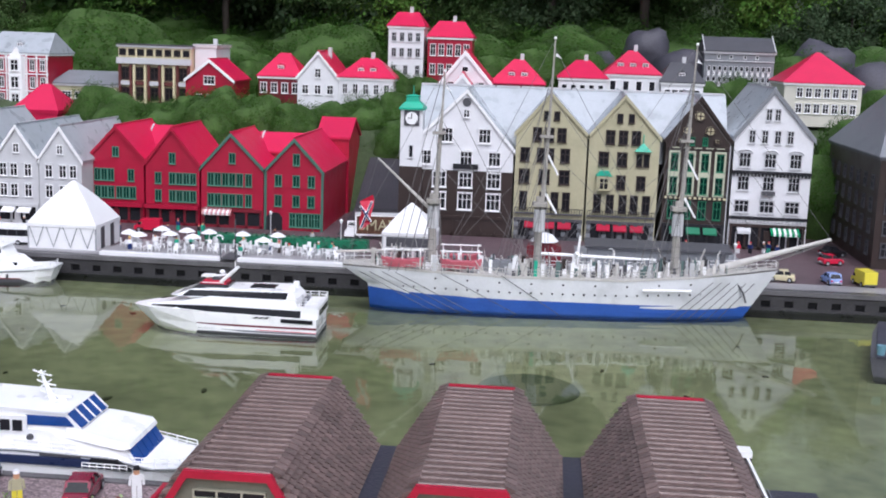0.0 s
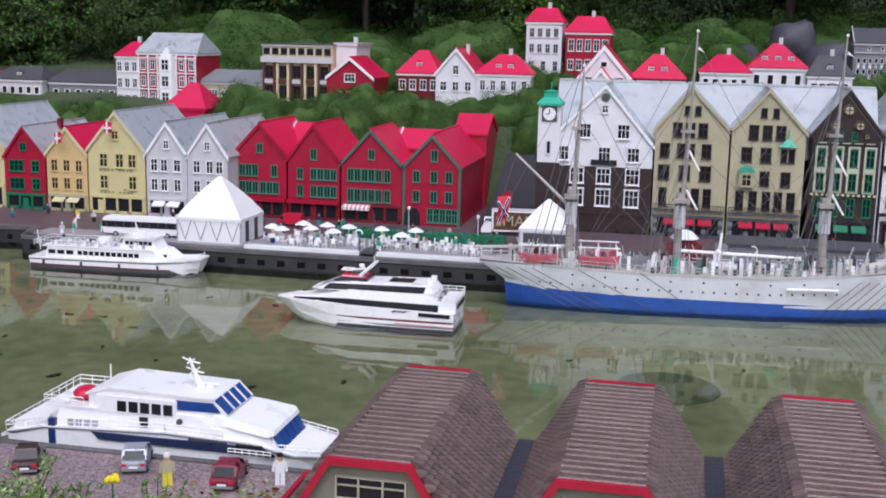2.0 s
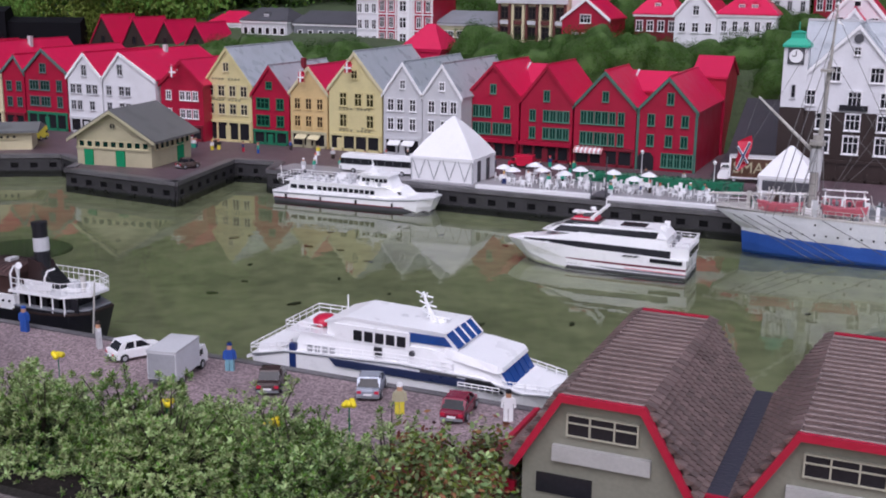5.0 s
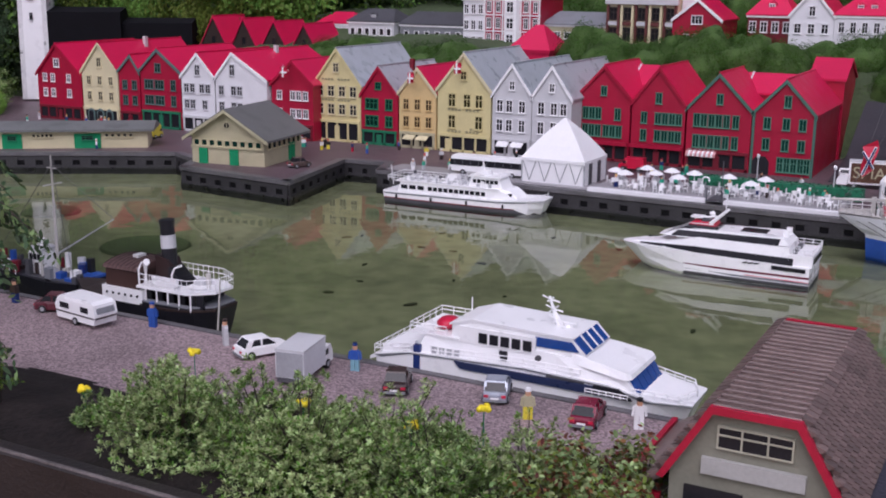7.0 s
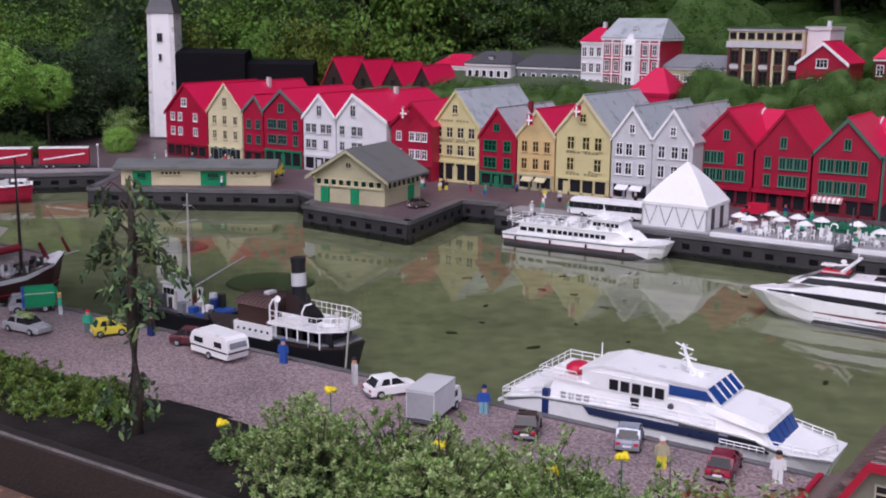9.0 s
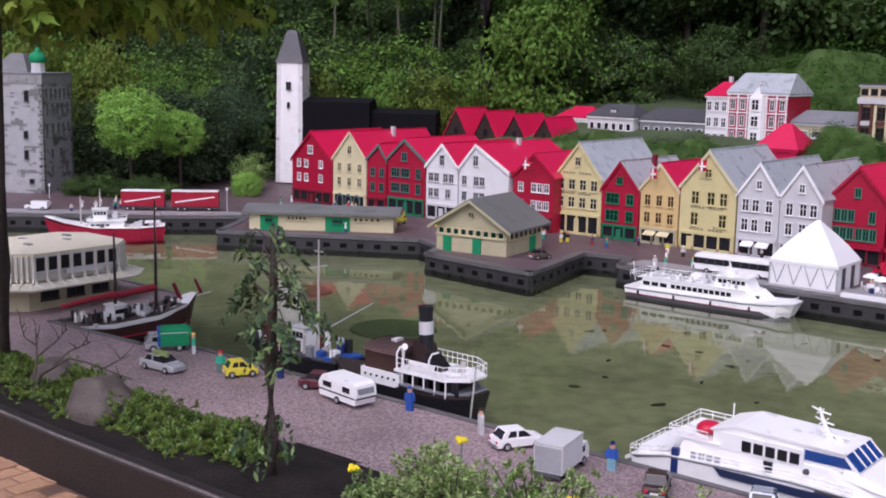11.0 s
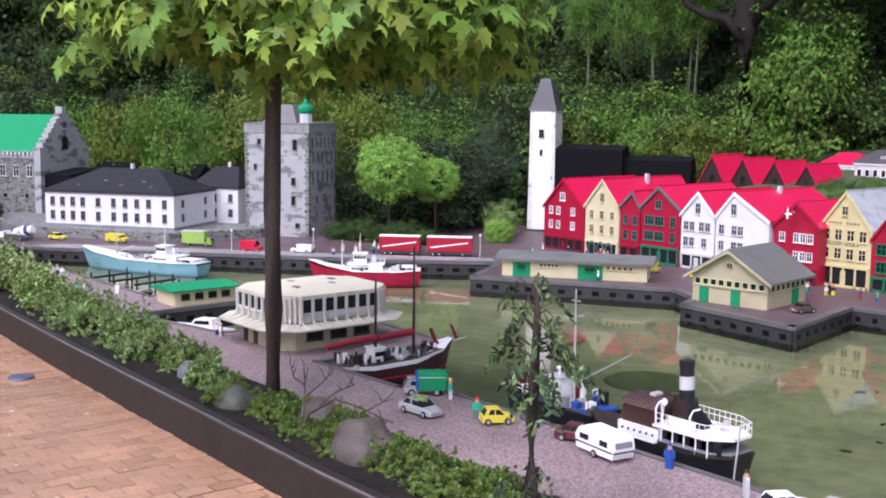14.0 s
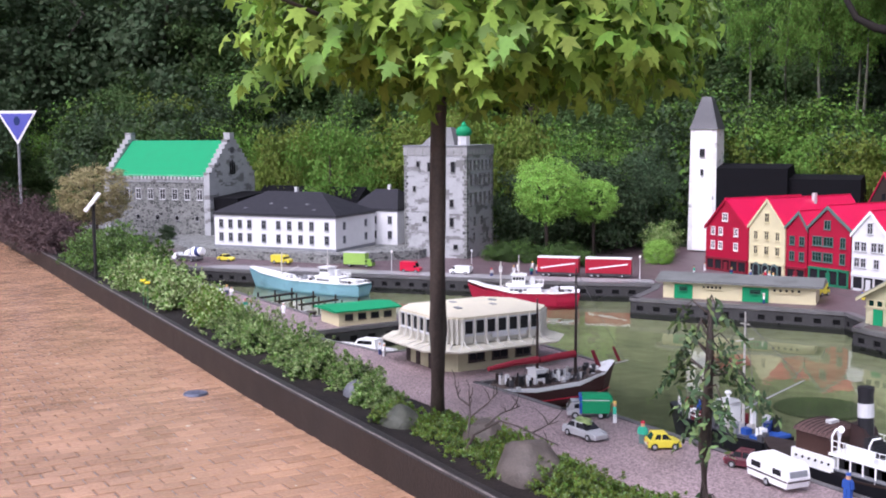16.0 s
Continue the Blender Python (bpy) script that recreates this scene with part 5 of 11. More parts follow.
hall = thing("hall", pose(-15.8, 4.4, 0.1, 0, 0, CASTLE), "medieval grey stone hall with bright green roof and stepped gables", "hall", "castle buildings")
part("lower_wall", Form().box(-0.885, 0.885, 0, 1.0, 0, 0.72), DARK_STONE, hall)
part("upper_wall", Form().box(-0.89, 0.89, -0.012, 1.01, 0.70, 0.80), STONE, hall)
part("roof", Form().prism([(-0.03, 0.78), (1.03, 0.78), (0.51, 1.26), (0.49, 1.26)], "x", -0.80, 0.80), BRIGHT_GREEN, hall, "bright green roof")
for i in range(26):
    x = -0.78 + 0.0624 * i
    part("corbel", Form().box(x - 0.013, x + 0.013, -0.045, -0.012, 0.745, 0.785), PALE_GREY, hall)
for s in (-1, 1):
    m = 8
    pts = [(-0.03, 0.0)] + [q for i in range(m) for q in ((-0.03 + i * 0.06, 0.84 + i * 0.062), (-0.03 + (i + 1) * 0.06, 0.84 + i * 0.062))]
    pts += [(1 - y, z) for y, z in reversed(pts)]
    part("stepped_gable", Form().prism(pts, "x", s * 0.80, s * 0.896), STONE, hall)
    part("gable_top", Form().box(s * 0.848 - 0.05, s * 0.848 + 0.05, 0.45, 0.55, 1.27, 1.37), STONE, hall)
for i in range(8):
    x = -0.72 + 0.205 * i
    window(hall, x, 0.54, 0.075, 0.13, PALE_GREY, GLASS, "tall", -0.002)
for i in range(5):
    window(hall, -0.66 + 0.33 * i, 0.22, 0.05, 0.06, STONE, GLASS, "plain", -0.002)
for y in (0.455, 0.50, 0.545):
    part("lancet", Form().prism([(y - 0.017, 0.80), (y + 0.017, 0.80), (y + 0.017, 0.95 if y != 0.5 else 0.98), (y, 0.98 if y != 0.5 else 1.01), (y - 0.017, 0.95 if y != 0.5 else 0.98)], "x", 0.890, 0.900), MATT_BLACK, hall)
part("rose_window", Form().rod((0.896, 0.5, 1.13), (0.905, 0.5, 1.13), 0.045, n=14), DARK_GREY, hall)
part("rear_range", Form().prism([(0.96, 0), (1.5, 0), (1.5, 0.42), (1.2, 0.62), (0.96, 0.46)], "x", 0.95, 2.6), MATT_BLACK, hall, "black-roofed range behind")
part("annex", Form().prism([(0.05, 0), (0.75, 0), (0.75, 0.56), (0.05, 0.50)], "x", 0.897, 1.28), MATT_BLACK, hall, "black lean-to")

# round-cornered restaurant on the quay
def oct_ring(x, y, rx, ry, c, z):
    return [(x - rx + c, y - ry, z), (x + rx - c, y - ry, z), (x + rx, y - ry + c, z), (x + rx, y + ry - c, z), (x + rx - c, y + ry, z), (x - rx + c, y + ry, z), (x - rx, y + ry - c, z), (x - rx, y - ry + c, z)]


rest = thing("restaurant", pose(-6.65, 3.72, 0) @ Matrix.Diagonal((0.80, 0.80, 0.92, 1)), "cream two-storey harbour restaurant with canopy and chamfered corners", "restaurant")
part("lower_wall", Form().loft([oct_ring(0, 0, 0.36, 0.47, 0.10, 0), oct_ring(0, 0, 0.36, 0.47, 0.10, 0.17)]), TAN, rest)
part("canopy", Form().loft([oct_ring(0, 0, 0.555, 0.665, 0.22, 0.158), oct_ring(0, 0, 0.56, 0.67, 0.22, 0.170), oct_ring(0, 0, 0.44, 0.55, 0.18, 0.19)]), mat("pale_cream_canopy", (0.62, 0.59, 0.49), 0.5, 0.12, stain=0.3), rest)
part("upper_wall", Form().loft([oct_ring(0, 0, 0.41, 0.52, 0.17, 0.195), oct_ring(0, 0, 0.42, 0.53, 0.17, 0.36)]), mat("weathered_cream_white", (0.66, 0.64, 0.58), 0.45, 0.1, stain=0.25), rest)
part("roof", Form().loft([oct_ring(0, 0, 0.425, 0.535, 0.18, 0.36), oct_ring(0, 0, 0.43, 0.54, 0.18, 0.38), oct_ring(0, 0, 0.30, 0.38, 0.12, 0.39), oct_ring(0, 0, 0.08, 0.1, 0.03, 0.405)]), mat("cream_roof", (0.80, 0.74, 0.58), 0.5, 0.08, stain=0.15), rest)
ring = oct_ring(0, 0, 0.42, 0.53, 0.17, 0)
for i in range(8):
    a, b = Vector(ring[i]), Vector(ring[(i + 1) % 8])
    d = b - a
    turn = math.degrees(math.atan2(d.y, d.x))
    m = 6 if i % 2 else round(d.length / 0.105)
    post = MESHES.setdefault("post", Form().box(-0.007, 0.007, -0.022, 0, 0.195, 0.365).mesh("post", mat("weathered_cream_white", (0.66, 0.64, 0.58))))
    rib = MESHES.setdefault("rib", Form().prism([(-0.13, 0.165), (-0.13, 0.176), (-0.04, 0.196), (-0.02, 0.225), (0.0, 0.225), (0.0, 0.180)], "x", -0.006, 0.006).mesh("rib", mat("weathered_cream_white", (0.66, 0.64, 0.58))))
    for j in range(m + 1):
        p = a + d * (j / m)
        part("post", post, None, rest).matrix_basis = pose(p.x, p.y, 0, 0, 0, turn)
        if i % 2 == 0 or j % 2 == 0:
            part("rib", rib, None, rest).matrix_basis = pose(p.x, p.y, 0, 0, 0, turn)
    if i % 2 == 0:
        for j in range(m):
            p = a + d * ((j + 0.5) / m)
            window(rest, p.x, 0.308, 0.076, 0.088, PALE_GREY, GLASS, "plain", p.y, turn)
for x in (-0.24, -0.08, 0.12):
    part("door", Form().box(x - 0.03, x + 0.03, -0.478, -0.468, 0, 0.15), BROWN, rest)
for y in (-0.2, 0.02, 0.24):
    window(rest, 0.361, 0.11, 0.13, 0.08, BROWN, GLASS, "tall", y, 90)
for x, y in ((-0.15, -0.1), (0.12, -0.22), (0.1, 0.12), (-0.1, 0.25)):
    part("roof_vent", Form().box(x - 0.035, x + 0.035, y - 0.02, y + 0.02, 0.38, 0.405), MID_GREY, rest)
part("sign_board", Form().box(0.425, 0.44, -0.1, 0.22, 0.225, 0.255), PALE_GREY, rest)

kiosk = thing("marina_kiosk", pose(-8.40, 3.76, 0) @ Matrix.Diagonal((0.72, 0.66, 0.75, 1)), "cream marina shed with a bright green flat roof", "shed")
part("wall", Form().box(-0.22, 0.22, -0.38, 0.38, 0, 0.15), CREAM, kiosk)
part("roof", Form().prism([(-0.28, 0.15), (0.28, 0.15), (0.28, 0.165), (0.0, 0.195), (-0.28, 0.165)], "y", -0.45, 0.42), BRIGHT_GREEN, kiosk, "bright green roof")
for y in (-0.25, -0.08, 0.09, 0.26):
    window(kiosk, 0.221, 0.09, 0.09, 0.05, BROWN, GLASS, "plain", y, 90)

# long flat-roofed shed and the customs house on the piers
ls = thing("harbour_shed", pose(-7.52, 7.02, 0, 0, 0, 36), "long low cream shed with grey roof and green doors", "shed")
part("wall", Form().box(-0.68, 0.62, 0, 0.34, 0, 0.15), CREAM, ls)
part("roof", Form().prism([(-0.05, 0.145), (0.39, 0.145), (0.39, 0.165), (0.17, 0.215), (-0.05, 0.165)], "x", -0.74, 0.68), mat("weathered_grey_plates", (0.15, 0.155, 0.15), 0.5, 0.2, stain=0.4), ls, "weathered grey roof")
for x, w in ((-0.5, 0.16), (0.12, 0.22)):
    d = part("door", Form().box(x - w / 2, x + w / 2, -0.01, 0.0, 0, 0.125), BRIGHT_GREEN, ls, "bright green double door")
    window(d, x, 0.09, w * 0.4, 0.03, GREEN, GLASS, "bars", -0.011)
for i in range(10):
    window(ls, -0.32 + 0.035 * i if i < 5 else 0.28 + 0.05 * (i - 5), 0.11, 0.022, 0.022, CREAM, GLASS, "plain", -0.001)

hut = thing("customs_house", pose(-5.86, 7.02, 0, 0, 0, 8) @ Matrix.Diagonal((0.95, 0.95, 0.94, 1)), "cream customs house with grey gable roof and green doors", "house")
part("wall", Form().prism([(-0.34, 0), (0.34, 0), (0.34, 0.24), (0, 0.45), (-0.34, 0.24)], "y", 0, 0.66), HUT_WALL, hut)
for s in (-1, 1):
    part("roof", Form().prism([(s * 0.40, 0.205), (0, 0.452), (0, 0.472), (s * 0.40, 0.225)], "y", -0.05, 0.72), mat("dark_slate_plates", (0.15, 0.15, 0.145), 0.5, 0.1, stripes=("Z", 0.02, 0.002), stain=0.2), hut)
    part("bargeboard", Form().prism([(s * 0.40, 0.19), (0, 0.437), (0, 0.462), (s * 0.40, 0.215)], "y", -0.058, -0.046), TAN, hut)
part("band", Form().box(-0.345, 0.345, -0.012, 0, 0.135, 0.15), TAN, hut)
for i in range(9):
    window(hut, -0.29 + 0.0725 * i, 0.178, 0.046, 0.045, CREAM, GREEN_GLASS, "plain", -0.001)
for x in (-0.23, 0.06):
    part("door", Form().box(x - 0.04, x + 0.04, -0.012, 0, 0, 0.13), BRIGHT_GREEN, hut, "bright green door")
part("round_window", Form().rod((0, -0.008, 0.33), (0, 0, 0.33), 0.026, n=12), GLASS, hut)
part("window_rim", Form().tube([(0.028 * math.cos(q * 0.5236), -0.009, 0.33 + 0.028 * math.sin(q * 0.5236)) for q in range(13)], 0.005, 0.005, 5).box(-0.003, 0.003, -0.012, -0.008, 0.305, 0.355), TAN, hut)
for i in range(7):
    window(hut, 0.341, 0.168, 0.052, 0.046, CREAM, GREEN_GLASS, "plain", 0.08 + 0.085 * i, 90)
part("side_door", Form().box(0.34, 0.352, 0.42, 0.52, 0, 0.15), BRIGHT_GREEN, hut, "bright green door")

# ---- the brown tiled boat sheds at the front ----
def boat_shed(x, y0, y1, label):
    """A shed whose roof has a flat crown and two steep tiled slopes, with red boards round its gable."""
    root = thing("boat_shed", pose(x, y0, 0), label, "shed", "brown tiled sheds")
    L = y1 - y0
    half, crown, top, eave = 0.218, 0.098, 0.5, 0.33
    part("wall", Form().prism([(-half + 0.02, -0.1), (half - 0.02, -0.1), (half - 0.02, eave), (crown, top - 0.012), (-crown, top - 0.012), (-half + 0.02, eave)], "y", 0.02, L - 0.01), SHED_WALL, root)
    outer = [(-half - 0.004, eave - 0.02), (-crown - 0.006, top + 0.006), (crown + 0.006, top + 0.006), (half + 0.004, eave - 0.02)]
    inner = [(half - 0.013, eave - 0.024), (crown - 0.003, top - 0.012), (-crown + 0.003, top - 0.012), (-half + 0.013, eave - 0.024)]
    for yy in (-0.012, L - 0.014):
        f = Form()
        for i in range(3):
            f.prism([outer[i], outer[i + 1], inner[2 - i], inner[3 - i]], "y", yy, yy + 0.016)
        part("gable_board", f, BOARD_RED, root, "bright red gable board")
    w = part("window_band", Form().lattice([-0.088, -0.084, -0.032, -0.028, 0.028, 0.032, 0.084, 0.088], [0.397, 0.40, 0.430, 0.433, 0.45, 0.453], lambda i, j: i % 2 == 0 or j % 2 == 0, 0.010, 0.022), mat("pale_olive_paint", (0.45, 0.44, 0.34), 0.45, 0.1), root)
    part("pane", Form().box(-0.084, 0.084, 0.015, 0.021, 0.40, 0.45), GLASS, w)
    part("sign_board", Form().box(-0.12, 0.12, 0.006, 0.02, 0.33, 0.37), mat("weathered_sign_white", (0.42, 0.42, 0.40), 0.5, 0.1, stain=0.2), root)
    part("low_window", Form().box(-0.16, -0.02, 0.014, 0.021, 0.24, 0.29), GLASS, root)
    return root, L, half, crown, top, eave


SHEDS = [boat_shed(xc, 2.46, 3.26, "brown tiled boat shed with red gable boards") for xc in (-0.70, -0.155, 0.395)]
for x, back in ((-0.435, 0.0), (0.115, 0.0), (0.73, -0.16)):
    ob = thing("link_roof", pose(x, 2.5 + back, 0), "dark felt flat roof joining two sheds", "roof", "shed links")
    part("felt", Form().box(-0.068, 0.068, 0, 0.76, 0.27, 0.30), FELT, ob)
    part("flashing", Form().box(-0.069, -0.066, 0.005, 0.755, 0.28, 0.306), MID_GREY, ob)
    part("fascia", Form().box(-0.068, 0.068, -0.012, -0.001, 0.255, 0.305), BOARD_RED, ob, "red fascia")
    part("wall", Form().box(-0.05, 0.05, 0.02, 0.74, -0.1, 0.27), SHED_WALL, ob)
lean = thing("lean_to", pose(-0.98, 2.55, 0), "small lean-to with dark roof and red edge boards", "shed")
part("wall", Form().box(-0.04, 0.05, 0, 0.45, -0.05, 0.22), SHED_WALL, lean)
part("roof", Form().prism([(-0.06, 0.20), (0.05, 0.27), (0.05, 0.285), (-0.06, 0.215)], "y", -0.02, 0.48), ROOF_TILE, lean)
part("edge_board", Form().box(-0.075, -0.06, -0.03, 0.49, 0.18, 0.225), BOARD_RED, lean)
part("edge_board", Form().box(-0.06, 0.05, -0.03, -0.018, 0.20, 0.23), BOARD_RED, lean)
fence = thing("white_fence", pose(0.60, 2.62, 0), "white railing with dark posts beside the sheds", "railing")
for i in range(6):
    part("post", Form().box(-0.006, 0.010, 0.085 * i - 0.010, 0.085 * i + 0.010, -0.1, 0.366), TIMBER, fence)
part("rail", Form().box(0.006, 0.014, -0.1, 0.53, 0.368, 0.378), PLAIN_WHITE, fence)
part("lower_rail", Form().box(-0.004, 0.006, -0.1, 0.53, 0.20, 0.212), PLAIN_WHITE, fence)
part("end_post", Form().box(-0.022, 0.022, 0.515, 0.557, -0.1, 0.375), TIMBER, fence)
part("cap", Form().box(-0.030, 0.022, 0.512, 0.560, 0.378, 0.396), PLAIN_WHITE, fence)

# ---- boats ----
def hull_band(stations, a, b, k=0, form=None):
    """A strip of a hull between two shares of its height. Stations: x, half-width at the water, half-width at deck, z at the water, z at deck, and how far the stem rakes."""
    f = form or Form()
    rings = []
    for x, wb, wd, zb, zd, rake in stations:
        ring = []
        for s, t in ((-1, b), (-1, (a + b) / 2), (-1, a), (1, a), (1, (a + b) / 2), (1, b)):
            w = wb + (wd - wb) * t ** 0.7
            ring.append((x + rake * t, s * w, zb + (zd - zb) * t))
        rings.append(ring)
    return f.loft(rings, k)


def railing(parent, pts, h=0.035, step=0.05, r=0.0022, material=PLAIN_WHITE):
    """Posts and two rails along a line, in one piece."""
    f = Form()
    for i in range(len(pts) - 1):
        a, b = Vector(pts[i]), Vector(pts[i + 1])
        n = max(1, round((b - a).length / step))
        for j in range(n + 1):
            p = a + (b - a) * (j / n)
            f.rod(p, p + Vector((0, 0, h)), r, n=4)
        for q in (h, h * 0.55):
            f.rod(a + Vector((0, 0, q)), b + Vector((0, 0, q)), r, n=4)
    return part("railing", f, material, parent)


def window_row(parent, x0, x1, y, z0, z1, n, material=GLASS, gap=0.25, slope=0.0):
    for i in range(n):
        w = (x1 - x0) / n
        a = x0 + w * (i + gap / 2)
        b = x0 + w * (i + 1 - gap / 2)
        part("window", Form().prism([(a, z0), (b, z0), (b + slope, z1), (a + slope, z1)], "y", min(y, y * 1.0) - 0.003, y + 0.003), material, parent)


def lifebuoy(parent, x, y, z):
    part("lifebuoy", Form().tube([(x + 0.016 * math.cos(a * 0.7854), y, z + 0.016 * math.sin(a * 0.7854)) for a in range(9)], 0.005, 0.005, 6), CRIMSON, parent)


# near ferry: white catamaran with navy stripe and blue wheelhouse windows, bow to +x
f3 = thing("catamaran_ferry", pose(-1.80, 3.80, WATER_Z) @ Matrix.Diagonal((0.93, 1, 0.97, 1)), "white catamaran ferry with navy stripe and blue wheelhouse windows", "ferry", "passenger ferries")
st = [(-0.66, 0.14, 0.15, -0.03, 0.15, -0.03), (-0.52, 0.15, 0.155, -0.03, 0.185, 0), (0.0, 0.15, 0.155, -0.03, 0.205, 0), (0.36, 0.14, 0.155, -0.03, 0.195, 0), (0.50, 0.10, 0.14, -0.03, 0.155, 0.03), (0.60, 0.03, 0.10, -0.02, 0.15, 0.07)]
part("hull", hull_band(st, 0, 1), PLAIN_WHITE, f3)
part("lower_hull", hull_band([(x, wb + 0.004, wb + 0.008, -0.03, 0.112, rk * 0.6) for x, wb, wd, zb, zd, rk in st], 0, 1), mat("silver_white_hull", (0.68, 0.68, 0.69), 0.3, 0.06, stain=0.05), f3, "silvery white lower hull")
part("gunwale", hull_band([(x, wd + 0.001, wd + 0.004, zd - 0.012, zd + 0.004, rk) for x, wb, wd, zb, zd, rk in st], 0, 1), PLAIN_WHITE, f3)
for s in (-1, 1):
    part("stripe", Form().prism([(-0.31, 0.184), (0.36, 0.184), (0.40, 0.152), (-0.28, 0.156)], "y", s * 0.158 - 0.004, s * 0.158 + 0.004), mat("grey_navy_stripe", (0.022, 0.032, 0.085), 0.3, 0.12), f3, "navy blue stripe")
part("stern_deck", Form().box(-0.66, -0.46, -0.14, 0.14, 0.15, 0.19), PLAIN_WHITE, f3)
part("deckhouse", Form().loft([[(-0.49, y, 0.185) for y in (-0.145, 0.145)] + [(-0.46, y, 0.262) for y in (0.13, -0.13)], [(-0.22, y, 0.20) for y in (-0.135, 0.135)] + [(-0.22, y, 0.272) for y in (0.13, -0.13)],
                              [(0.14, y, 0.20) for y in (-0.135, 0.135)] + [(0.12, y, 0.272) for y in (0.13, -0.13)], [(0.26, y, 0.195) for y in (-0.15, 0.15)] + [(0.24, y, 0.262) for y in (0.13, -0.13)],
                              [(0.46, y, 0.18) for y in (-0.145, 0.145)] + [(0.415, y, 0.232) for y in (0.14, -0.14)]]), PLAIN_WHITE, f3)
bridge = part("wheelhouse", Form().prism([(-0.34, 0.262), (0.16, 0.268), (0.250, 0.280), (0.19, 0.335), (-0.25, 0.347), (-0.34, 0.318)], "y", -0.120, 0.120), PLAIN_WHITE, f3)
for s in (-1, 1):
    part("window", Form().prism([(0.035, 0.288), (0.222, 0.290), (0.190, 0.325), (0.035, 0.325)], "y", s * 0.1225 - 0.003, s * 0.126 + 0.003), BLUE_GLASS, bridge)
for i in range(4):
    y = -0.116 + 0.058 * i
    part("mullion", Form().prism([(0.193, 0.333), (0.247, 0.284), (0.255, 0.290), (0.201, 0.341)], "y", y + 0.049, y + 0.056), PLAIN_WHITE, bridge)
    part("windscreen", Form().prism([(0.192, 0.332), (0.246, 0.283), (0.252, 0.288), (0.199, 0.338)], "y", y, y + 0.048), BLUE_GLASS, bridge)
part("roof_edge", Form().prism([(-0.35, 0.316), (-0.25, 0.345), (0.19, 0.334), (0.20, 0.341), (-0.25, 0.354), (-0.35, 0.324)], "y", -0.125, 0.125), PLAIN_WHITE, bridge)
window_row(f3, -0.215, 0.03, -0.1345, 0.266, 0.306, 5)
window_row(f3, -0.215, 0.03, 0.1345, 0.266, 0.306, 5)
for s in (-1, 1):
    part("side_panel", Form().box(-0.30, 0.04, s * 0.129 - 0.004, s * 0.129 + 0.004, 0.255, 0.322), PLAIN_WHITE, f3)
for i in range(5):
    y = -0.128 + 0.052 * i
    part("bow_window", Form().prism([(0.428, 0.226), (0.470, 0.166), (0.478, 0.170), (0.437, 0.231)], "y", y, y + 0.044), BLUE_GLASS, f3)
part("bow_step", Form().prism([(0.41, 0.16), (0.476, 0.155), (0.425, 0.230)], "y", -0.125, 0.125), PLAIN_WHITE, f3)
part("visor", Form().loft([[(0.19, y, 0.250) for y in (-0.135, 0.135)] + [(0.19, y, 0.284) for y in (0.122, -0.122)], [(0.30, y, 0.240) for y in (-0.150, 0.150)] + [(0.30, y, 0.270) for y in (0.135, -0.135)], [(0.425, y, 0.222) for y in (-0.152, 0.152)] + [(0.425, y, 0.250) for y in (0.142, -0.142)], [(0.445, y, 0.226) for y in (-0.138, 0.138)] + [(0.44, y, 0.242) for y in (0.13, -0.13)]]), PLAIN_WHITE, f3)
part("stern_post", Form().box(-0.50, -0.47, -0.158, -0.14, 0.12, 0.22), NAVY, f3)
for s in (-1, 1):
    part("stern_stair", Form().prism([(-0.72, 0.12), (-0.5, 0.215), (-0.5, 0.23), (-0.72, 0.135)], "y", s * 0.137 - 0.008, s * 0.137 + 0.008), PLAIN_WHITE, f3)
part("raft", Form().ball((-0.405, -0.03, 0.292), 0.05, 0.06, 0.026, 12, 5), CRIMSON, f3, "red life raft", True)
part("upper_deck", Form().box(-0.53, -0.30, -0.135, 0.135, 0.262, 0.269), PLAIN_WHITE, f3)
railing(f3, [(-0.36, -0.13, 0.269), (-0.53, -0.13, 0.269), (-0.53, 0.13, 0.269), (-0.36, 0.13, 0.269)])
railing(f3, [(-0.42, -0.153, 0.19), (0.0, -0.153, 0.205), (0.24, -0.153, 0.20)])
part("deck_edge_line", hull_band([(x, wd + 0.003, wd + 0.0055, zd - 0.008, zd - 0.002, rk) for x, wb, wd, zb, zd, rk in st], 0, 1), MID_GREY, f3)
railing(f3, [(0.44, -0.145, 0.165), (0.62, -0.10, 0.152), (0.66, 0.0, 0.152), (0.62, 0.10, 0.152), (0.44, 0.145, 0.165)], h=0.03)
railing(f3, [(-0.52, 0.15, 0.185), (-0.70, 0.14, 0.15), (-0.70, -0.14, 0.15), (-0.52, -0.15, 0.185)])
mast3 = part("mast", Form().rod((0.085, 0, 0.32), (0.035, 0, 0.455), 0.012, 0.005, 6).rod((0.11, 0, 0.32), (0.06, 0, 0.40), 0.006, 0.004, 6), PLAIN_WHITE, f3)
for x, z, w in ((0.040, 0.442, 0.03), (0.055, 0.405, 0.045), (0.07, 0.365, 0.035)):
    part("crossbar", Form().rod((x, -w, z), (x, w, z), 0.0035).rod((x, 0, z), (x - 0.035, 0, z + 0.012), 0.003).rod((x, 0, z), (x + 0.04, 0, z - 0.006), 0.0035), PLAIN_WHITE, mast3)
part("radar", Form().ball((0.12, 0, 0.345), 0.018, 0.018, 0.014, 8, 4).box(0.10, 0.16, -0.006, 0.006, 0.358, 0.364), PLAIN_WHITE, mast3)
random.seed(8)
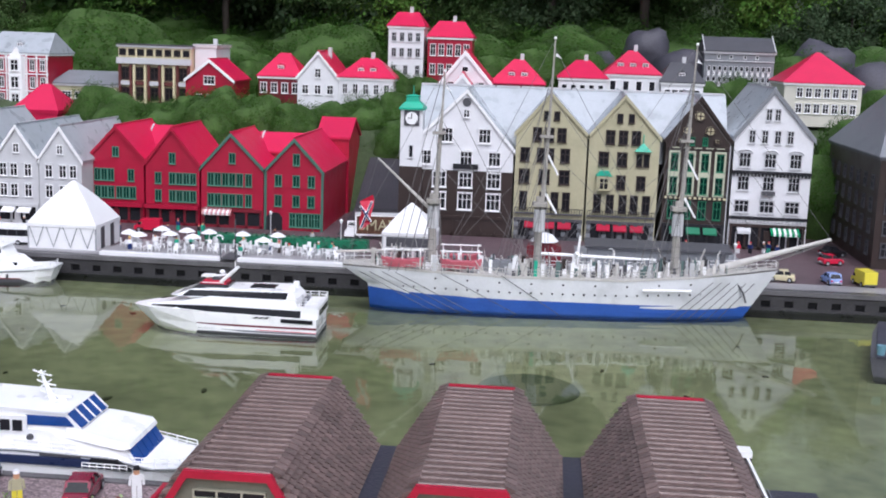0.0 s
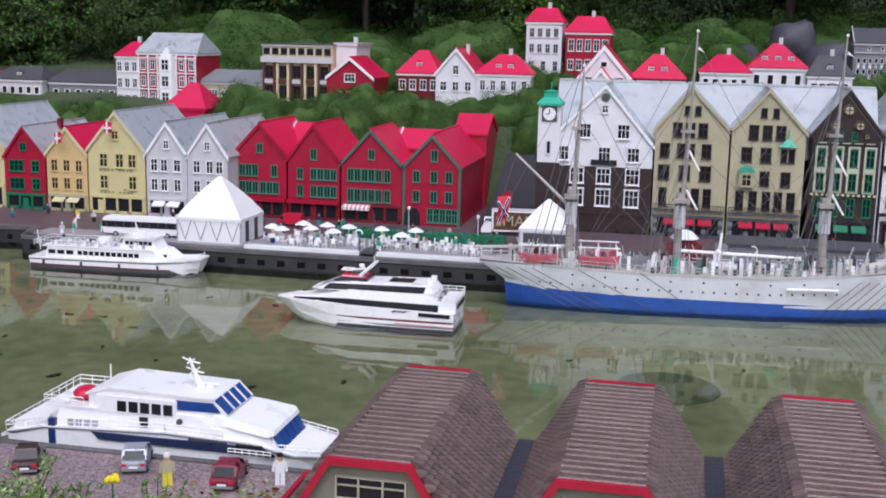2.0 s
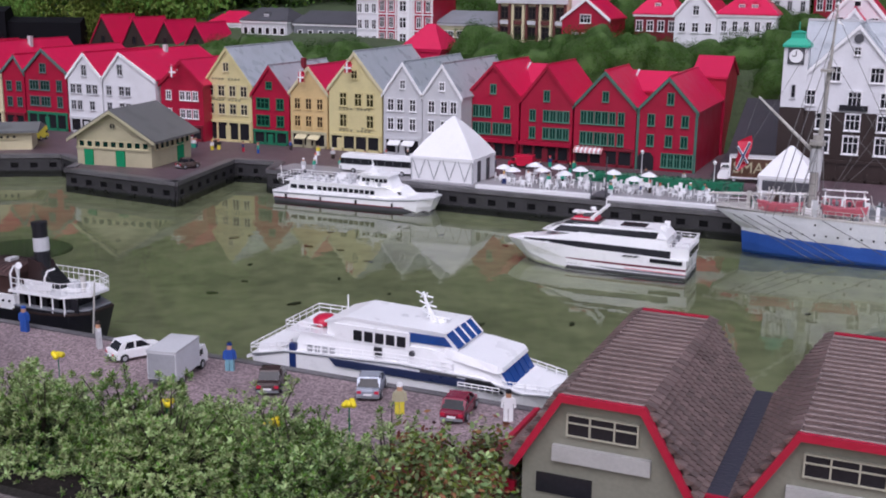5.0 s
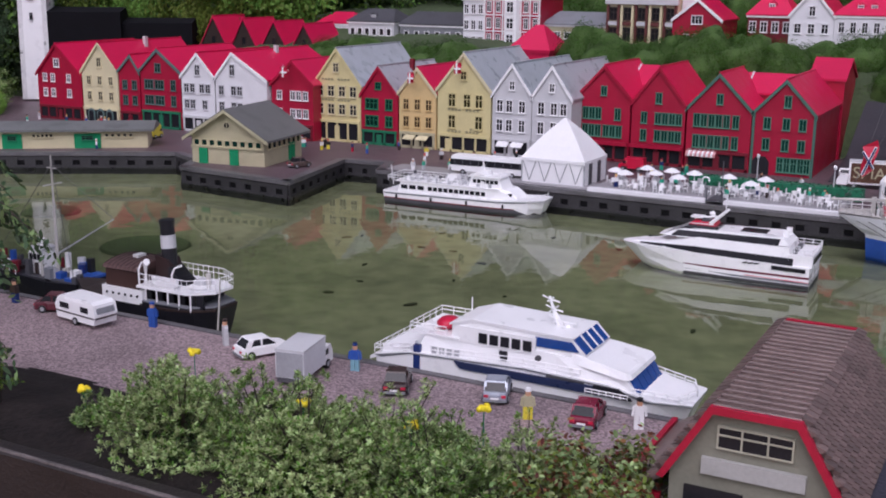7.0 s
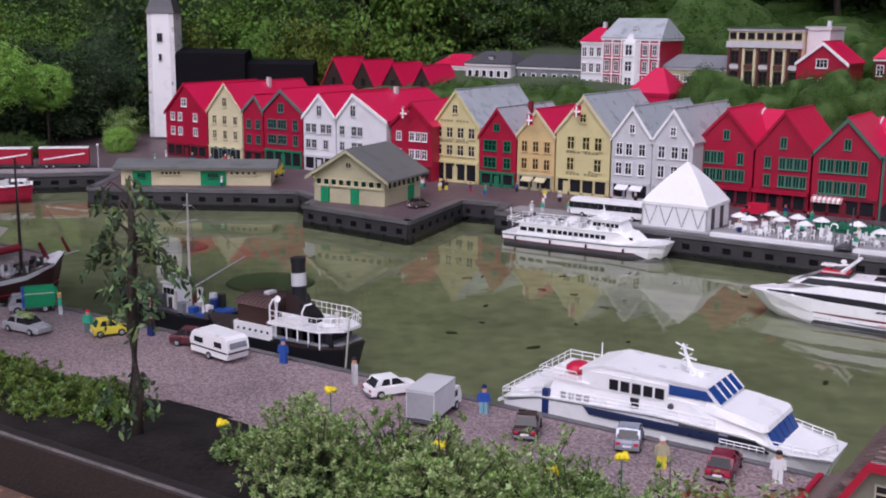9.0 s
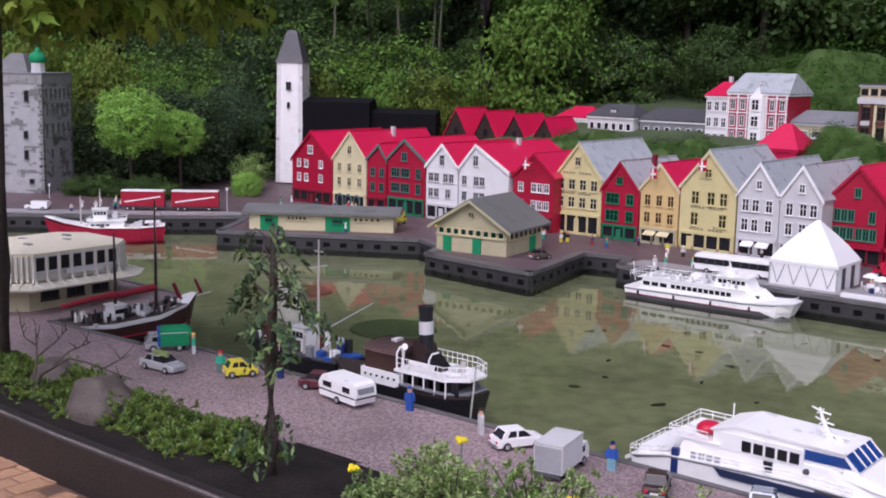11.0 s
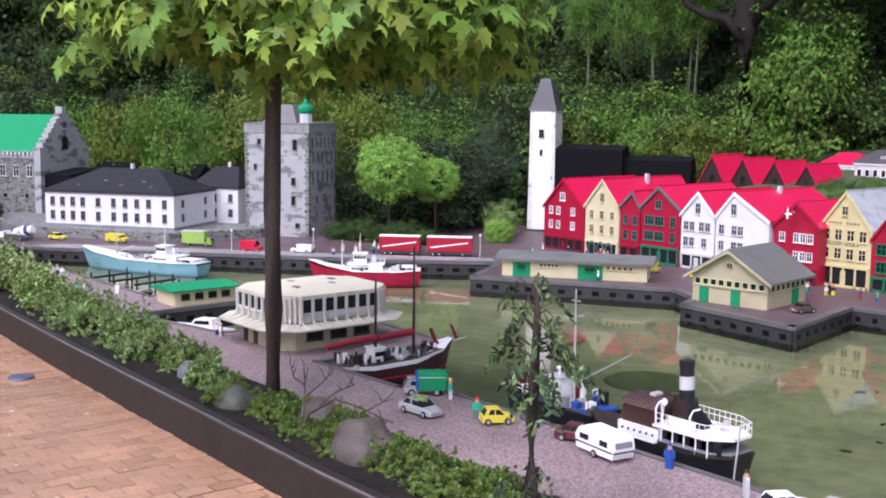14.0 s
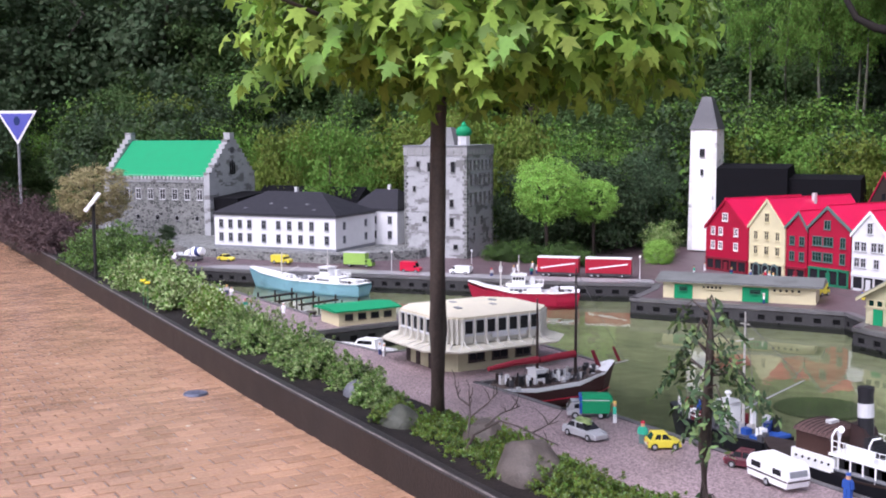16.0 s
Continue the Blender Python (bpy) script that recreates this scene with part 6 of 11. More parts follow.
for k in range(9):
    part("deck_fitting", Form().box(-0.26 + 0.05 * k, -0.245 + 0.05 * k, -0.03 + 0.02 * (k % 4), -0.01 + 0.02 * (k % 4), 0.332 - 0.0015 * k, 0.348 - 0.0015 * k), PLAIN_WHITE if k % 3 else PALE_GREY, f3)
part("aerial", Form().rod((-0.34, 0.05, 0.3), (-0.34, 0.05, 0.385), 0.003), PLAIN_WHITE, f3)
part("lettering", Form().box(0.10, 0.26, -0.1595, -0.1575, 0.186, 0.196), DARK_GREY, f3)
for q in range(4):
    part("deck_chair", Form().box(-0.42 + 0.035 * q, -0.40 + 0.035 * q, -0.145, -0.13, 0.19, 0.22), SILVER, f3)
part("gangway_door", Form().prism([(0.30, 0.190), (0.40, 0.190), (0.455, 0.152), (0.29, 0.158)], "y", -0.166, -0.15), GLASS, f3)
railing(f3, [(0.27, -0.172, 0.150), (0.44, -0.165, 0.146)], h=0.026, step=0.03)
part("emblem", Form().rod((0.055, -0.143, 0.246), (0.055, -0.133, 0.246), 0.012, n=10), DARK_GREY, f3)
part("side_door", Form().box(-0.115, -0.08, -0.1395, -0.133, 0.212, 0.25), BLACK, f3)

# middle ferry: sleek white catamaran with black window bands, bow to -x
f2 = thing("catamaran_ferry", pose(-1.75, 6.24, WATER_Z, 0, 0, 1) @ Matrix.Diagonal((1, 1, 0.82, 1)), "sleek white catamaran with black window bands and red stripes", "ferry", "passenger ferries")
st = [(-0.43, 0.01, 0.03, -0.02, 0.14, -0.13), (-0.36, 0.06, 0.11, -0.03, 0.15, -0.10), (-0.15, 0.145, 0.16, -0.03, 0.15, -0.03), (0.2, 0.162, 0.165, -0.03, 0.14, 0), (0.52, 0.162, 0.165, -0.03, 0.13, 0)]
part("hull", hull_band(st, 0, 1), PLAIN_WHITE, f2)
part("boot_stripe", hull_band([(x, wb + 0.004, wb + 0.006, -0.03, 0.012, rk * 0.08) for x, wb, wd, zb, zd, rk in st], 0, 1), DARK_GREY, f2)
part("rubbing_strake", hull_band([(x, wb + (wd - wb) * 0.34 + 0.003, wb + (wd - wb) * 0.5 + 0.003, 0.055, 0.068, rk * 0.5) for x, wb, wd, zb, zd, rk in st], 0, 1), mat("maroon_stripe", (0.16, 0.02, 0.04), 0.4), f2)
part("deckhouse", Form().loft([[(-0.52, y, 0.14) for y in (-0.02, 0.02)] + [(-0.50, y, 0.15) for y in (0.02, -0.02)], [(-0.30, y, 0.14) for y in (-0.12, 0.12)] + [(-0.28, y, 0.19) for y in (0.10, -0.10)], [(-0.10, y, 0.14) for y in (-0.15, 0.15)] + [(-0.10, y, 0.245) for y in (0.13, -0.13)],
                              [(0.42, y, 0.13) for y in (-0.155, 0.155)] + [(0.40, y, 0.245) for y in (0.135, -0.135)]]), PLAIN_WHITE, f2)
for s in (-1, 1):
    part("window_band", Form().loft([[(-0.44, s * 0.082, 0.148), (-0.44, s * 0.088, 0.162)] , [(-0.10, s * 0.160, 0.138), (-0.10, s * 0.151, 0.188)], [(0.43, s * 0.164, 0.128), (0.43, s * 0.154, 0.180)]], caps=False, closed=False), GLASS, f2)
    for i in range(3):
        part("slit", Form().prism([(0.16 + 0.03 * i, 0.118), (0.18 + 0.03 * i, 0.118), (0.20 + 0.03 * i, 0.13), (0.18 + 0.03 * i, 0.13)], "y", s * 0.167 - 0.002, s * 0.167 + 0.002), GLASS, f2)
    part("stern_window", Form().prism([(0.32, 0.098), (0.50, 0.094), (0.50, 0.12), (0.32, 0.124)], "y", s * 0.168 - 0.002, s * 0.168 + 0.002), GLASS, f2)
    for z in (0.035, 0.025):
        part("red_line", Form().prism([(0.18, z), (0.52, z - 0.006), (0.52, z - 0.002), (0.18, z + 0.004)], "y", s * 0.163 - 0.002, s * 0.163 + 0.002), CRIMSON, f2)
upper = part("upper_deck", Form().loft([[(-0.34, y, 0.195) for y in (-0.06, 0.06)] + [(-0.33, y, 0.20) for y in (0.06, -0.06)], [(-0.22, y, 0.20) for y in (-0.11, 0.11)] + [(-0.18, y, 0.265) for y in (0.08, -0.08)],
                                       [(0.32, y, 0.22) for y in (-0.12, 0.12)] + [(0.34, y, 0.272) for y in (0.11, -0.11)], [(0.40, y, 0.22) for y in (-0.12, 0.12)] + [(0.36, y, 0.272) for y in (0.11, -0.11)]]), PLAIN_WHITE, f2)
for s in (-1, 1):
    part("window_band", Form().loft([[(-0.26, s * 0.106, 0.206), (-0.22, s * 0.092, 0.246)], [(0.34, s * 0.126, 0.218), (0.35, s * 0.117, 0.262)]], caps=False, closed=False), GLASS, upper)
part("windscreen", Form().loft([[(-0.315, -0.07, 0.205), (-0.315, 0.07, 0.205)], [(-0.19, -0.08, 0.266), (-0.19, 0.08, 0.266)]], caps=False, closed=False), GLASS, upper)
part("hatch", Form().box(0.12, 0.26, -0.05, 0.05, 0.268, 0.276), BLACK, upper)
upper.location.z = 0.03
part("lower_strake", hull_band([(x, wb + 0.003, wb + (wd - wb) * 0.2 + 0.004, 0.018, 0.030, rk * 0.2) for x, wb, wd, zb, zd, rk in st], 0, 1), MID_GREY, f2)
part("bridge_window_band", Form().loft([[(-0.21, y, 0.288) for y in (-0.085, 0.085)] + [(-0.17, y, 0.312) for y in (0.07, -0.07)], [(0.0, y, 0.292) for y in (-0.088, 0.088)] + [(0.0, y, 0.315) for y in (0.072, -0.072)]]), GLASS, f2)
red = part("mast_base", Form().loft([[(-0.17, y, 0.314) for y in (-0.06, 0.06)] + [(-0.15, y, 0.338) for y in (0.055, -0.055)], [(-0.02, y, 0.316) for y in (-0.06, 0.06)] + [(-0.03, y, 0.342) for y in (0.055, -0.055)]]), CRIMSON, f2, "red mast base")
for s in (-1, 1):
    part("stripe", Form().box(-0.155, -0.03, s * 0.0595 - 0.002, s * 0.0595 + 0.002, 0.322, 0.328), PLAIN_WHITE, red)
    part("mast_leg", Form().rod((-0.05, s * 0.05, 0.33), (0.02, s * 0.05, 0.41), 0.014, 0.010), PLAIN_WHITE, red)
part("mast_top", Form().rod((0.02, -0.065, 0.41), (0.02, 0.065, 0.41), 0.010).rod((0.02, 0, 0.41), (0.02, 0, 0.47), 0.003), PLAIN_WHITE, red)
part("radar_arm", Form().rod((-0.15, 0, 0.345), (-0.03, 0, 0.372), 0.010, 0.008).box(-0.17, -0.10, -0.03, 0.03, 0.355, 0.366).ball((-0.06, 0.02, 0.385), 0.018, 0.018, 0.016, 8, 5), PLAIN_WHITE, red)
part("gear_box", Form().box(-0.10, -0.05, -0.05, -0.01, 0.34, 0.358), DARK_GREY, red)
part("funnel", Form().box(0.35, 0.38, -0.06, -0.035, 0.29, 0.335).box(0.35, 0.38, 0.035, 0.06, 0.29, 0.335), PLAIN_WHITE, f2)
part("stern_deck", Form().box(0.40, 0.53, -0.15, 0.15, 0.125, 0.205), PLAIN_WHITE, f2)
for k in range(4):
    part("stern_opening", Form().box(0.529, 0.533, -0.12 + 0.065 * k, -0.075 + 0.065 * k, 0.145, 0.185), GLASS, f2)
    part("deck_seat", Form().box(0.42, 0.44, -0.12 + 0.065 * k, -0.08 + 0.065 * k, 0.205, 0.235), SILVER if k % 2 else DARK_GREY, f2)
railing(f2, [(0.38, -0.14, 0.20), (0.53, -0.14, 0.20), (0.53, 0.14, 0.20), (0.38, 0.14, 0.20)], h=0.045)

# far ferry: older white passenger boat, bow to +x
f1 = thing("passenger_ferry", pose(-3.83, 7.18, WATER_Z, 0, 0, 2), "white passenger ferry with rows of windows and black waterline", "ferry", "passenger ferries")
st = [(-0.60, 0.128, 0.13, -0.03, 0.075, -0.02), (-0.3, 0.138, 0.14, -0.03, 0.08, 0), (0.3, 0.138, 0.14, -0.03, 0.085, 0), (0.50, 0.105, 0.125, -0.03, 0.10, 0.03), (0.58, 0.03, 0.08, -0.02, 0.105, 0.05)]
part("hull", hull_band(st, 0, 1), PLAIN_WHITE, f1)
part("boot_stripe", hull_band([(x, wb + 0.004, wb + 0.006, -0.03, 0.022, rk * 0.3) for x, wb, wd, zb, zd, rk in st], 0, 1), DARK_GREY, f1)
part("fender_strip", hull_band([(x, wd + 0.002, wd + 0.004, zd - 0.022, zd - 0.012, rk) for x, wb, wd, zb, zd, rk in st], 0, 1), MID_GREY, f1)
part("deckhouse", Form().loft([[(-0.50, y, 0.075) for y in (-0.12, 0.12)] + [(-0.48, y, 0.15) for y in (0.12, -0.12)], [(0.30, y, 0.085) for y in (-0.12, 0.12)] + [(0.28, y, 0.155) for y in (0.12, -0.12)], [(0.44, y, 0.09) for y in (-0.09, 0.09)] + [(0.36, y, 0.15) for y in (0.09, -0.09)]]), PLAIN_WHITE, f1)
window_row(f1, -0.26, 0.20, -0.1215, 0.10, 0.128, 11)
part("wheelhouse", Form().prism([(0.05, 0.15), (0.32, 0.15), (0.28, 0.225), (0.07, 0.225)], "y", -0.085, 0.085), PLAIN_WHITE, f1)
window_row(f1, 0.08, 0.28, -0.0865, 0.185, 0.21, 6)
part("wheelhouse_roof", Form().box(0.05, 0.30, -0.095, 0.095, 0.225, 0.235), PLAIN_WHITE, f1)
part("mast", Form().rod((0.14, 0, 0.23), (0.12, 0, 0.34), 0.008, 0.003).rod((0.12, -0.035, 0.29), (0.12, 0.035, 0.29), 0.003).box(0.12, 0.18, -0.03, 0.03, 0.235, 0.265), PLAIN_WHITE, f1)
part("life_raft_case", Form().box(-0.46, -0.40, -0.06, 0.06, 0.15, 0.18), PALE_GREY, f1)
railing(f1, [(-0.02, -0.115, 0.153), (-0.58, -0.12, 0.15), (-0.58, 0.12, 0.15)], h=0.04)
railing(f1, [(0.40, -0.12, 0.10), (0.60, -0.06, 0.105), (0.62, 0.0, 0.105), (0.60, 0.06, 0.105)], h=0.03)
part("upper_deck", Form().box(-0.52, 0.30, -0.125, 0.125, 0.150, 0.157), PLAIN_WHITE, f1)
window_row(f1, -0.48, -0.28, -0.1215, 0.10, 0.128, 3)
window_row(f1, 0.30, 0.40, -0.10, 0.11, 0.13, 2)
part("funnel", Form().prism([(-0.16, 0.157), (-0.06, 0.157), (-0.07, 0.215), (-0.14, 0.215)], "y", -0.03, 0.03), PLAIN_WHITE, f1)
part("life_raft_case", Form().rod((-0.02, -0.08, 0.175), (-0.02, -0.02, 0.175), 0.018, n=10), PALE_GREY, f1)
railing(f1, [(-0.02, 0.115, 0.153), (-0.58, 0.12, 0.15)], h=0.04)
railing(f1, [(0.04, -0.085, 0.235), (0.28, -0.085, 0.235)], h=0.03)
part("flag_staff", Form().rod((-0.60, 0, 0.1), (-0.62, 0, 0.24), 0.003), PLAIN_WHITE, f1)
for x in (-0.35, -0.27, -0.18, -0.10):
    part("bench", Form().box(x - 0.012, x + 0.012, -0.08, 0.08, 0.152, 0.172), SILVER, f1)

random.seed(19)
for i in range(56):
    x, y, w = random.uniform(-0.5, 0.24), random.uniform(-0.11, 0.10), random.uniform(0.004, 0.014)
    part("deck_fitting", Form().box(x - w, x + w, y - w * 0.7, y + w * 0.7, 0.155, 0.165 + 0.04 * random.random()), random.choice((PLAIN_WHITE, PLAIN_WHITE, PALE_GREY, SILVER, DARK_GREY)), f1)
for i in range(4):
    part("fender", Form().rod((-0.5 + 0.28 * i, -0.147, 0.03), (-0.5 + 0.28 * i, -0.147, 0.055), 0.008, n=8), BLACK, f1)
part("red_line", hull_band([(x, wb + 0.0065, wb + 0.0075, 0.022, 0.029, rk * 0.35) for x, wb, wd, zb, zd, rk in [(-0.60, 0.128, 0.13, -0.03, 0.075, -0.02), (-0.3, 0.138, 0.14, -0.03, 0.08, 0), (0.3, 0.138, 0.14, -0.03, 0.085, 0), (0.50, 0.105, 0.125, -0.03, 0.10, 0.03)]], 0, 1), DARK_RED, f1)

# tall ship, stern to -x, bow to +x
ship = thing("sailing_ship", pose(0, 7.11, WATER_Z, 0, 0, 5.2) @ Matrix.Diagonal((1.012, 0.8, 1.0, 1)), "three-masted white sailing ship with blue lower hull", "ship")
st = [(-1.06, 0.014, 0.09, -0.02, 0.255, -0.17), (-0.96, 0.06, 0.14, -0.02, 0.252, -0.09), (-0.7, 0.12, 0.175, -0.02, 0.242, -0.02), (-0.2, 0.165, 0.19, -0.02, 0.225, 0), (0.5, 0.165, 0.19, -0.02, 0.225, 0), (0.95, 0.11, 0.165, -0.02, 0.255, 0.02), (1.18, 0.05, 0.10, -0.02, 0.28, 0.07),
      (1.28, 0.008, 0.025, -0.02, 0.30, 0.20)]
# the sides stand upright below and lean out to the counter and the bow above
HULL_WHITE = mat("weathered_white_hull", (0.66, 0.67, 0.69), 0.45, 0.08, stain=0.25)
low_rake = [r * (0.6 if r > 0 else 0.08) for x, wb, wd, zb, zd, r in st]
part("side", hull_band([(x, wb, wb + (wd - wb) * 0.72, zb, zb + (zd - zb) * 0.6, q) for (x, wb, wd, zb, zd, r), q in zip(st, low_rake)], 0, 1), HULL_WHITE, ship, "weathered white hull side")
part("upper_hull", hull_band([(x + q, wb + (wd - wb) * 0.72, wd, zb + (zd - zb) * 0.6, zd, r - q) for (x, wb, wd, zb, zd, r), q in zip(st, low_rake)], 0, 1), HULL_WHITE, ship, "weathered white upper hull")
lower = []
for (x, wb, wd, zb, zd, r), q, top in zip(st, low_rake, (0.125, 0.118, 0.10, 0.085, 0.078, 0.07, 0.068, 0.066)):
    share = (top - zb) / (zd - zb) / 0.6
    lower.append((x, wb + 0.003, wb + (wd - wb) * 0.72 * share + 0.003, zb, top, q * share))
part("lower_hull", hull_band(lower, 0, 1), BLUE, ship, "blue lower hull")
part("water_line", hull_band([(x, wb + 0.001, wb + 0.002, zb, zb + 0.026, r * 0.05) for x, wb, wd, zb, zd, r in lower], 0, 1), NAVY, ship)
part("deck", Form().loft([[(x + r, -wd * 0.93, zd - 0.008), (x + r, wd * 0.93, zd - 0.008), (x + r, wd * 0.93, zd + 0.003), (x + r, -wd * 0.93, zd + 0.003)] for x, wb, wd, zb, zd, r in st]), mat("grey_deck", (0.30, 0.28, 0.27), 0.6, 0.3), ship)
part("rail_cap", hull_band([(x, wd + 0.004, wd + 0.005, zd - 0.002, zd + 0.012, r) for x, wb, wd, zb, zd, r in st], 0, 1), SPAR, ship)


def deck_at(x):
    for i in range(len(st) - 1):
        a, b = st[i], st[i + 1]
        if a[0] <= x <= b[0]:
            t = (x - a[0]) / (b[0] - a[0])
            return a[2] + (b[2] - a[2]) * t, a[4] + (b[4] - a[4]) * t, a[1] + (b[1] - a[1]) * t
    return 0.1, 0.26, 0.05


port = Form().rod((0, -0.004, 0), (0, 0.004, 0), 0.0065, n=8).mesh("porthole", GLASS)
for i in range(30):
    x = -0.85 + 1.9 * i / 29
    wd, zd, wb = deck_at(x)
    for row, share in ((0, 0.62), (1, 0.86)):
        if row and i % 3:
            continue
        w = wb + (wd - wb) * share ** 0.7
        part("porthole", port, None, ship).matrix_basis = pose(x + (st[0][5] * share if x < -1 else 0), -w - 0.001, -0.02 + (zd + 0.02) * share)
part("anchor_chain", Form().tube([(1.22, -0.09, 0.22), (1.26, -0.10, 0.16), (1.28, -0.10, 0.10)], 0.006, 0.006, 5), DARK_GREY, ship)
part("bowsprit", Form().rod((1.12, 0, 0.30), (1.80, 0, 0.51), 0.026, 0.010, 8), SPAR, ship)
part("bowsprit_net", Form().rod((1.30, -0.05, 0.30), (1.78, 0, 0.49), 0.003).rod((1.30, 0.05, 0.30), (1.78, 0, 0.49), 0.003).rod((1.45, -0.04, 0.35), (1.45, 0.04, 0.35), 0.003), ROPE, ship)
MAST_WOOD = mat("weathered_grey_mast", (0.36, 0.34, 0.31), 0.5, 0.25, stain=0.4)
MASTS = ((-0.68, 1.48), (-0.02, 1.70), (0.84, 1.69))
for x, top in MASTS:
    m = part("mast", Form().rod((x, 0, 0.15), (x - 0.005, 0, 0.72), 0.028, 0.022, 8).rod((x + 0.01, 0, 0.60), (x + 0.03, 0, 1.15), 0.016, 0.012, 8).rod((x + 0.03, 0, 1.1), (x + 0.045, 0, top), 0.011, 0.005, 6), MAST_WOOD, ship)
    part("crosstree", Form().box(x - 0.045, x + 0.045, -0.055, 0.055, 0.66, 0.685), MAST_WOOD, m)
    part("crosstree", Form().box(x - 0.02, x + 0.06, -0.04, 0.04, 1.09, 1.105), MAST_WOOD, m)
    part("mast_band", Form().rod((x, 0, 0.50), (x, 0, 0.64), 0.036, 0.036, 8), PALE_GREY, m)
    part("truck", Form().ball((x + 0.045, 0, top), 0.010, 0.010, 0.010, 6, 4), PLAIN_WHITE, m)
    part("pennant", Form().prism([(x + 0.05, top - 0.11), (x + 0.09, top - 0.125), (x + 0.055, top - 0.09)], "y", -0.002, 0.002), PLAIN_WHITE, m)
    if x > -0.5:
        part("spreader", Form().rod((x + 0.035, 0, 0.98), (x + 0.10, -0.03, 0.86), 0.008, 0.006, 6), PLAIN_WHITE, m)
        part("spreader", Form().rod((x + 0.03, 0, 0.74), (x + 0.10, -0.03, 0.62), 0.009, 0.006, 6), PLAIN_WHITE, m)
    shrouds = Form()
    wd, zd, wb = deck_at(x)
    for s in (-1, 1):
        for j in range(4):
            shrouds.rod((x - 0.10 + 0.055 * j, s * wd, zd), (x + 0.005, s * 0.02, 0.68 if j < 3 else 1.1), 0.0019, n=3)
        for j in range(5):
            q = 0.15 + 0.15 * j
            shrouds.rod((x - 0.10 * (1 - q), s * (wd * (1 - q) + 0.02 * q), zd + (0.68 - zd) * q), (x + 0.01 * (1 - q), s * (wd * (1 - q) + 0.02 * q), zd + (0.68 - zd) * q), 0.0018, n=3)
        for j in range(3):
            shrouds.rod((x + 0.03, s * 0.01, 1.05 + 0.2 * j), (x - 0.16 - 0.05 * j, s * wd, zd), 0.0022, n=3)
    tagged(part("standing_rigging", shrouds, ROPE, ship, "grey rigging lines"), kind="stuff")
stays = Form()
for (xa, ta), (xb, tb) in zip(MASTS, MASTS[1:]):
    for q in (0.98, 0.8, 0.6):
        stays.rod((xb + 0.03, 0, tb * q), (xa + 0.06, 0, 0.30), 0.0015, n=3)
        stays.rod((xa + 0.03, 0, ta * q), (xb - 0.05, 0, 0.32), 0.0018, n=3)
for q in (0.98, 0.82, 0.62, 0.45):
    stays.rod((0.88, 0, 1.69 * q), (1.80 - (0.98 - q) * 1.0, 0, 0.51 - (0.98 - q) * 0.31), 0.0015, n=3)
stays.rod((-0.66, 0, 1.45), (-1.25, 0, 0.26), 0.0015, n=3)
tagged(part("stay_rigging", stays, ROPE, ship, "grey rigging stays"), kind="stuff")
part("gaff", Form().rod((-0.70, 0, 0.62), (-1.03, 0, 0.93), 0.012, 0.006), SPAR, ship)
part("boom", Form().rod((-0.70, 0, 0.36), (-1.28, 0, 0.33), 0.012, 0.008), SPAR, ship)
part("boom", Form().rod((-0.02, 0, 0.36), (0.72, 0, 0.34), 0.011, 0.009), PLAIN_WHITE, ship)
flag = part("flag", Form().loft([[(-1.135 + 0.010 * math.sin(i * 1.3) + 0.002 * i, 0.012 * math.cos(i * 1.7) - 0.02, 0.655 - 0.036 * i), (-1.055 + 0.010 * math.sin(i * 1.1) - 0.001 * i, 0.012 * math.sin(i * 1.5) - 0.02, 0.70 - 0.036 * i)] for i in range(6)], caps=False, closed=False), CRIMSON, ship, "red flag with a blue and white cross")
part("flag_cross", Form().rod((-1.125, -0.04, 0.49), (-1.06, -0.045, 0.66), 0.008, n=4).rod((-1.065, -0.04, 0.53), (-1.13, -0.045, 0.63), 0.008, n=4), PLAIN_WHITE, flag)
part("flag_cross_core", Form().rod((-1.123, -0.048, 0.495), (-1.062, -0.053, 0.655), 0.0045, n=4).rod((-1.067, -0.048, 0.533), (-1.128, -0.053, 0.627), 0.0045, n=4), NAVY, flag)
part("ensign_line", Form().rod((-1.03, 0, 0.93), (-1.2, 0, 0.28), 0.0015, n=3), ROPE, ship)
for x, y in ((-0.86, -0.13), (-0.50, -0.14), (-0.50, 0.14)):
    b = part("lifeboat", hull_band([(x - 0.12, 0.003, 0.012, 0.27, 0.33, -0.01), (x - 0.06, 0.025, 0.045, 0.266, 0.315, 0), (x + 0.06, 0.025, 0.045, 0.266, 0.315, 0), (x + 0.12, 0.003, 0.012, 0.27, 0.33, 0.01)], 0, 1), mat("pale_red_boat", (0.55, 0.12, 0.16), 0.45, 0.2), ship, "small red and white lifeboat")
    b.location.y = y
    for q in (-0.11, 0.0, 0.11):
        part("davit", Form().tube([(x + q, y, 0.23), (x + q, y * 1.15, 0.36), (x + q, y * 0.9, 0.385)], 0.005, 0.004, 5), PLAIN_WHITE, ship)
    part("davit_rail", Form().rod((x - 0.13, y * 1.05, 0.375), (x + 0.13, y * 1.05, 0.375), 0.005, n=5), PLAIN_WHITE, ship)
for x0, x1 in ((-1.12, -0.66), (-1.06, -0.58), (-0.98, -0.5), (-0.9, -0.42), (-0.62, -0.15), (-0.25, 0.12), (1.05, 0.78), (1.10, 0.84), (1.15, 0.90), (1.20, 0.96), (1.25, 1.02), (1.3, 1.08)):
    part("mooring_line", Form().rod((x0, -0.2, 0.24), (x1, -0.215, 0.0), 0.0022, n=4), DARK_GREY, ship)
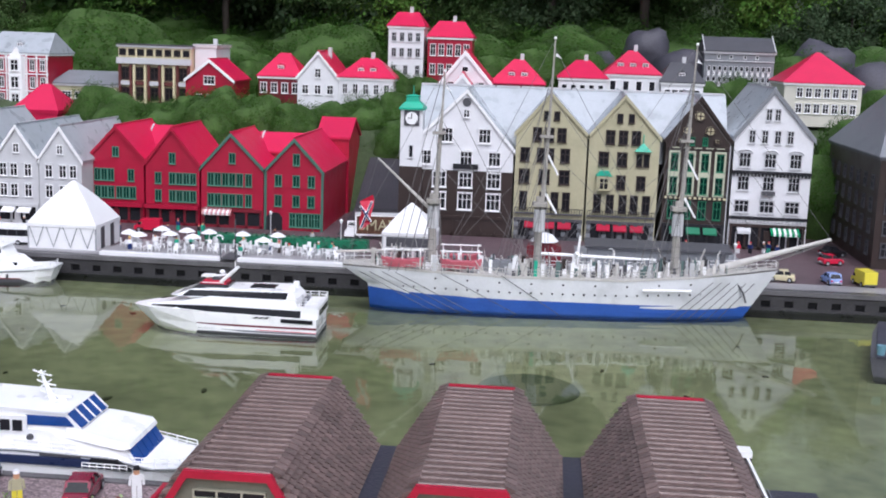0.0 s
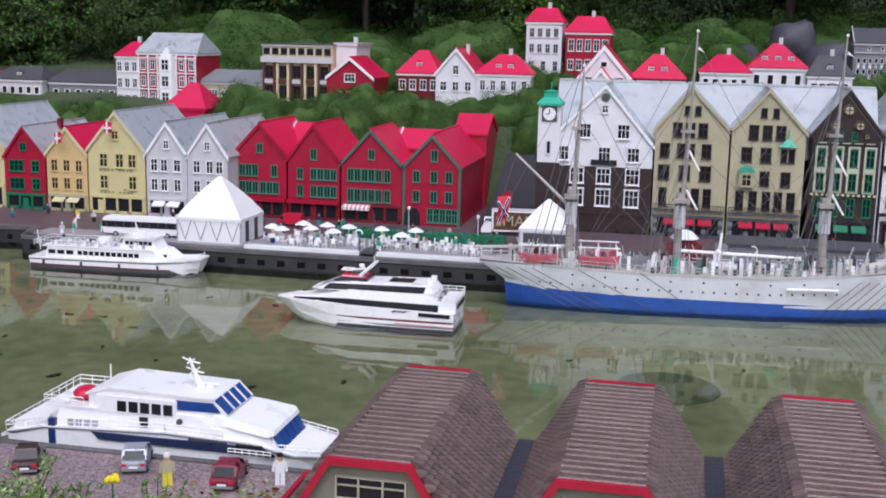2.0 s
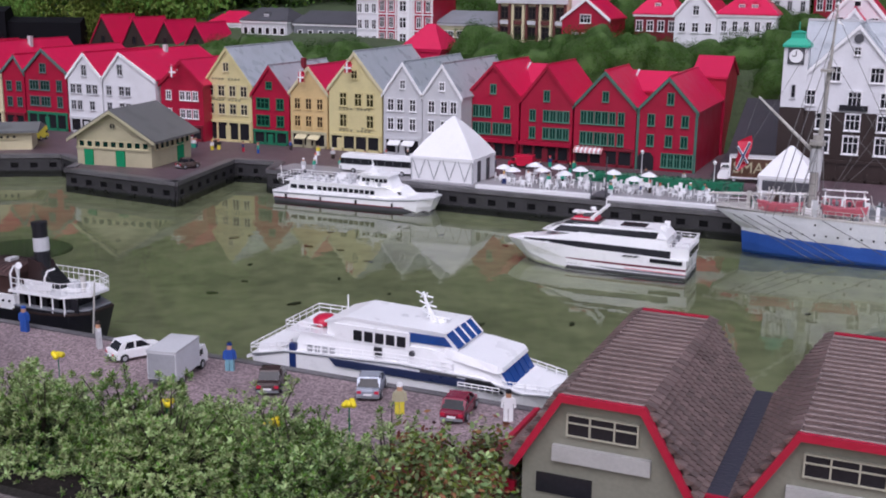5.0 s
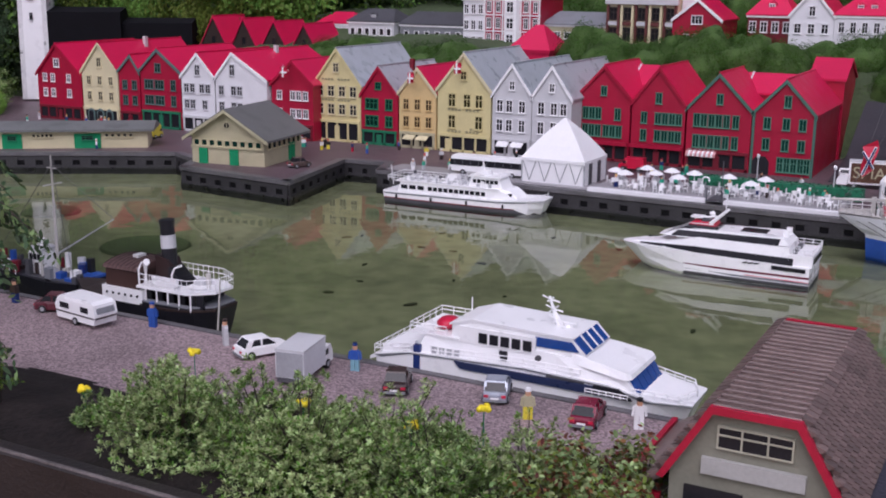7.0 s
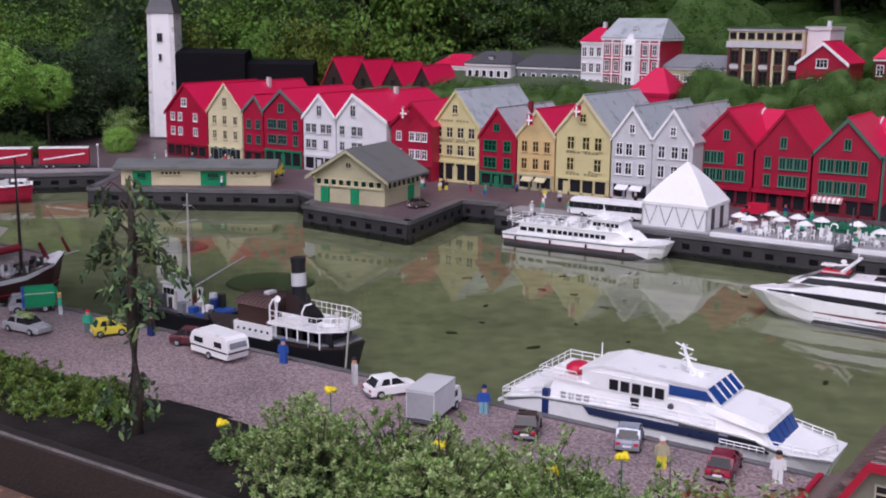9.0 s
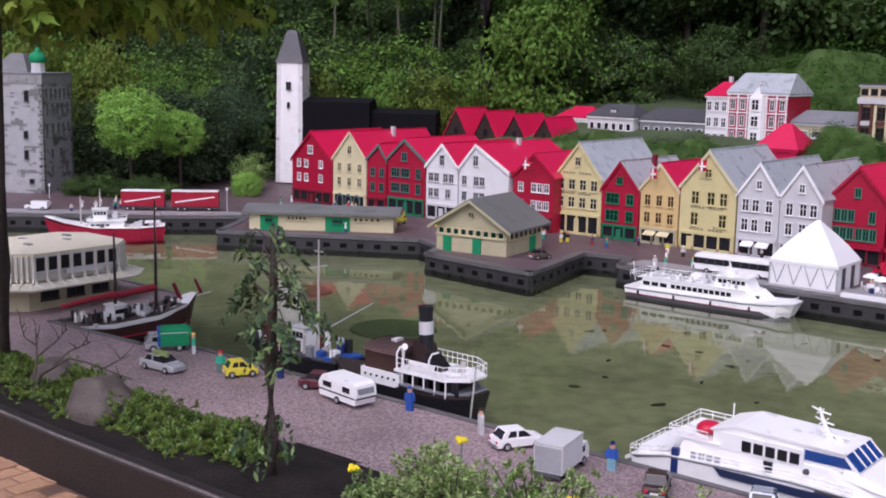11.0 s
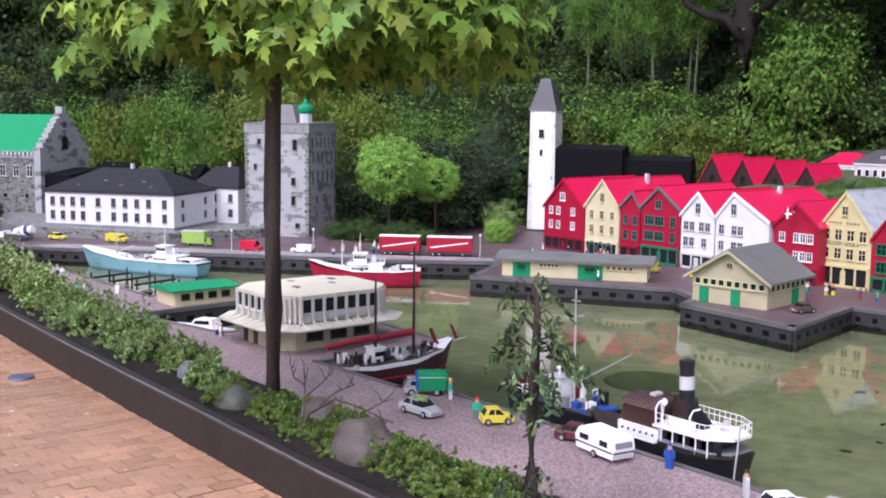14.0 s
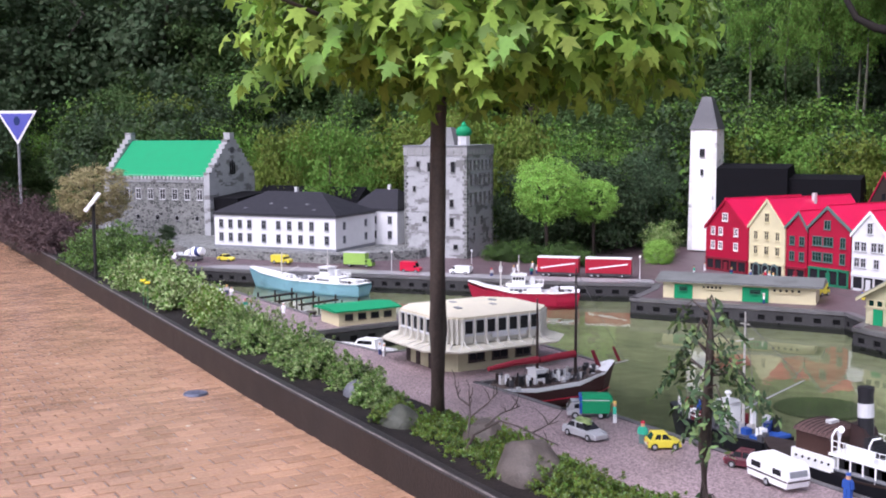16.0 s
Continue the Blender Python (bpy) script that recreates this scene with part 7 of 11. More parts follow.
part("side_fender", Form().rod((0.62, -0.2, 0.175), (0.92, -0.195, 0.18), 0.009, n=6), PLAIN_WHITE, ship)
random.seed(44)
deck_lines = Form()
for i in range(90):
    x = random.uniform(-1.0, 1.1)
    wd, zd, wb = deck_at(x)
    y = random.uniform(-0.95, 0.6) * wd
    deck_lines.rod((x, y, zd), (x + random.uniform(-0.09, 0.09), y + random.uniform(-0.04, 0.04), zd + random.uniform(0.04, 0.17)), random.choice((0.002, 0.003, 0.004)), n=4)
tagged(part("deck_cordage", deck_lines, SPAR, ship, "tangle of pale ropes and spars on deck"), kind="stuff")
random.seed(4)
for i in range(330):
    x = random.uniform(-1.05, 1.15)
    wd, zd, wb = deck_at(x)
    y, w, h = random.uniform(-0.92, 0.7) * wd, random.uniform(0.003, 0.014), random.uniform(0.03, 0.12)
    form = Form().box(x - w, x + w, y - w, y + w, zd - 0.005, zd + h) if i % 3 else Form().rod((x, y, zd - 0.004), (x, y, zd + h), w * 0.7, w * 0.5, 8)
    part(random.choice(("deck_locker", "deck_fitting", "winch")), form, random.choice((PLAIN_WHITE, PLAIN_WHITE, PALE_GREY, SPAR, DARK_GREY, DARK_GREY, MID_GREY, MID_GREY, GREY_GREEN, SPAR, BROWN, TEAL if i % 7 == 0 else SILVER)), ship)
for x, w, h in ((-0.26, 0.10, 0.075), (0.30, 0.12, 0.06), (0.60, 0.10, 0.055), (-0.60, 0.12, 0.05)):
    part("deckhouse", Form().box(x - w, x + w, -0.075, 0.075, 0.22, 0.23 + h), PLAIN_WHITE if x != -0.26 else MID_GREY, ship)
part("vent_cowl", Form().tube([(0.20, -0.05, 0.22), (0.20, -0.05, 0.36), (0.22, -0.07, 0.38)], 0.010, 0.013, 7), PLAIN_WHITE, ship)
part("derrick", Form().rod((0.22, 0, 0.24), (0.24, 0, 0.48), 0.012, 0.008), PLAIN_WHITE, ship)
part("davit", Form().tube([(0.46, 0.02, 0.24), (0.46, 0.02, 0.38), (0.445, 0.02, 0.40), (0.425, 0.02, 0.40)], 0.005, 0.004, 6), PLAIN_WHITE, ship)
railing(ship, [(x + r, -wd, zd + 0.01) for x, wb, wd, zb, zd, r in st], h=0.045, step=0.045, r=0.0018, material=SPAR)
railing(ship, [(x + r, wd, zd + 0.01) for x, wb, wd, zb, zd, r in st], h=0.05, step=0.055)

# steamship at the gravel quay, stern to +x
ss = thing("steamship", pose(-3.695, 3.81, WATER_Z) @ Matrix.Diagonal((0.80, 0.86, 0.93, 1)), "old black steamship with white rails, brown deckhouse and tall funnel", "steamship")
st2 = [(-0.58, 0.01, 0.03, -0.03, 0.19, -0.03), (-0.48, 0.07, 0.11, -0.03, 0.175, -0.01), (-0.2, 0.13, 0.15, -0.03, 0.17, 0), (0.2, 0.14, 0.16, -0.03, 0.165, 0), (0.36, 0.11, 0.15, -0.03, 0.175, 0.02), (0.44, 0.03, 0.09, -0.03, 0.18, 0.04)]
part("hull", hull_band(st2, 0, 1), BLACK, ss)
part("main_deck", Form().loft([[(x + r, -wd, zd - 0.004), (x + r, wd, zd - 0.004), (x + r, wd, zd + 0.006), (x + r, -wd, zd + 0.006)] for x, wb, wd, zb, zd, r in st2]), BROWN, ss)
part("side_wall", Form().box(-0.28, 0.02, -0.155, 0.155, 0.165, 0.235), PLAIN_WHITE, ss)
for i in range(6):
    part("porthole", port, None, ss).matrix_basis = pose(-0.24 + 0.045 * i, -0.157, 0.205)
part("deckhouse", Form().box(-0.26, -0.02, -0.14, 0.14, 0.235, 0.34), mat("dark_brown_planks", (0.06, 0.03, 0.025), 0.4, 0.2), ss, "dark brown wooden deckhouse")
part("deckhouse_roof", Form().loft([[(x, 0.152 * math.cos(q), 0.325 + 0.036 * math.sin(q)) for q in [k * math.pi / 8 for k in range(9)]] for x in (-0.275, -0.005)]), mat("brown_roof_boards", (0.10, 0.055, 0.05), 0.5, 0.2), ss)
for k in range(9):
    part("batten", Form().tube([(-0.265 + 0.031 * k, 0.153 * math.cos(q), 0.326 + 0.0375 * math.sin(q)) for q in [j * math.pi / 6 for j in range(7)]], 0.0022, 0.0022, 4), BROWN, ss)
for x in (-0.005, 0.235):
    part("davit", Form().tube([(x, -0.145, 0.255), (x, -0.147, 0.34), (x + 0.012, -0.135, 0.372), (x + 0.03, -0.10, 0.378)], 0.0065, 0.005, 6), PLAIN_WHITE, ss)
for k in range(10):
    part("casing_step", Form().box(0.12 + 0.011 * k, 0.135 + 0.011 * k, -0.052, 0.052, 0.262, 0.345 - 0.008 * k), BLACK, ss)
part("deck_plate", Form().box(0.25, 0.32, 0.0, 0.07, 0.262, 0.285), PALE_GREY, ss)
part("rail_trim", Form().loft([[(0.02, -0.160, 0.186), (0.02, 0.160, 0.186), (0.02, 0.160, 0.193), (0.02, -0.160, 0.193)], [(0.34, -0.152, 0.186), (0.34, 0.152, 0.186), (0.34, 0.152, 0.193), (0.34, -0.152, 0.193)], [(0.472, -0.082, 0.191), (0.472, 0.082, 0.191), (0.472, 0.082, 0.198), (0.472, -0.082, 0.198)]]), MID_GREY, ss)
part("inner_house", Form().box(0.02, 0.36, -0.12, 0.12, 0.165, 0.25), BLACK, ss)
part("skylight", Form().box(-0.16, -0.12, -0.03, 0.03, 0.355, 0.375), PALE_GREY, ss)
part("bulwark", Form().loft([[(0.02, -0.158, 0.16), (0.02, 0.158, 0.16), (0.02, 0.158, 0.19), (0.02, -0.158, 0.19)], [(0.34, -0.15, 0.16), (0.34, 0.15, 0.16), (0.34, 0.15, 0.19), (0.34, -0.15, 0.19)], [(0.47, -0.08, 0.165), (0.47, 0.08, 0.165), (0.47, 0.08, 0.195), (0.47, -0.08, 0.195)]]), BLACK, ss, "black stern bulwark")
part("boat_deck", Form().loft([[(-0.02, -0.155, 0.25), (-0.02, 0.155, 0.25), (-0.02, 0.155, 0.262), (-0.02, -0.155, 0.262)], [(0.34, -0.15, 0.25), (0.34, 0.15, 0.25), (0.34, 0.15, 0.262), (0.34, -0.15, 0.262)], [(0.47, -0.07, 0.255), (0.47, 0.07, 0.255), (0.47, 0.07, 0.267), (0.47, -0.07, 0.267)]]), PLAIN_WHITE, ss)
for x in (0.04, 0.12, 0.20, 0.28, 0.36):
    part("stanchion", Form().rod((x, -0.148, 0.17), (x, -0.148, 0.252), 0.005, n=5), PLAIN_WHITE, ss)
    part("opening", Form().box(x + 0.015, x + 0.065, -0.12, -0.11, 0.175, 0.25), GLASS, ss)
fun = part("funnel", Form().rod((0.09, 0, 0.26), (0.075, 0, 0.56), 0.044, 0.039, 14), BLACK, ss, "black funnel with a white band")
part("funnel_band", Form().rod((0.0815, 0, 0.43), (0.0785, 0, 0.495), 0.0425, 0.0415, 14), PALE_GREY, fun)
part("funnel_top", Form().rod((0.0755, 0, 0.545), (0.075, 0, 0.57), 0.043, 0.043, 14), BLACK, fun)
part("casing", Form().prism([(0.02, 0.26), (0.20, 0.26), (0.15, 0.30), (0.11, 0.38), (0.03, 0.40)], "y", -0.05, 0.05), mat("black_brown_paint", (0.03, 0.015, 0.014), 0.4, 0.2), ss)
part("vent_cowl", Form().tube([(0.0, -0.10, 0.25), (0.0, -0.10, 0.36), (0.03, -0.12, 0.375)], 0.012, 0.018, 8), PLAIN_WHITE, ss)
part("lifeboat", hull_band([(0.05, 0.003, 0.012, 0.268, 0.305, 0), (0.10, 0.02, 0.03, 0.266, 0.297, 0), (0.18, 0.02, 0.03, 0.266, 0.297, 0), (0.23, 0.003, 0.012, 0.268, 0.305, 0)], 0, 1), PLAIN_WHITE, ss).location.y = -0.10
railing(ss, [(0.0, -0.152, 0.262), (0.34, -0.148, 0.262), (0.47, -0.07, 0.267), (0.47, 0.07, 0.267), (0.34, 0.148, 0.262), (0.0, 0.152, 0.262)], h=0.06, step=0.04)
part("binnacle", Form().rod((0.36, 0, 0.262), (0.36, 0, 0.33), 0.012, 0.016, 8), SPAR, ss)
part("fender_pole", Form().rod((0.50, -0.10, 0.08), (0.53, -0.10, 0.34), 0.005, n=5), SPAR, ss)

# fishing boat ahead of the steamship
fb = thing("fishing_boat", pose(-4.50, 3.90, WATER_Z), "small cluttered fishing boat with white wheelhouse and blue gear", "boat")
part("hull", hull_band([(-0.38, 0.01, 0.03, -0.03, 0.19, -0.05), (-0.25, 0.06, 0.10, -0.03, 0.16, 0), (0.1, 0.10, 0.12, -0.03, 0.14, 0), (0.30, 0.08, 0.11, -0.03, 0.15, 0)], 0, 1), BLACK, fb)
part("deck", Form().box(-0.25, 0.30, -0.10, 0.10, 0.135, 0.15), DARK_GREY, fb)
part("hatch", Form().box(0.20, 0.30, -0.09, 0.09, 0.15, 0.165), BLUE, fb)
part("wheelhouse", Form().box(-0.08, 0.01, -0.045, 0.045, 0.15, 0.27), PLAIN_WHITE, fb)
window_row(fb, -0.075, 0.005, -0.046, 0.22, 0.25, 3)
part("wheelhouse_roof", Form().box(-0.09, 0.02, -0.055, 0.055, 0.27, 0.278), PALE_GREY, fb)
part("radar", Form().rod((-0.035, 0, 0.278), (-0.035, 0, 0.31), 0.008, n=8).ball((-0.035, 0, 0.315), 0.018, 0.018, 0.012, 8, 5), PLAIN_WHITE, fb)
part("mast", Form().rod((0.07, 0, 0.14), (0.07, 0, 0.74), 0.009, 0.004).rod((0.07, -0.06, 0.60), (0.07, 0.06, 0.60), 0.004).rod((0.04, 0, 0.68), (0.10, 0, 0.68), 0.003), SPAR, fb)
part("boom", Form().rod((0.07, 0, 0.25), (0.36, 0.10, 0.44), 0.005, 0.003), SILVER, fb)
part("rigging", Form().rod((0.07, 0, 0.70), (0.36, 0.10, 0.44), 0.0018, n=3).rod((0.07, 0, 0.70), (-0.36, 0, 0.20), 0.0018, n=3).rod((0.07, 0, 0.70), (0.28, -0.1, 0.15), 0.0018, n=3), ROPE, fb)
for i, (x, y, m) in enumerate(((0.14, -0.05, BLUE), (0.20, 0.03, NAVY), (0.25, -0.06, PLAIN_WHITE), (-0.17, 0.02, DARK_GREY), (-0.2, -0.05, BROWN), (0.16, 0.07, PALE_GREY), (-0.28, 0.0, PLAIN_WHITE), (-0.14, -0.08, DARK_RED), (0.10, -0.08, MID_GREY))):
    part("gear", Form().rod((x, y, 0.14), (x, y, 0.19 + 0.02 * (i % 3)), 0.022, 0.020, 8) if i % 2 else Form().box(x - 0.02, x + 0.02, y - 0.02, y + 0.02, 0.14, 0.18 + 0.012 * (i % 3)), m, fb)
random.seed(8)
for i in range(34):
    x, y, w = random.uniform(-0.34, 0.30), random.uniform(-0.09, 0.09), random.uniform(0.005, 0.016)
    part("gear", Form().box(x - w, x + w, y - w, y + w, 0.14, 0.16 + 0.09 * random.random()), random.choice((DARK_GREY, BROWN, BLACK, PLAIN_WHITE, MID_GREY, BLUE, DARK_RED, SPAR)), fb)
railing(fb, [(-0.35, -0.04, 0.19), (-0.25, -0.10, 0.16), (-0.1, -0.115, 0.15)], h=0.05)

# gaff ketch with red furled sails
SAIL_RED = mat("furled_red_canvas", (0.26, 0.010, 0.025), 0.7, 0.2)
kt = thing("sailing_ketch", pose(-5.94, 3.87, WATER_Z - 0.01, 0, 0, 88) @ Matrix.Diagonal((0.88, 0.88, 0.76, 1)), "dark red ketch with white rail and furled red sails", "boat")
st3 = [(-0.46, 0.05, 0.08, -0.02, 0.155, -0.03), (-0.25, 0.11, 0.13, -0.02, 0.14, 0), (0.1, 0.12, 0.135, -0.02, 0.150, 0), (0.32, 0.07, 0.10, -0.02, 0.195, 0.03), (0.42, 0.01, 0.02, -0.02, 0.255, 0.06)]
part("hull", hull_band(st3, 0, 1), mat("dark_maroon_hull", (0.050, 0.018, 0.018), 0.5, 0.2, spec=0.3), kt)
part("cap_rail", hull_band([(x, wd + 0.002, wd + 0.004, zd + 0.012, zd + 0.022, r * 1.08) for x, wb, wd, zb, zd, r in st3], 0, 1), PLAIN_WHITE, kt)
part("sheer_stripe", hull_band([(x, wd + 0.001, wd + 0.004, zd - 0.012, zd + 0.013, r) for x, wb, wd, zb, zd, r in st3], 0, 1), PLAIN_WHITE, kt, "white sheer stripe")
part("water_stripe", hull_band([(x, wb + (wd - wb) * 0.5 + 0.004, wb + (wd - wb) * 0.58 + 0.005, 0.046, 0.056, r * 0.4) for x, wb, wd, zb, zd, r in st3], 0, 1), CRIMSON, kt, "thin red line along the hull")
part("deck", Form().loft([[(x + r * 1.08, -wd * 0.95, zd - 0.012), (x + r * 1.08, wd * 0.95, zd - 0.012), (x + r * 1.08, wd * 0.95, zd + 0.024), (x + r * 1.08, -wd * 0.95, zd + 0.024)] for x, wb, wd, zb, zd, r in st3]), mat("worn_planks", (0.10, 0.07, 0.06), 0.7, 0.3), kt)
part("wheelhouse", Form().box(-0.205, -0.115, -0.05, 0.05, 0.145, 0.275), PLAIN_WHITE, kt)
part("wheelhouse_window", Form().box(-0.195, -0.125, -0.052, 0.052, 0.215, 0.25), GLASS, kt)
part("wheelhouse_roof", Form().box(-0.215, -0.105, -0.06, 0.06, 0.275, 0.284), PLAIN_WHITE, kt)
part("hatch_cover", Form().box(0.02, 0.14, -0.04, 0.04, 0.145, 0.185), PALE_GREY, kt)
railing(kt, [(-0.46, -0.075, 0.175), (-0.25, -0.125, 0.16), (0.1, -0.13, 0.165), (0.34, -0.095, 0.19)], 0.03, 0.035, 0.002, BROWN)
railing(kt, [(-0.46, 0.075, 0.175), (-0.25, 0.125, 0.16), (0.1, 0.13, 0.165), (0.34, 0.095, 0.19)], 0.03, 0.035, 0.002, BROWN)
for x, top in ((-0.16, 0.84), (0.16, 1.06)):
    part("mast", Form().rod((x, 0, 0.14), (x, 0, top), 0.013, 0.006, 7), BROWN, kt)
part("furled_sail", Form().tube([(-0.16, 0, 0.355), (-0.34, 0.01, 0.345), (-0.55, 0, 0.325)], 0.030, 0.018, 9), SAIL_RED, kt, "furled red sail on its boom")
part("furled_sail", Form().tube([(0.15, 0, 0.365), (0.0, 0.01, 0.355), (-0.145, 0, 0.345)], 0.030, 0.024, 9), SAIL_RED, kt, "furled red sail on its boom")
part("jib", Form().rod((0.36, 0, 0.235), (0.32, 0.02, 0.37), 0.018, 0.014), DARK_RED, kt)
part("jib", Form().rod((0.54, 0, 0.26), (0.50, 0.02, 0.38), 0.014, 0.010), DARK_RED, kt)
part("bowsprit", Form().rod((0.42, 0, 0.235), (0.62, 0, 0.255), 0.007, 0.005), SPAR, kt)
part("rigging", Form().rod((0.16, 0, 1.04), (0.6, 0, 0.23), 0.0018, n=3).rod((0.16, 0, 1.04), (0.1, -0.13, 0.15), 0.0018, n=3).rod((-0.16, 0, 0.61), (-0.2, 0.13, 0.15), 0.0018, n=3), ROPE, kt)
random.seed(9)
for i in range(110):
    x, y = random.uniform(-0.43, 0.36), random.uniform(-0.10, 0.10)
    w = random.uniform(0.004, 0.014)
    part("deck_gear", Form().box(x - w, x + w, y - w, y + w, 0.15, 0.18 + 0.08 * random.random()), random.choice((DARK_GREY, PALE_GREY, PLAIN_WHITE, BROWN, BLACK, SPAR)), kt)


def trawler(m, label, hullmat, L, house_x):
    """A small working boat with a raised bow, white wheelhouse and masts."""
    root = thing("trawler", m, label, "boat", "working boats")
    s = [(-0.5 * L, 0.08, 0.11, -0.02, 0.13, -0.02), (-0.3 * L, 0.12, 0.135, -0.02, 0.115, 0), (0.1 * L, 0.12, 0.135, -0.02, 0.12, 0), (0.34 * L, 0.07, 0.11, -0.02, 0.18, 0.02), (0.46 * L, 0.008, 0.03, -0.02, 0.24, 0.07)]
    part("hull", hull_band(s, 0, 1), hullmat, root)
    part("bulwark", hull_band([(x, wd, wd + 0.006, zd, zd + 0.025, r) for x, wb, wd, zb, zd, r in s], 0, 1), hullmat, root)
    part("rail_cap", hull_band([(x, wd + 0.005, wd + 0.008, zd + 0.024, zd + 0.032, r) for x, wb, wd, zb, zd, r in s], 0, 1), PLAIN_WHITE, root)
    h = part("wheelhouse", Form().box(house_x - 0.10, house_x + 0.10, -0.08, 0.08, 0.12, 0.22).box(house_x - 0.06, house_x + 0.06, -0.065, 0.065, 0.22, 0.345).box(house_x - 0.21, house_x - 0.10, -0.08, 0.08, 0.12, 0.23), PLAIN_WHITE, root)
    part("funnel", Form().box(house_x - 0.15, house_x - 0.11, -0.025, 0.025, 0.22, 0.32), PALE_GREY, root)
    part("boat_deck", Form().box(house_x - 0.23, house_x + 0.12, -0.10, 0.10, 0.22, 0.228), PLAIN_WHITE, root)
    railing(root, [(house_x - 0.10, -0.098, 0.228), (house_x - 0.23, -0.098, 0.228), (house_x - 0.23, 0.098, 0.228)], h=0.045)
    for q in (-1, 1):
        window_row(h, house_x - 0.055, house_x + 0.055, q * 0.066, 0.29, 0.325, 4)
        window_row(h, house_x - 0.085, house_x + 0.085, q * 0.081, 0.165, 0.185, 4)
    part("wheelhouse_roof", Form().box(house_x - 0.075, house_x + 0.075, -0.075, 0.075, 0.345, 0.355), PLAIN_WHITE, h)
    part("mast", Form().rod((house_x, 0, 0.34), (house_x, 0, 0.58), 0.008, 0.004).rod((house_x, -0.04, 0.48), (house_x, 0.04, 0.48), 0.004), SPAR, root)
    part("fore_mast", Form().rod((0.22 * L, 0, 0.12), (0.22 * L, 0, 0.50), 0.009, 0.005).rod((0.22 * L, 0, 0.20), (0.05 * L, 0.03, 0.33), 0.005), SPAR, root)
    for x, mm in ((-0.38, PLAIN_WHITE), (-0.30, PALE_GREY), (0.12, DARK_GREY), (0.28, PLAIN_WHITE), (0.18, MID_GREY)):
        part("deck_gear", Form().box(x * L - 0.025, x * L + 0.025, -0.05, 0.03, 0.11, 0.165), mm, root)
    railing(root, [(-0.48 * L, -0.10, 0.15), (-0.30 * L, -0.13, 0.14)], h=0.045)
    random.seed(int(L * 100))
    for i in range(30):
        x, y, w = random.uniform(-0.45, 0.33) * L, random.uniform(-0.10, 0.10), random.uniform(0.006, 0.022)
        part("deck_gear", Form().box(x - w, x + w, y - w, y + w, 0.115, 0.14 + 0.07 * random.random()), random.choice((PLAIN_WHITE, PALE_GREY, DARK_GREY, MID_GREY, SPAR, BROWN)), root)
    part("deck_shelter", Form().box(-0.47 * L, -0.34 * L, -0.08, 0.08, 0.19, 0.20).box(-0.46 * L, -0.45 * L, -0.075, 0.075, 0.12, 0.19), PLAIN_WHITE, root)
    return root


trawler(pose(-11.15, 4.53, WATER_Z, 0, 0, 206) @ Matrix.Diagonal((0.96, 1, 0.74, 1)), "light blue and white trawler moored at the castle quay", CYAN, 1.55, -0.30)
trawler(pose(-9.17, 5.88, WATER_Z, 0, 0, 233) @ Matrix.Diagonal((1, 1, 0.8, 1)), "red fishing vessel with white wheelhouse", mat("crimson_hull", (0.36, 0.006, 0.04), 0.4, 0.15), 1.0, 0.05)


def small_boat(m, hullmat, label, cabin=True):
    root = thing("motor_boat", m, label, "boat", "small boats")
    s = [(-0.16, 0.055, 0.065, -0.01, 0.05, 0), (0.05, 0.05, 0.065, -0.01, 0.055, 0), (0.14, 0.02, 0.04, -0.01, 0.06, 0.02), (0.18, 0.004, 0.01, -0.01, 0.065, 0.03)]
    part("hull", hull_band(s, 0, 1), hullmat, root)
    part("deck", Form().box(-0.15, 0.10, -0.05, 0.05, 0.045, 0.056), PALE_GREY, root)
    if cabin:
        c = part("cabin", Form().prism([(-0.08, 0.055), (0.10, 0.055), (0.05, 0.105), (-0.07, 0.11)], "y", -0.04, 0.04), PLAIN_WHITE, root)
        part("window", Form().prism([(-0.05, 0.08), (0.06, 0.075), (0.045, 0.095), (-0.05, 0.1)], "y", -0.042, 0.042), GLASS, c)
    return root


small_boat(pose(-7.72, 3.50, WATER_Z, 0, 0, 205) @ Matrix.Diagonal((1.25, 1.2, 1.25, 1)), PLAIN_WHITE, "small white motor boat in the marina slot")
small_boat(pose(-7.42, 3.85, WATER_Z, 0, 0, 100), PLAIN_WHITE, "small white motor boat in the marina slot")
small_boat(pose(-9.25, 4.0, WATER_Z, 0, 0, 60), CRIMSON, "small open red boat by the landing", False)
small_boat(pose(-9.6, 3.75, WATER_Z, 0, 0, 30), BROWN, "small dark wooden boat by the landing", False)
for i in range(5):
    x = -10.5 + 0.3 * i
    jetty = thing("jetty", pose(x, 3.92 + 0.09 * i, WATER_Z, 0, 0, 15), "dark timber finger jetty among small boats", "jetty", "jetties")
    part("deck", Form().box(-0.02, 0.02, -0.22, 0.22, 0.06, 0.075), TIMBER, jetty)
    for y in (-0.2, 0.0, 0.2):
        part("post", Form().rod((0, y, -0.04), (0, y, 0.12), 0.008, n=6), BROWN, jetty)
small_boat(pose(-10.2, 3.72, WATER_Z, 0, 0, 10), BROWN, "small dark wooden boat by the landing", False)
barge = thing("barge", pose(2.17, 6.25, WATER_Z, 0, 0, 74), "dark low barge with plank deck moored across the harbour", "boat")
part("hull", hull_band([(-0.40, 0.30, 0.33, -0.03, 0.10, 0), (0.2, 0.30, 0.33, -0.03, 0.10, 0), (0.45, 0.22, 0.30, -0.03, 0.11, 0.02)], 0, 1), DARK_GREY, barge)
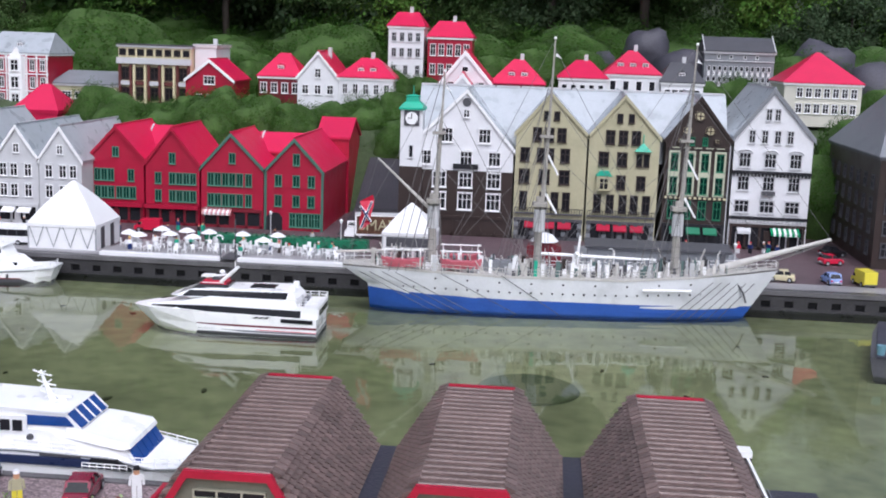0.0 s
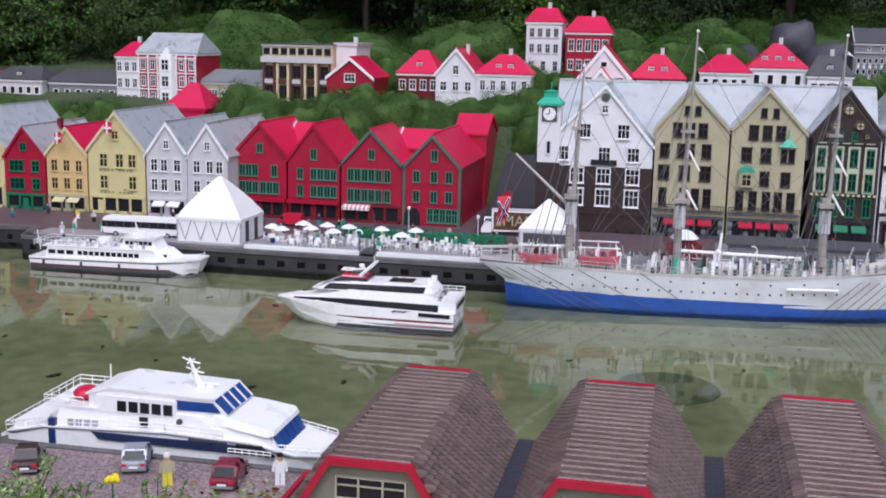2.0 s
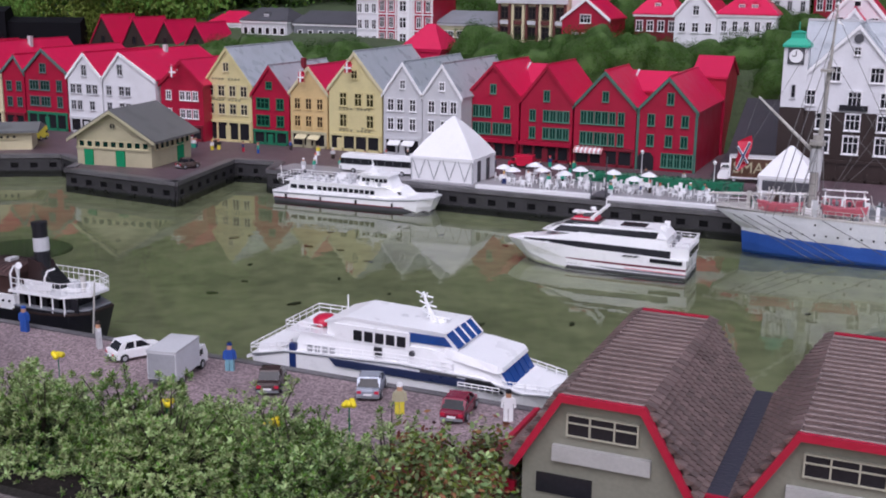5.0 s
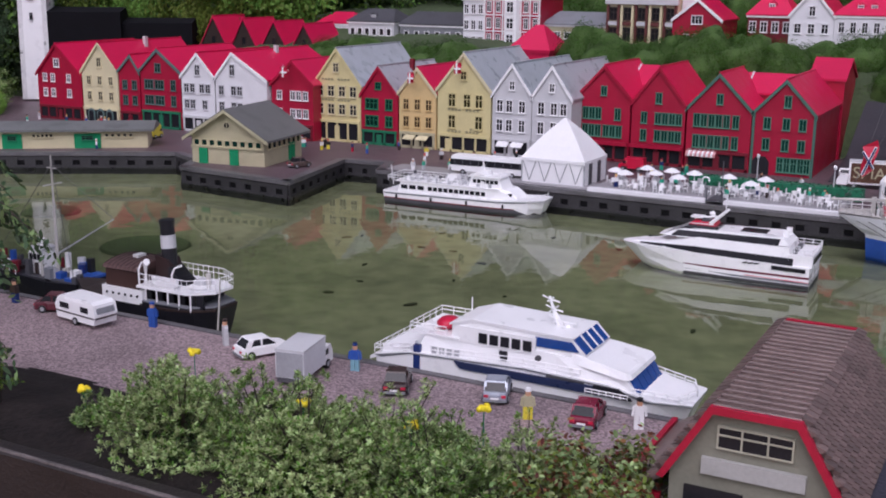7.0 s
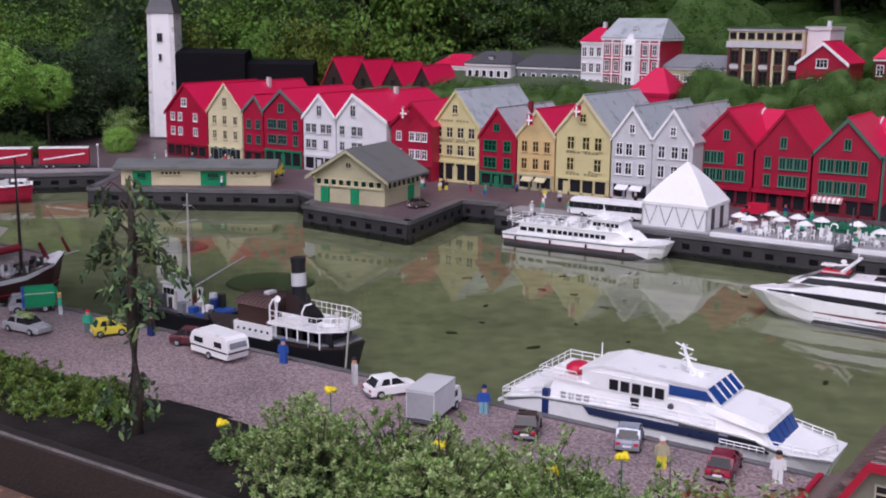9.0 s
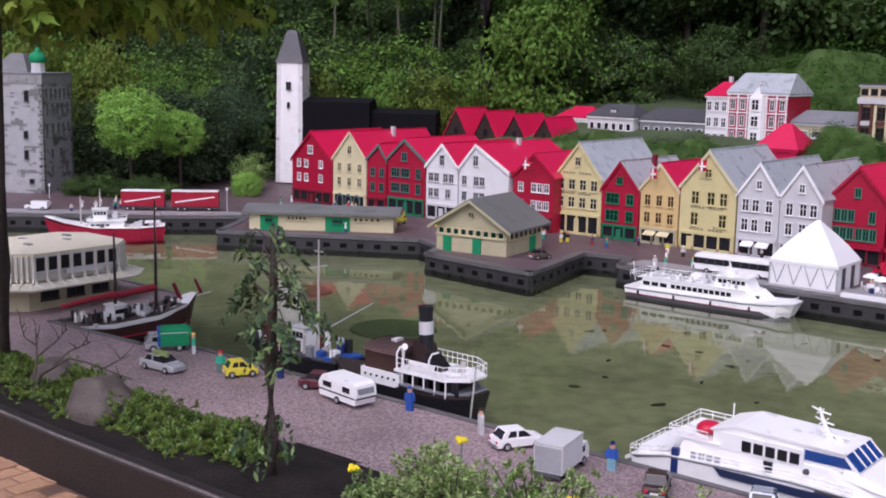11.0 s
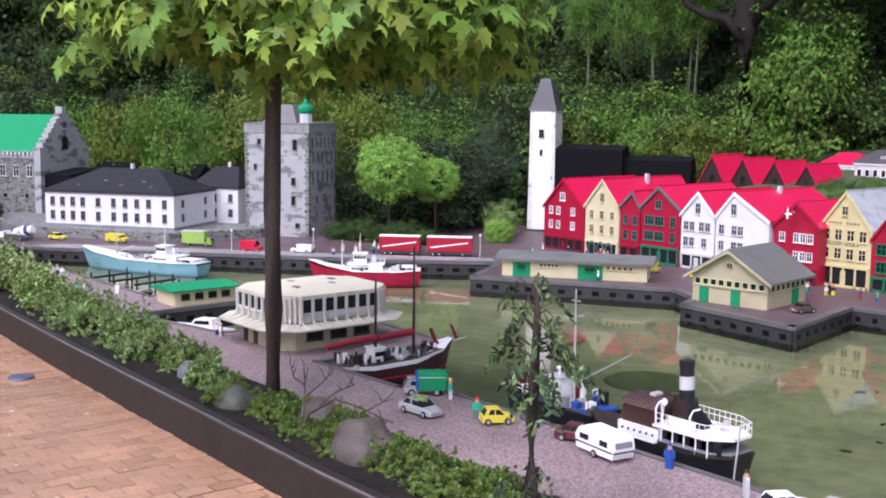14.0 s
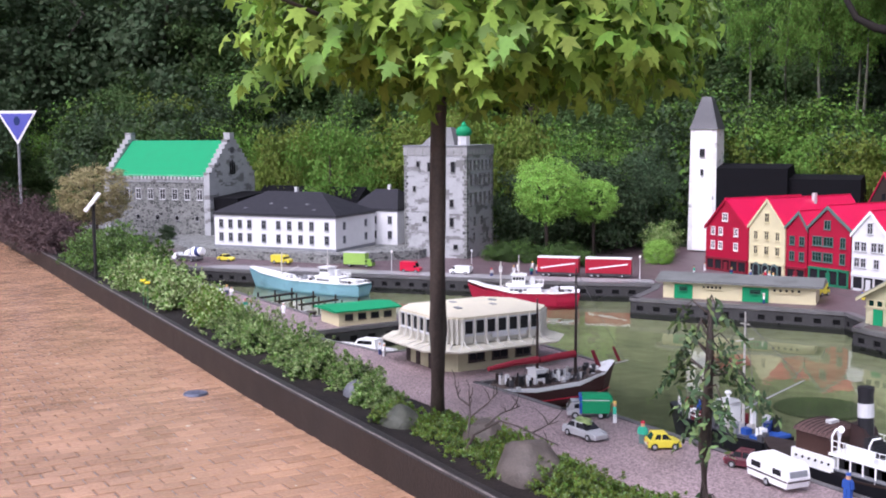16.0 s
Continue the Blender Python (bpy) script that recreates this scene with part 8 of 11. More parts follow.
part("deck", Form().box(-0.4, 0.46, -0.3, 0.3, 0.095, 0.11), FELT, barge)
part("bollard", Form().rod((-0.35, 0.28, 0.11), (-0.35, 0.28, 0.16), 0.02, 0.025, 8), CYAN, barge)

# round covers on the pool bed
random.seed(14)
spot = mat("sunken_leaf", (0.05, 0.045, 0.03), 0.8, 0.3)
for i in range(34):
    x, y, r = random.uniform(-4.2, 2.0), random.uniform(4.3, 6.7), random.uniform(0.012, 0.035)
    ob = part("sunken_leaf", Form().loft([[(r * (1 + 0.5 * math.sin(a * 2.3 + i)) * math.cos(a * 0.9), r * 0.5 * math.sin(a * 0.9), z) for a in range(7)] for z in (-0.004, 0.004)]), spot)
    ob.matrix_basis = pose(x, y, -0.174, 0, 0, i * 47)
    tagged(ob, "dark sunken leaf on the pool bed", "leaf", "sunken leaves")
for x, y, r in ((-0.03, 5.47, 0.25), (-5.02, 5.15, 0.27), (-6.3, 5.6, 0.2)):
    c = thing("drain_cover", pose(x, y, -0.178), "dark round cover on the pool bed", "cover", "pool covers")
    part("plate", Form().rod((0, 0, 0), (0, 0, 0.012), r, r * 0.97, 28), mat("algae_dark_plate", (0.13, 0.145, 0.095), 0.6, 0.3), c)
    part("rim", Form().rod((0, 0, 0.0), (0, 0, 0.008), r * 1.03, r * 1.0, 28), mat("algae_plate_rim", (0.09, 0.10, 0.065), 0.6, 0.3), c)

# ---- vehicles ----
def wheels(root, xs, half, r=0.017):
    tyre = MESHES.setdefault(("tyre", r), Form().rod((0, -0.009, 0), (0, 0.009, 0), r, n=14).mesh("wheel", RUBBER))
    rim = MESHES.setdefault(("rim", r), Form().rod((0, -0.0105, 0), (0, 0.0105, 0), r * 0.55, n=10).mesh("rim", SILVER))
    for x in xs:
        for s in (-1, 1):
            w = part("wheel", tyre, None, root)
            w.location = (x, s * (half - 0.006), r)
            part("rim", rim, None, w)


def car(x, y, turn, paint, label, L=0.205, W=0.086, estate=False, z=0.0, group="parked model cars"):
    """A model car, nose to local +x."""
    root = thing("car", pose(x, y, z, 0, 0, turn), label, "car", group)
    a = L / 2
    rings = []
    for px, zt, w in ((-a, 0.038, 0.9), (-a * 0.96, 0.048, 0.98), (-a * 0.5, 0.052, 1.0), (a * 0.4, 0.050, 1.0), (a * 0.85, 0.043, 0.97), (a, 0.034, 0.86)):
        h = W / 2 * w
        rings.append([(px, -h, 0.014), (px, h, 0.014), (px, h, zt - 0.008), (px, h * 0.93, zt), (px, -h * 0.93, zt), (px, -h, zt - 0.008)])
    part("body", Form().loft(rings), paint, root)
    b = -0.86 if estate else -0.72
    prof = [(a * b, 0.049), (a * 0.48, 0.049), (a * 0.14, 0.076), (a * (b + 0.22), 0.077)]
    cab = part("cabin", Form().loft([[(px, s * W / 2 * (0.92 if zz < 0.06 else 0.78), zz) for px, zz in prof] for s in (-1, 1)]), GLASS, root)
    part("roof", Form().prism([(a * (b + 0.20), 0.0755), (a * 0.15, 0.0745), (a * 0.13, 0.079), (a * (b + 0.24), 0.080)], "y", -W / 2 * 0.79, W / 2 * 0.79), paint, cab)
    for s in (-1, 1):
        if estate:
            part("pillar", Form().prism([(a * b * 0.99, 0.049), (a * b * 0.72, 0.049), (a * (b + 0.36), 0.076), (a * (b + 0.21), 0.077)], "y", s * W / 2 * 0.86 - 0.005, s * W / 2 * 0.86 + 0.004), paint, cab)
            part("pillar", Form().prism([(a * 0.40, 0.049), (a * 0.49, 0.049), (a * 0.16, 0.076), (a * 0.08, 0.076)], "y", s * W / 2 * 0.86 - 0.005, s * W / 2 * 0.86 + 0.004), paint, cab)
        part("pillar", Form().box(-a * 0.22, -a * 0.16, s * W / 2 * 0.86 - 0.004, s * W / 2 * 0.86 + 0.003, 0.049, 0.076), paint, cab)
        part("headlight", Form().box(a * 0.93, a * 1.0, s * W * 0.33 - 0.009, s * W * 0.33 + 0.009, 0.026, 0.034), PALE_GREY, root)
        part("tail_light", Form().box(-a * 1.01, -a * 0.95, s * W * 0.36 - 0.008, s * W * 0.36 + 0.008, 0.030, 0.040), CRIMSON, root)
    part("bumper", Form().box(-a * 1.03, -a * 0.94, -W * 0.46, W * 0.46, 0.014, 0.023), MID_GREY, root)
    part("number_plate", Form().box(-a * 1.045, -a * 1.02, -0.015, 0.015, 0.024, 0.031), PLAIN_WHITE, root)
    wheels(root, (-a * 0.62, a * 0.60), W / 2)
    return root


def van(x, y, turn, paint, label, L=0.24, H=0.115, box=None, category="van", z=0.0, W=0.09):
    root = thing(category.replace(" ", "_"), pose(x, y, z, 0, 0, turn), label, category, "model vans and lorries")
    a, h = L / 2, W / 2
    if box:
        part("cab", Form().prism([(a - 0.075, 0.02), (a, 0.02), (a, 0.055), (a - 0.022, 0.09), (a - 0.075, 0.09)], "y", -h, h), paint, root)
        part("windscreen", Form().prism([(a - 0.001, 0.056), (a + 0.002, 0.056), (a - 0.019, 0.087), (a - 0.022, 0.087)], "y", -h * 0.9, h * 0.9), GLASS, root)
        part("cargo_box", Form().box(-a, a - 0.08, -h * 1.08, h * 1.08, 0.03, H + 0.02), box, root)
        part("rear_door", Form().box(-a - 0.003, -a + 0.001, -h * 1.0, h * 1.0, 0.034, H + 0.012), mat("grey_roller_door", (0.34, 0.35, 0.37), 0.45, 0.1, stain=0.1) if paint is PLAIN_WHITE and H < 0.13 else box, root)
        part("box_rim", Form().box(-a - 0.002, a - 0.078, -h * 1.1, h * 1.1, H + 0.016, H + 0.024), PALE_GREY, root)
    else:
        part("body", Form().prism([(-a, 0.02), (a, 0.02), (a, 0.05), (a * 0.72, 0.06), (a * 0.5, H), (-a, H)], "y", -h, h), paint, root)
        part("windscreen", Form().prism([(a * 0.72, 0.063), (a * 0.735, 0.063), (a * 0.53, H - 0.008), (a * 0.51, H - 0.008)], "y", -h * 0.85, h * 0.85), GLASS, root)
    for s in (-1, 1):
        part("side_window", Form().box(a * 0.42, a * 0.66, s * h - 0.0025, s * h + 0.0025, 0.058, 0.08), GLASS, root)
    part("bumper", Form().box(-a - 0.004, -a + 0.01, -h * 0.95, h * 0.95, 0.015, 0.028), DARK_GREY, root)
    wheels(root, (-a * 0.6, a * 0.62), h, 0.019)
    return root


def trailer(x, y, turn, paint, label, L=0.36, H=0.19):
    root = thing("lorry_trailer", pose(x, y, 0, 0, 0, turn), label, "lorry", "model vans and lorries")
    part("cargo_box", Form().box(-L / 2, L / 2, -0.055, 0.055, 0.045, H), paint, root)
    part("top_rail", Form().box(-L / 2, L / 2, -0.057, 0.057, H, H + 0.012), PLAIN_WHITE, root)
    part("stripe", Form().prism([(-L * 0.42, 0.08), (L * 0.42, 0.135), (L * 0.42, 0.148), (-L * 0.42, 0.093)], "y", -0.058, 0.058), PLAIN_WHITE, root)
    part("chassis", Form().box(-L / 2, L / 2, -0.045, 0.045, 0.025, 0.045), DARK_GREY, root)
    wheels(root, (-L * 0.36, -L * 0.22, L * 0.30), 0.05, 0.02)
    return root


car(-2.83, 3.43, 62, PLAIN_WHITE, "white hatchback parked on the gravel quay", estate=True, L=0.215, W=0.088)
car(-2.175, 3.37, 113, mat("dark_brown_paint", (0.05, 0.03, 0.028), 0.28, 0.1), "dark brown saloon car on the gravel quay")
car(-1.82, 3.47, 109, mat("blue_silver_paint", (0.33, 0.36, 0.42), 0.28, 0.08, metal=0.3), "silver-blue estate car on the gravel quay", estate=True, L=0.19)
car(-1.455, 3.42, 98, BURGUNDY, "burgundy estate car on the gravel quay", estate=True, L=0.215)
car(-4.41, 3.36, 62, LIME, "bright yellow hatchback on the gravel quay", estate=True, L=0.16)
mossy = car(-4.76, 3.17, 4, SILVER, "silver car with a patch of moss on its roof", L=0.24, W=0.095)
part("moss", Form().ball((-0.01, 0.0, 0.078), 0.055, 0.034, 0.014, 14, 6, rough=0.5, seed=4.0).ball((-0.085, 0.01, 0.052), 0.03, 0.03, 0.012, 12, 5, rough=0.5, seed=9.0), mat("pale_moss", (0.20, 0.27, 0.10), 0.9, 0.5, 40.0, 120.0, 0.8), mossy, "patch of pale green moss")
car(-3.97, 3.47, 24, mat("maroon_paint", (0.10, 0.02, 0.03), 0.3, 0.1), "dark maroon car behind the caravan")
van(-2.55, 3.325, 101, PLAIN_WHITE, "white lorry with a pale grey cargo box", 0.28, 0.116, mat("pale_grey_box_panels", (0.70, 0.71, 0.73), 0.4, 0.08, stain=0.1), "box lorry", W=0.105)
green_lorry = van(-5.06, 3.42, 236, SILVER, "green-covered lorry with blue and silver cab", 0.215, 0.078, BRIGHT_GREEN, "lorry")
part("rounded_cover", Form().prism([(-0.0515, 0.040), (0.0515, 0.040), (0.0515, 0.090), (0.046, 0.112), (0.026, 0.128), (-0.026, 0.128), (-0.046, 0.112), (-0.0515, 0.090)], "x", -0.1135, 0.030), BRIGHT_GREEN, green_lorry, "rounded bright green cover")
part("cover", Form().loft([[(x, 0.052 * math.cos(q), 0.09 + 0.028 * math.sin(q)) for q in [k * math.pi / 6 for k in range(7)]] for x in (-0.127, 0.043)]), BRIGHT_GREEN, green_lorry, "rounded green tarpaulin")
part("blue_panel", Form().box(0.031, 0.044, -0.05, 0.05, 0.03, 0.12), BLUE, green_lorry)
cv = thing("caravan", pose(-3.74, 3.40, 0, 0, 0, -8), "white touring caravan with dark stripe", "caravan")
part("body", Form().prism([(-0.125, 0.02), (0.125, 0.02), (0.135, 0.06), (0.125, 0.105), (-0.115, 0.108), (-0.135, 0.075)], "y", -0.058, 0.058), PLAIN_WHITE, cv)
part("roof", Form().prism([(-0.12, 0.104), (0.125, 0.102), (0.105, 0.117), (-0.10, 0.119)], "y", -0.055, 0.055), PLAIN_WHITE, cv)
for s in (-1, 1):
    part("stripe", Form().box(-0.128, 0.128, s * 0.0585 - 0.001, s * 0.0585 + 0.001, 0.046, 0.052), BROWN, cv)
    for x0, x1 in ((-0.10, -0.04), (0.04, 0.09)):
        part("window", Form().box(x0, x1, s * 0.0585 - 0.0015, s * 0.0585 + 0.0015, 0.066, 0.09), GLASS, cv)
part("rear_window", Form().prism([(0.131, 0.068), (0.136, 0.068), (0.13, 0.092), (0.126, 0.092)], "y", -0.045, 0.045), MID_GREY, cv)
part("rear_stripe", Form().box(0.128, 0.1345, -0.056, 0.056, 0.046, 0.052), BROWN, cv)
part("drawbar", Form().rod((-0.13, 0, 0.028), (-0.19, 0, 0.03), 0.005), DARK_GREY, cv)
wheels(cv, (0.0,), 0.058, 0.018)

# castle quay traffic
BRICK_RED = mat("dull_red_paint", (0.36, 0.008, 0.03), 0.4, 0.12)
van(-13.2, 3.95, 208, PLAIN_WHITE, "white concrete mixer lorry", 0.38, 0.05, DARK_GREY, "mixer lorry", W=0.11)
drum = thing("mixer_drum", pose(-13.13, 3.985, 0.062, 0, 0, 208) @ Matrix.Diagonal((1.45, 1.35, 1.35, 1)), "striped black and white mixer drum on its lorry", "mixer drum")
part("barrel", Form().rod((-0.12, 0, 0.05), (-0.02, 0, 0.025), 0.03, 0.052, 14).rod((-0.02, 0, 0.025), (0.05, 0, 0.01), 0.052, 0.035, 14), PLAIN_WHITE, drum)
part("stripe", Form().rod((-0.09, 0, 0.043), (-0.06, 0, 0.035), 0.038, 0.046, 14), NAVY, drum)
part("stripe", Form().rod((-0.03, 0, 0.0275), (-0.005, 0, 0.022), 0.052, 0.049, 14), NAVY, drum)
car(-12.95, 4.33, 32, LIME, "yellow car on the castle quay")
van(-12.33, 4.76, 34, LIME, "yellow service van on the castle quay", 0.24, 0.10)
van(-11.58, 5.36, 38, mat("yellow_green_paint", (0.22, 0.42, 0.06), 0.35, 0.1), "yellow-green delivery lorry on the castle quay", 0.34, 0.14, mat("yellow_green_box", (0.30, 0.50, 0.10), 0.4, 0.1), "lorry")
van(-10.85, 5.60, 40, CRIMSON, "red delivery van on the castle quay", 0.22)
van(-10.42, 5.95, 220, PLAIN_WHITE, "white van on the castle quay", 0.22, 0.09)
trailer(-9.76, 6.72, 43, BRICK_RED, "red lorry trailer with white stripes", 0.42)
trailer(-9.40, 7.08, 45, BRICK_RED, "red lorry trailer with white stripes", 0.46)
digger = van(-7.38, 7.86, 100, LIME, "small yellow works vehicle by the long shed", 0.16, 0.12)
car(-5.32, 7.22, 70, mat("olive_brown_paint", (0.10, 0.07, 0.06), 0.3, 0.1), "dark olive car beside the customs house", L=0.18)

# town side traffic
bus = thing("bus", pose(-3.88, 7.66, 0, 0, 0, 3), "white coach with a dark window band", "bus")
part("body", Form().box(-0.30, 0.30, -0.06, 0.06, 0.025, 0.135), PLAIN_WHITE, bus)
part("window_band", Form().box(-0.305, 0.305, -0.0625, 0.0625, 0.07, 0.115), GLASS, bus)
part("roof", Form().box(-0.29, 0.29, -0.055, 0.055, 0.135, 0.145), PLAIN_WHITE, bus)
for i in range(9):
    part("pillar", Form().box(-0.27 + 0.066 * i, -0.265 + 0.066 * i, -0.064, -0.0615, 0.07, 0.115), DARK_GREY, bus)
wheels(bus, (-0.2, 0.2), 0.06, 0.02)
smak = van(-1.20, 8.62, 187, PLAIN_WHITE, "white delivery lorry with a brown food advert on its side", 0.64, 0.175, PLAIN_WHITE, "lorry")
advert = part("advert", Form().box(-0.285, 0.225, 0.0475, 0.052, 0.045, 0.182), mat("brown_poster", (0.10, 0.045, 0.025), 0.4, 0.5, 14, 60), smak, "brown advert panel with a lettered word")
word = bpy.data.curves.new("lettering", "FONT")
word.body, word.size, word.extrude, word.align_x = "SMAK!", 0.118, 0.001, "CENTER"
word.materials.append(TAN)
lettering = new("lettering", word)
lettering.parent = advert
lettering.matrix_basis = pose(0.045, 0.0545, 0.075, 90, 0, 180)
car(-1.52, 8.95, 100, PLAIN_WHITE, "white car in the side street", L=0.18, estate=True)
car(1.62, 7.72, 170, CREAM, "cream car on the quay", L=0.18)
car(1.95, 7.72, 100, mat("light_blue_paint", (0.25, 0.35, 0.65), 0.3, 0.1), "light blue car on the quay", L=0.18, estate=True)
van(2.16, 7.70, 100, LIME, "yellow van on the quay", 0.2, 0.11)
car(2.12, 8.45, 20, CRIMSON, "red car in the street", L=0.17)
car(2.22, 8.82, 15, BLACK, "black car in the street", L=0.2)

van(-3.03, 8.45, 185, CRIMSON, "red delivery van in front of the red houses", 0.2, 0.10)
st_ = thing("parasol_stall", pose(0.02, 7.86, 0), "red market stall with a white cone top", "stall")
part("body", Form().prism([(-0.12, 0.0), (0.12, 0.0), (0.12, 0.13), (0, 0.17), (-0.12, 0.13)], "y", 0, 0.12), DARK_RED, st_)
part("cone", Form().loft([[(0.10 * math.cos(i * 0.628), 0.06 + 0.10 * math.sin(i * 0.628), 0.165) for i in range(10)], [(0.055 * math.cos(i * 0.628), 0.06 + 0.055 * math.sin(i * 0.628), 0.21) for i in range(10)], [(0.004 * math.cos(i * 0.628), 0.06 + 0.004 * math.sin(i * 0.628), 0.225) for i in range(10)]]), CANVAS, st_)
qs = thing("quay_shed", pose(0.80, 7.82, 0), "long low dark grey shed on the quay behind the ship", "shed")
part("wall", Form().box(-0.48, 0.48, 0, 0.16, 0, 0.15), MID_GREY, qs)
part("roof", Form().prism([(-0.02, 0.15), (0.18, 0.17), (0.18, 0.19), (-0.02, 0.165)], "x", -0.50, 0.50), DARK_GREY, qs)
ramp2 = Form().prism([(8.72, -0.02), (8.72, 0.006), (9.5, 0.10), (10.7, 0.62), (10.7, -0.02)], "x", -1.60, -1.19)
structure("side_street", ramp2, mat("dark_wet_asphalt", (0.050, 0.046, 0.056), 0.5, 0.3, 5.0, 90.0, 0.3, stain=0.2), "dark wet street climbing between the houses")
part("food_picture", Form().box(-0.28, -0.14, 0.0515, 0.0535, 0.05, 0.177), mat("orange_brown_print", (0.24, 0.085, 0.045), 0.4, 0.4, 20, 60), smak, "orange-brown printed picture")
# ---- tents and the cafe ----
def tent(x0, x1, y0, y1, wall, top, label, braces=True):
    root = thing("tent", pose((x0 + x1) / 2, (y0 + y1) / 2, 0), label, "tent")
    w, d = (x1 - x0) / 2, (y1 - y0) / 2
    rings = []
    for q in (1.03, 0.75, 0.5, 0.28, 0.13, 0.04):
        t = 1 - q
        z = wall + (top - wall) * (t ** 0.82 if t > 0 else 0)
        rings.append([(s * w * q, p * d * q, z) for s, p in ((-1, -1), (1, -1), (1, 1), (-1, 1))])
    part("roof", Form().loft(rings), CANVAS, root, "white peaked canvas roof")
    part("wall", Form().box(-w, w, -d, d, 0, wall), CANVAS, root)
    part("valance", Form().box(-w - 0.006, w + 0.006, -d - 0.006, d + 0.006, wall - 0.02, wall + 0.004), CANVAS, root)
    for s in (-1, 1):
        for p in (-1, 1):
            part("post", Form().rod((s * w, p * d, 0), (s * w, p * d, wall), 0.006), SILVER, root)
    if braces:
        for i in range(4):
            x = -w + w / 2 * i
            part("brace", Form().rod((x + 0.01, -d - 0.004, wall - 0.02), (x + w / 4, -d - 0.004, 0.02), 0.0025, n=4).rod((x + w / 4, -d - 0.004, 0.02), (x + w / 2 - 0.01, -d - 0.004, wall - 0.02), 0.0025, n=4), MID_GREY, root)
        for p in (-0.45, 0.35):
            part("opening", Form().box(w + 0.001, w + 0.005, p * d - 0.03, p * d + 0.03, 0.0, wall - 0.02), DARK_GREY, root)
    return root


tent(-3.565, -3.08, 7.54, 7.98, 0.18, 0.47, "large white peaked tent on the quay")
stall = tent(-1.16, -0.78, 8.15, 8.48, 0.13, 0.34, "small white market tent near the square", False)
part("opening", Form().box(-0.16, 0.16, -0.175, -0.168, 0.03, 0.10), DARK_GREY, stall)
f = Form()
f.box(-3.0, -1.30, 7.46, 7.98, 0.006, 0.022)
structure("cafe_deck", f, SLAB, "pale grey quay deck under the cafe tables")
f = Form()
f.box(-3.0, -2.16, 7.40, 7.46, 0.006, 0.03).box(-2.04, -1.30, 7.40, 7.46, 0.006, 0.03)
structure("deck_edge", f, CANVAS, "white edge beam of the cafe deck")
parasol = thing("parasol", pose(-2.90, 7.70, 0.022), "white cafe parasol over a table", "parasol", "cafe parasols")
part("pole", Form().rod((0, 0, 0), (0, 0, 0.10), 0.003), PLAIN_WHITE, parasol)
part("canopy", Form().loft([[(0.062 * math.cos(i * 0.7854), 0.062 * math.sin(i * 0.7854), 0.092) for i in range(8)], [(0.03 * math.cos(i * 0.7854), 0.03 * math.sin(i * 0.7854), 0.112) for i in range(8)], [(0.003 * math.cos(i * 0.7854), 0.003 * math.sin(i * 0.7854), 0.122) for i in range(8)]]), CANVAS, parasol)
table = thing("cafe_table", pose(-2.90, 7.70, 0.022), "small white round cafe table", "table", "cafe tables")
part("top", Form().rod((0, 0, 0.036), (0, 0, 0.041), 0.028, n=12), PLAIN_WHITE, table)
part("leg", Form().rod((0, 0, 0), (0, 0, 0.036), 0.004), PLAIN_WHITE, table)
chair = thing("cafe_chair", pose(-2.95, 7.70, 0.022), "white plastic cafe chair", "chair", "cafe chairs")
part("seat", Form().box(-0.014, 0.014, -0.014, 0.014, 0.022, 0.026), PLAIN_WHITE, chair)
part("backrest", Form().box(-0.014, -0.010, -0.014, 0.014, 0.026, 0.056), PLAIN_WHITE, chair)
for sx in (-1, 1):
    for sy in (-1, 1):
        part("leg", Form().box(sx * 0.012 - 0.002, sx * 0.012 + 0.002, sy * 0.012 - 0.002, sy * 0.012 + 0.002, 0, 0.022), PLAIN_WHITE, chair)
random.seed(21)
SPOTS = [(-2.73, 7.90), (-2.54, 7.88), (-2.37, 7.86), (-2.80, 7.62), (-2.61, 7.72), (-2.42, 7.64), (-2.12, 7.84), (-1.87, 7.86), (-1.92, 7.64)]
TABLES = [(-2.90, 7.70)] + SPOTS + [(-2.25, 7.62), (-2.08, 7.60), (-1.72, 7.66), (-1.58, 7.62), (-1.45, 7.70), (-1.40, 7.58), (-2.70, 7.56), (-2.5, 7.54), (-2.0, 7.74), (-1.66, 7.84)]
for x, y in SPOTS:
    copy_thing(parasol, pose(x, y, 0.022))
for i, (x, y) in enumerate(TABLES):
    if i:
        copy_thing(table, pose(x, y, 0.022))
    for j in range(4):
        a = j * 90 + random.uniform(-20, 20)
        q = pose(x, y, 0.022) @ pose(0, 0, 0, 0, 0, a) @ pose(-0.052, random.uniform(-0.006, 0.006), 0)
        if i or j:
            copy_thing(chair, q)
chair.matrix_basis = pose(-2.95, 7.70, 0.022)
gate = thing("garland_arch", pose(-2.19, 7.50, 0.022), "white wreath arch at the cafe gangway", "arch")
part("ring", Form().tube([(0.024 * math.cos(i * 0.6), 0, 0.125 + 0.018 * math.sin(i * 0.6)) for i in range(-1, 7)], 0.006, 0.006, 6), PLAIN_WHITE, gate)
part("post", Form().rod((0, 0, 0), (0, 0, 0.11), 0.004), MID_GREY, gate)
ramp = thing("gangway", pose(-2.1, 7.42, 0.0), "dark gangway between the cafe decks", "gangway")
part("board", Form().box(-0.05, 0.05, -0.04, 0.4, 0.024, 0.03), DARK_GREY, ramp)
part("rail", Form().rod((-0.05, -0.03, 0.03), (-0.05, -0.03, 0.12), 0.004).rod((0.05, -0.03, 0.03), (0.05, -0.03, 0.30), 0.004), DARK_GREY, ramp)
